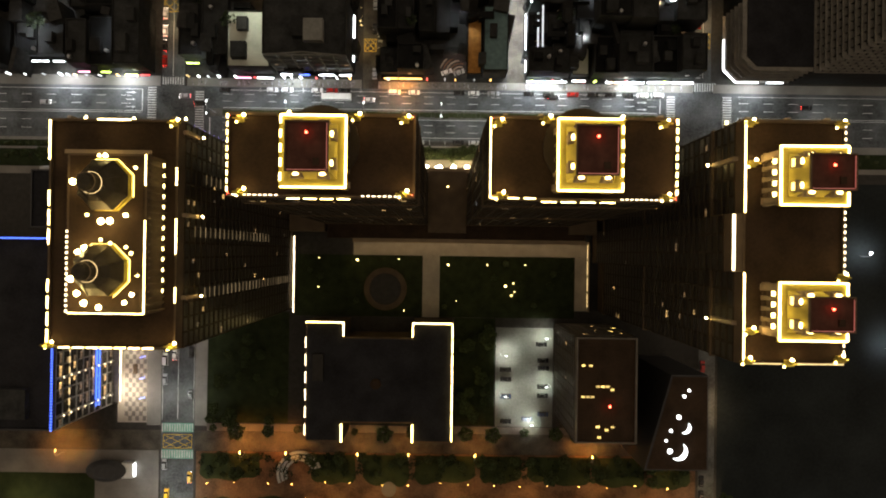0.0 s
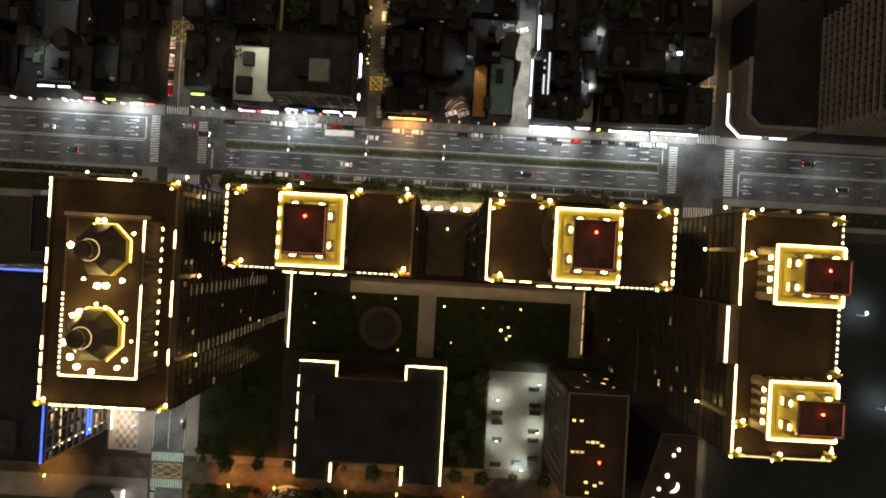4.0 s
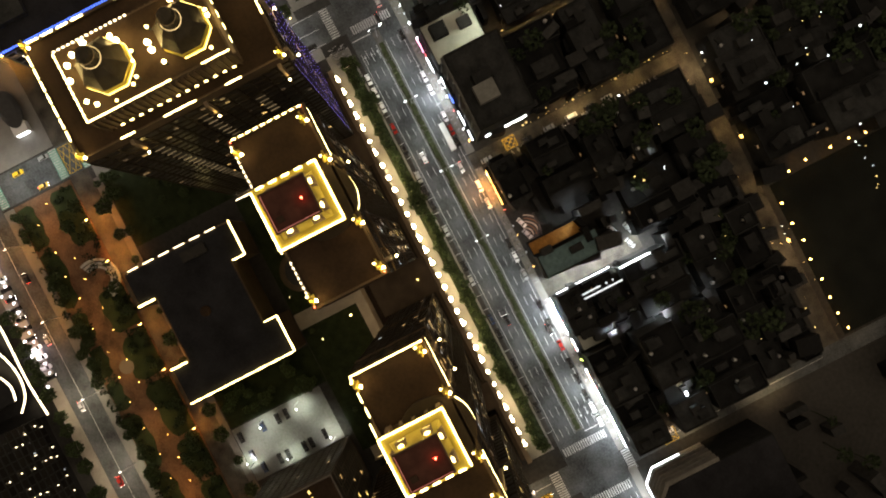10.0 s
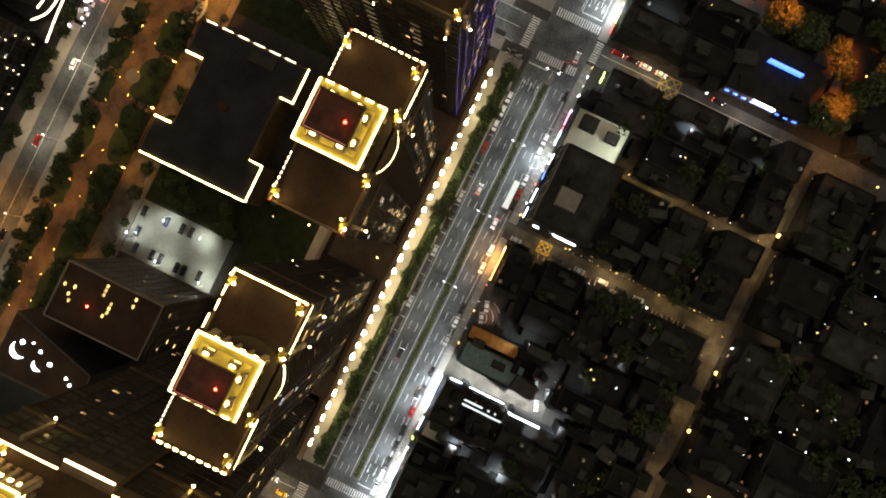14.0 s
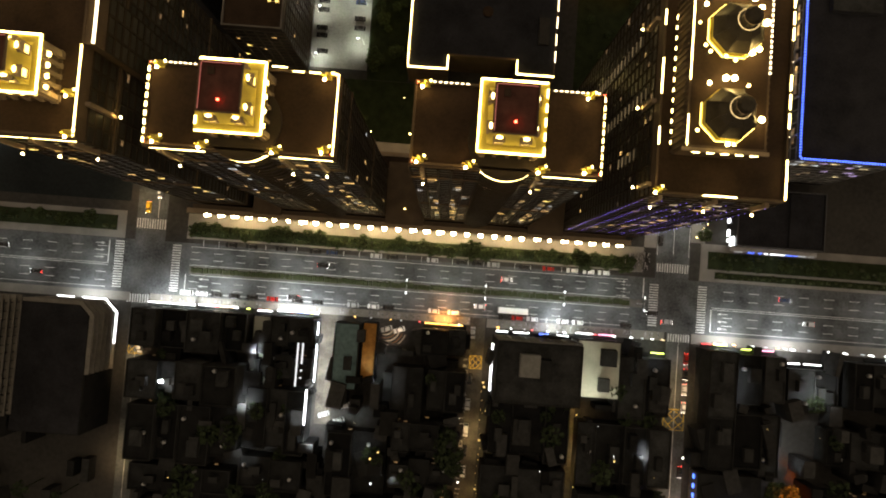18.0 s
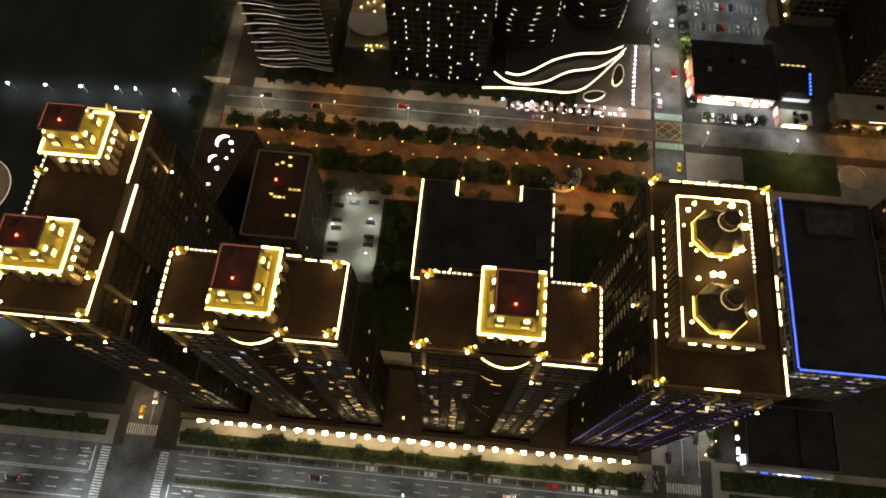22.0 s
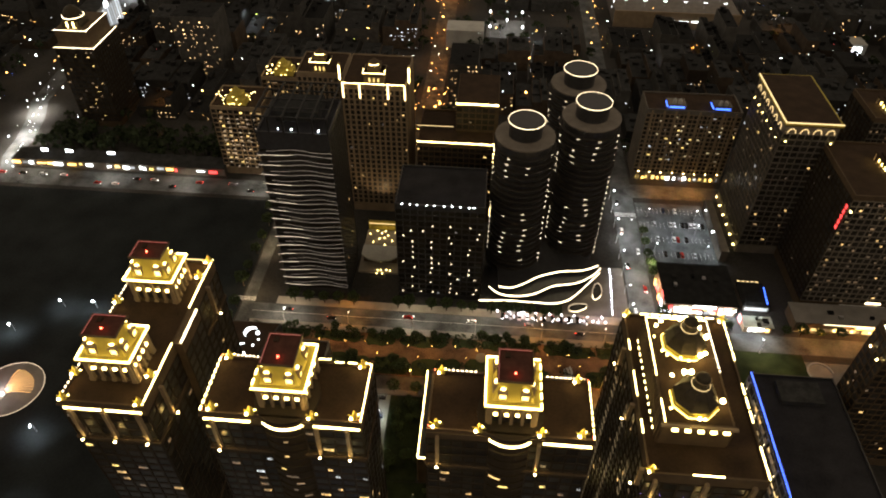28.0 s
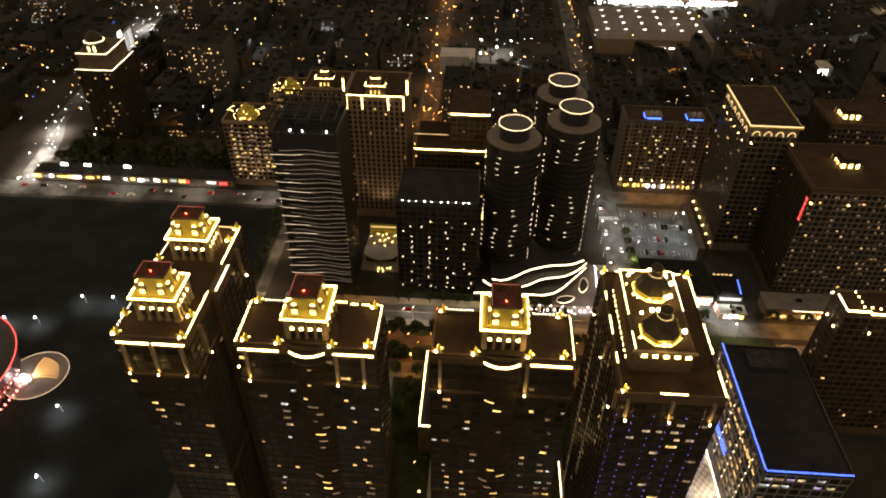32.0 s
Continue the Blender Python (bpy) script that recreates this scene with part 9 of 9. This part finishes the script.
for x in (-122, -128, -141, -147, -176, -184, -193, -203):
    tree(x, -124.6 if x > -150 else -123.4, 1, rr.uniform(0.8, 1.2), 0.0, "street trees before the shops")
for y in (-167, -160, -130):
    tree(-113.6 + rr.uniform(-0.5, 0.5), y, 1, 1.2, 0.0, "street trees before the shops")
for y in (-176, -186, -196):
    tree(-112.8, y, 1, 1.0, 0.0, "street trees by the far car park")

# lawns of the park, either side of a winding path
def path_mid(x):
    return -96.0 + 0.9 * math.sin(x / 17.0) + 0.4 * math.sin(x / 5.7 + 1)


rr = random.Random(63)
k = 1
for side in (-1, 1):
    x = -96.0
    while x < 98:
        w = rr.uniform(12, 26)
        x1 = min(x + w, 101)
        if not (side == 1 and -70 < (x + x1) / 2 < -44):
            n = 14
            inner = [(x + (x1 - x) * i / n, path_mid(x + (x1 - x) * i / n) + side * (3.6 + 0.5 * math.sin(x + i * 0.9) + (2.5 if i in (0, n) else 0.8 if i in (1, n - 1) else 0))) for i in range(n + 1)]
            outer = [(x1 - 0.6, -81.4 if side > 0 else -106.0), (x + 0.6, -81.4 if side > 0 else -106.0)]
            pts = inner + outer
            structure("lawn_%d" % k, Geo().prism(pts if side > 0 else pts[::-1], 0.0, 0.24), GRASS, "dark uneven park lawn", "lawn")
            k += 1
        x = x1 + rr.uniform(1.6, 3.2)
structure("lawn_20", Geo().box(-181, -110.6, 0, -138, -90, 0.24), GRASS, "lit park lawn of uneven grass", "lawn")
ar = thing("ring_bench", "half-round pale stone amphitheatre bench in the park", "bench", -56, -89, 0.13)
for q, rad in enumerate((8.5, 7.0, 5.5)):
    part("bench_step", Geo().bar([(-56 + rad * math.cos(a), -89 + rad * math.sin(a), 0.13) for a in [0.3 + 3.3 * i / 18 for i in range(19)]], 1.0, 0.35 + 0.25 * (2 - q)), CONCRETE, ar)
ro = thing("plaza_disc", "small round dark paving disc with a rim", "paving", -20, -95, 0.13)
part("disc", Geo().ring(-20, -95, [(3.0, 0.13), (3.0, 0.4), (2.2, 0.4)], 24), PAVING_DARK, ro)
bs = thing("bus_shelter", "long dark shelter roof beside a bright kiosk", "shelter", -128, -86, 0.13)
part("roof", Geo().ring(-132, -88, [(8, 3.0), (8, 3.4), (5, 4.2)], 24, 0, 1.0, 0.55), CLADDING, bs)
part("post", Geo().box(-132.3, -88.3, 0.1, -131.7, -87.7, 3.0), STEEL, bs)
part("kiosk", Geo().box(-126, -91, 0.1, -121.5, -85, 3.2), PLASTIC, bs)
part("kiosk_light", Geo().box(-121.4, -90.5, 1.0, -121.2, -85.5, 2.6), SHOP, bs)


# ---------------------------------------------------------------- vehicles
def car_meshes(paint, L=4.5, Wd=1.8, H=1.45, van=False):
    b = Geo().frustum((-L / 2, -Wd / 2, L / 2, Wd / 2), 0.32, (-L / 2 + 0.1, -Wd / 2 + 0.06, L / 2 - 0.12, Wd / 2 - 0.06), 0.85)
    c0, c1 = (-L / 2 + 0.15, L / 2 - 0.9) if van else (-L / 2 + 0.55, L / 2 - 1.15)
    cab = Geo().frustum((c0, -Wd / 2 + 0.1, c1, Wd / 2 - 0.1), 0.85, (c0 + 0.35, -Wd / 2 + 0.24, c1 - 0.6, Wd / 2 - 0.24), H - 0.06)
    b.box(c0 + 0.33, -Wd / 2 + 0.22, H - 0.07, c1 - 0.58, Wd / 2 - 0.22, H)
    wheel = Geo()
    n = 12
    wheel.add([(0.32 * math.cos(2 * math.pi * i / n), s, 0.32 + 0.32 * math.sin(2 * math.pi * i / n)) for s in (-0.1, 0.1) for i in range(n)], [tuple(range(n)), tuple(range(2 * n - 1, n - 1, -1))] + [(i, n + i, n + (i + 1) % n, (i + 1) % n) for i in range(n)])
    return b.mesh("body", paint), cab.mesh("cabin_glass", GLASS), None, wheel.mesh("wheel", RUBBER)


CARS = [car_meshes(p) for p in CAR_PAINTS] + [car_meshes(CAR_PAINTS[0], 5.0, 1.9, 1.95, True)]
HEADL = Geo().box(2.12, -0.72, 0.6, 2.24, -0.42, 0.76).box(2.12, 0.42, 0.6, 2.24, 0.72, 0.76).mesh("headlights", HEAD)
TAILL = Geo().box(-2.26, -0.75, 0.62, -2.14, -0.4, 0.78).box(-2.26, 0.4, 0.62, -2.14, 0.75, 0.78).mesh("tail_lights", TAIL)
wg = Geo()
for u in (-1.4, 1.4):
    for v in (-0.82, 0.82):
        wg.add([(u + 0.32 * math.cos(0.6283 * i), v + s, 0.32 + 0.32 * math.sin(0.6283 * i)) for s in (-0.1, 0.1) for i in range(10)], [tuple(range(10)), tuple(range(19, 9, -1))] + [(i, 10 + i, 10 + (i + 1) % 10, (i + 1) % 10) for i in range(10)])
WHEELS = wg.mesh("wheels", RUBBER)
PAINT_WORD = ["white", "black", "silver", "red", "yellow taxi", "dark blue", "white van"]


def car(x, y, turn, k, lights=False, where="parked at the kerb", z=0.05):
    w = PAINT_WORD[k]
    t = thing("car", "%s %s %s" % (w, "car" if "van" not in w else "bodywork", where), "car", x, y, z, "cars")
    b, c, r, wl = CARS[k]
    m = CAR_PAINTS[k if k < 6 else 0]
    body = part("body", b, m, t, at=(x, y, z), turn=turn)
    part("cabin_glass", c, GLASS, t, at=(x, y, z), turn=turn)
    cs, sn = math.cos(radians(turn)), math.sin(radians(turn))
    part("wheel_set", WHEELS, RUBBER, t, at=(x, y, z), turn=turn, kind="stuff")
    if lights:
        part("headlights", HEADL, HEAD, t, at=(x, y, z), turn=turn), part("tail_lights", TAILL, TAIL, t, at=(x, y, z), turn=turn)


rr = random.Random(31)
pick = lambda: rr.choice((0, 0, 1, 1, 2, 2, 1, 0, 2, 5, 6, 1, 3))
for x in (-69, -63, -51, -45, -40):
    car(x, 64.9, 0, pick(), where="parked in a painted bay")
for x in (-88, -20, -12, 6, 12, 20, 34, 42, 52, 60, 67, 74, 80, 86):
    car(x, 64.6, 0, pick(), where="parked before the shops")
for x, y in ((-30, 61.4), (44, 63.4), (-98, 59), (-160, 58.8), (146, 60.5)):
    car(x, y, 0, pick(), True, "driving along the avenue")
for x, y in ((-40, 50), (-104, 62), (33, 50), (160, 51), (-150, 50)):
    car(x, y, 180, pick(), True, "driving along the avenue")
for x in (-78, -72, -65.5, -56, -46.6, -34, -28, -21.8, -10, 6, 12.4, 30, 36.6, 50, 62, 70):
    car(x, 44.6, 0, pick(), where="parked beside the arcade walk")
for y in (-30, -38, -44, -52, 4, 12, 22):
    car(-110.3, y, 90, pick(), where="parked on the side street")
for y in (-36, -41, -58, 30):
    car(-99.8, y, 90, pick(), where="parked on the side street")
car(-106.5, -42, 90, 0, True, "driving along the side street"), car(-99.8, -91, 90, 4, True, "waiting on the side street"), car(-109, -98, 90, 4, False, "waiting on the side street"), car(-110, -86, 90, 2)
for y in (76, 82, 88, 95, 120):
    car(-112.4, y, 90, pick(), True, "queueing on the side street")
for y in (74, 80, 87, 94):
    car(102.2, y, 90, pick(), where="parked on the side street")
car(104, 32, 90, 4, True, "waiting at the crossing"), car(100, 26, 90, 2, True, "waiting at the crossing")
for y in (-64, -52, -44, -90, -96):
    car(105.3, y, 90, pick(), where="parked on the lane")
for y in (72, 90, 100, 110, 118, 126):
    car(-28.0, y, 90, pick(), where="parked on the lane")
for x, y in ((1, 73), (6, 73), (28, 108), (20, 104), (22, 110)):
    car(x, y, 20, pick(), where="parked in a yard")
for x, y, k in ((26.2, -46.3, 1), (26.4, -50.2, 1), (26.4, -57, 5), (40.5, -36.0, 1), (41.2, -42.5, 1), (41.4, -45.6, 1), (41.2, -53.0, 1), (41.2, -56.6, 1), (41.4, -64.0, 5), (26.5, -67, 1), (35, -66, 5)):
    car(x, y, 0, k, where="parked on the car park deck", z=0.11)
for i in range(14):
    for j in range(4):
        if rr.random() < 0.5:
            car(-150.8 + i * 2.4, -220.5 + j * 13.5, rr.choice((90, 270)), pick(), where="parked on the far car park", z=0.11)
for i in range(11):
    car(-30 - i * 4.4, -123.8, 90, pick(), i % 2 == 0, "parked before the flowing podium", z=0.16)
for x in (60, 20, -14, -44, -70, 84):
    car(x, -114.5 + rr.choice((0, -4)), rr.choice((0, 180)), pick(), True, "driving past the park")
for x in (120, 134, 148, 170, 186, 200, 212, 224, 236, 262, 276, 290, 304):
    car(x, -217 - rr.choice((0, 6)), rr.choice((0, 180)), pick(), True, "driving on the far avenue")
bus = thing("bus", "white city bus driving along the avenue", "bus", -43, 62.2, 0.05)
part("body", Geo().frustum((-49, 60.9, -37.2, 63.4), 0.5, (-48.9, 61.0, -37.3, 63.3), 3.0), CAR_PAINTS[0], bus)
part("window_band", Geo().box(-48.9, 60.88, 1.6, -37.3, 63.42, 2.5), GLASS, bus)
part("roof_unit", Geo().box(-46, 61.5, 3.0, -42, 62.8, 3.3), PLASTIC, bus)
for x in (-46.5, -40):
    for y in (61.0, 63.3):
        part("wheel", CARS[0][3], RUBBER, bus, at=(x, y, 0.05))

# scooters in rows along the kerbs, too many to count
SCOOT = mat("scooter bodywork", (0.16, 0.15, 0.15), 0.35, var=0.2, bump=0, island=0.9)
rr = random.Random(71)
sg = Geo()
for i in range(230):
    if i < 150:
        x, y, a = rr.uniform(-102, 99), 67.6 + rr.uniform(-0.4, 0.4), rr.uniform(-0.25, 0.25)
    elif i < 190:
        x, y, a = rr.uniform(-96, -86), rr.uniform(36, 42), rr.uniform(-0.4, 0.4)
    else:
        x, y, a = rr.uniform(-26.4, -25.8), rr.uniform(74, 150), 1.57 + rr.uniform(-0.3, 0.3)
    if -33.4 < x < -26.5 or 25.2 < x < 31.9 and y > 66:
        continue
    c, n = math.cos(a), math.sin(a)
    for (u0, u1, v0, v1, z0, z1) in ((-0.22, 0.22, -0.75, -0.1, 0.45, 0.8), (-0.16, 0.16, -0.1, 0.45, 0.3, 0.45), (-0.2, 0.2, 0.45, 0.72, 0.3, 1.0), (-0.07, 0.07, -0.95, -0.45, 0.15, 0.6), (-0.07, 0.07, 0.6, 1.0, 0.15, 0.6)):
        sg.prism([(x + u * c - v * n, y + u * n + v * c) for u, v in ((u0, v0), (u1, v0), (u1, v1), (u0, v1))], z0, z1)
tagged(new("parked_scooters", sg.mesh("parked_scooters", SCOOT)), "dense rows of parked scooters on the pavement", "scooter", kind="stuff")

# upright shop signs over the north pavement
for x0, x1 in ((-102, -68), (-64, -36), (-24, 22), (34, 98), (-200, -118)):
    t = thing("sign_row", "row of small upright glowing shop signs", "shop sign", (x0 + x1) / 2, 69.4, 0, "rows of shop signs")
    x = x0 + rr.uniform(0, 3)
    while x < x1:
        h, w = rr.uniform(1.2, 3.4), rr.uniform(0.3, 0.7)
        m = rr.choice((SHOP, SHOP, WIN_WHITE, SHOP_WARM, WIN_GOLD, WIN_WHITE, SHOP, SHOP_RED, SHOP_GREEN))
        part("sign_panel", Geo().box(x, 68.7, 3.4, x + w, 69.1, 3.4 + h), m, t)
        part("sign_post", Geo().box(x + w / 2 - 0.06, 68.9, 0.15, x + w / 2 + 0.06, 69.0, 3.4), IRON, t)
        x += rr.uniform(2.5, 8)
for i, y in enumerate((-132, -150, -168, -181, -199, -212, -226)):
    car(-108.6 if i % 2 else -101.2, y, 90 if i % 2 else 270, pick(), True, "driving along the side street")
for i in range(9):
    car(-122 - i * 3.4, -126.2, 90, pick(), i % 3 == 0, "parked before the shop hall", z=0.02)
# lamps hung in the corner trees beside the domed tower
rr = random.Random(88)
for i in range(14):
    x, y = -115 + rr.uniform(-2.2, 2.2), 4 + i * 1.85
    t = thing("tree_lamp", "small warm lamp on a thin corner pole", "lamp", x, y, 0.15, "corner lamps")
    part("pole", Geo().ring(x, y, [(0.06, 0.15), (0.05, 3.4)], 6), IRON, t)
    bulb(t, x, y, 3.6, rr.choice((0.22, 0.3)), BULB_SOFT, "globe")
for y in (6, 12, 20, 27):
    tree(-115.5, y, 1, rr.uniform(0.9, 1.3), 0.15, "corner trees")
lamp("corner_light", "SPOT", -115, 18, 7, 2200, (1.0, 0.92, 0.66), 0.4)
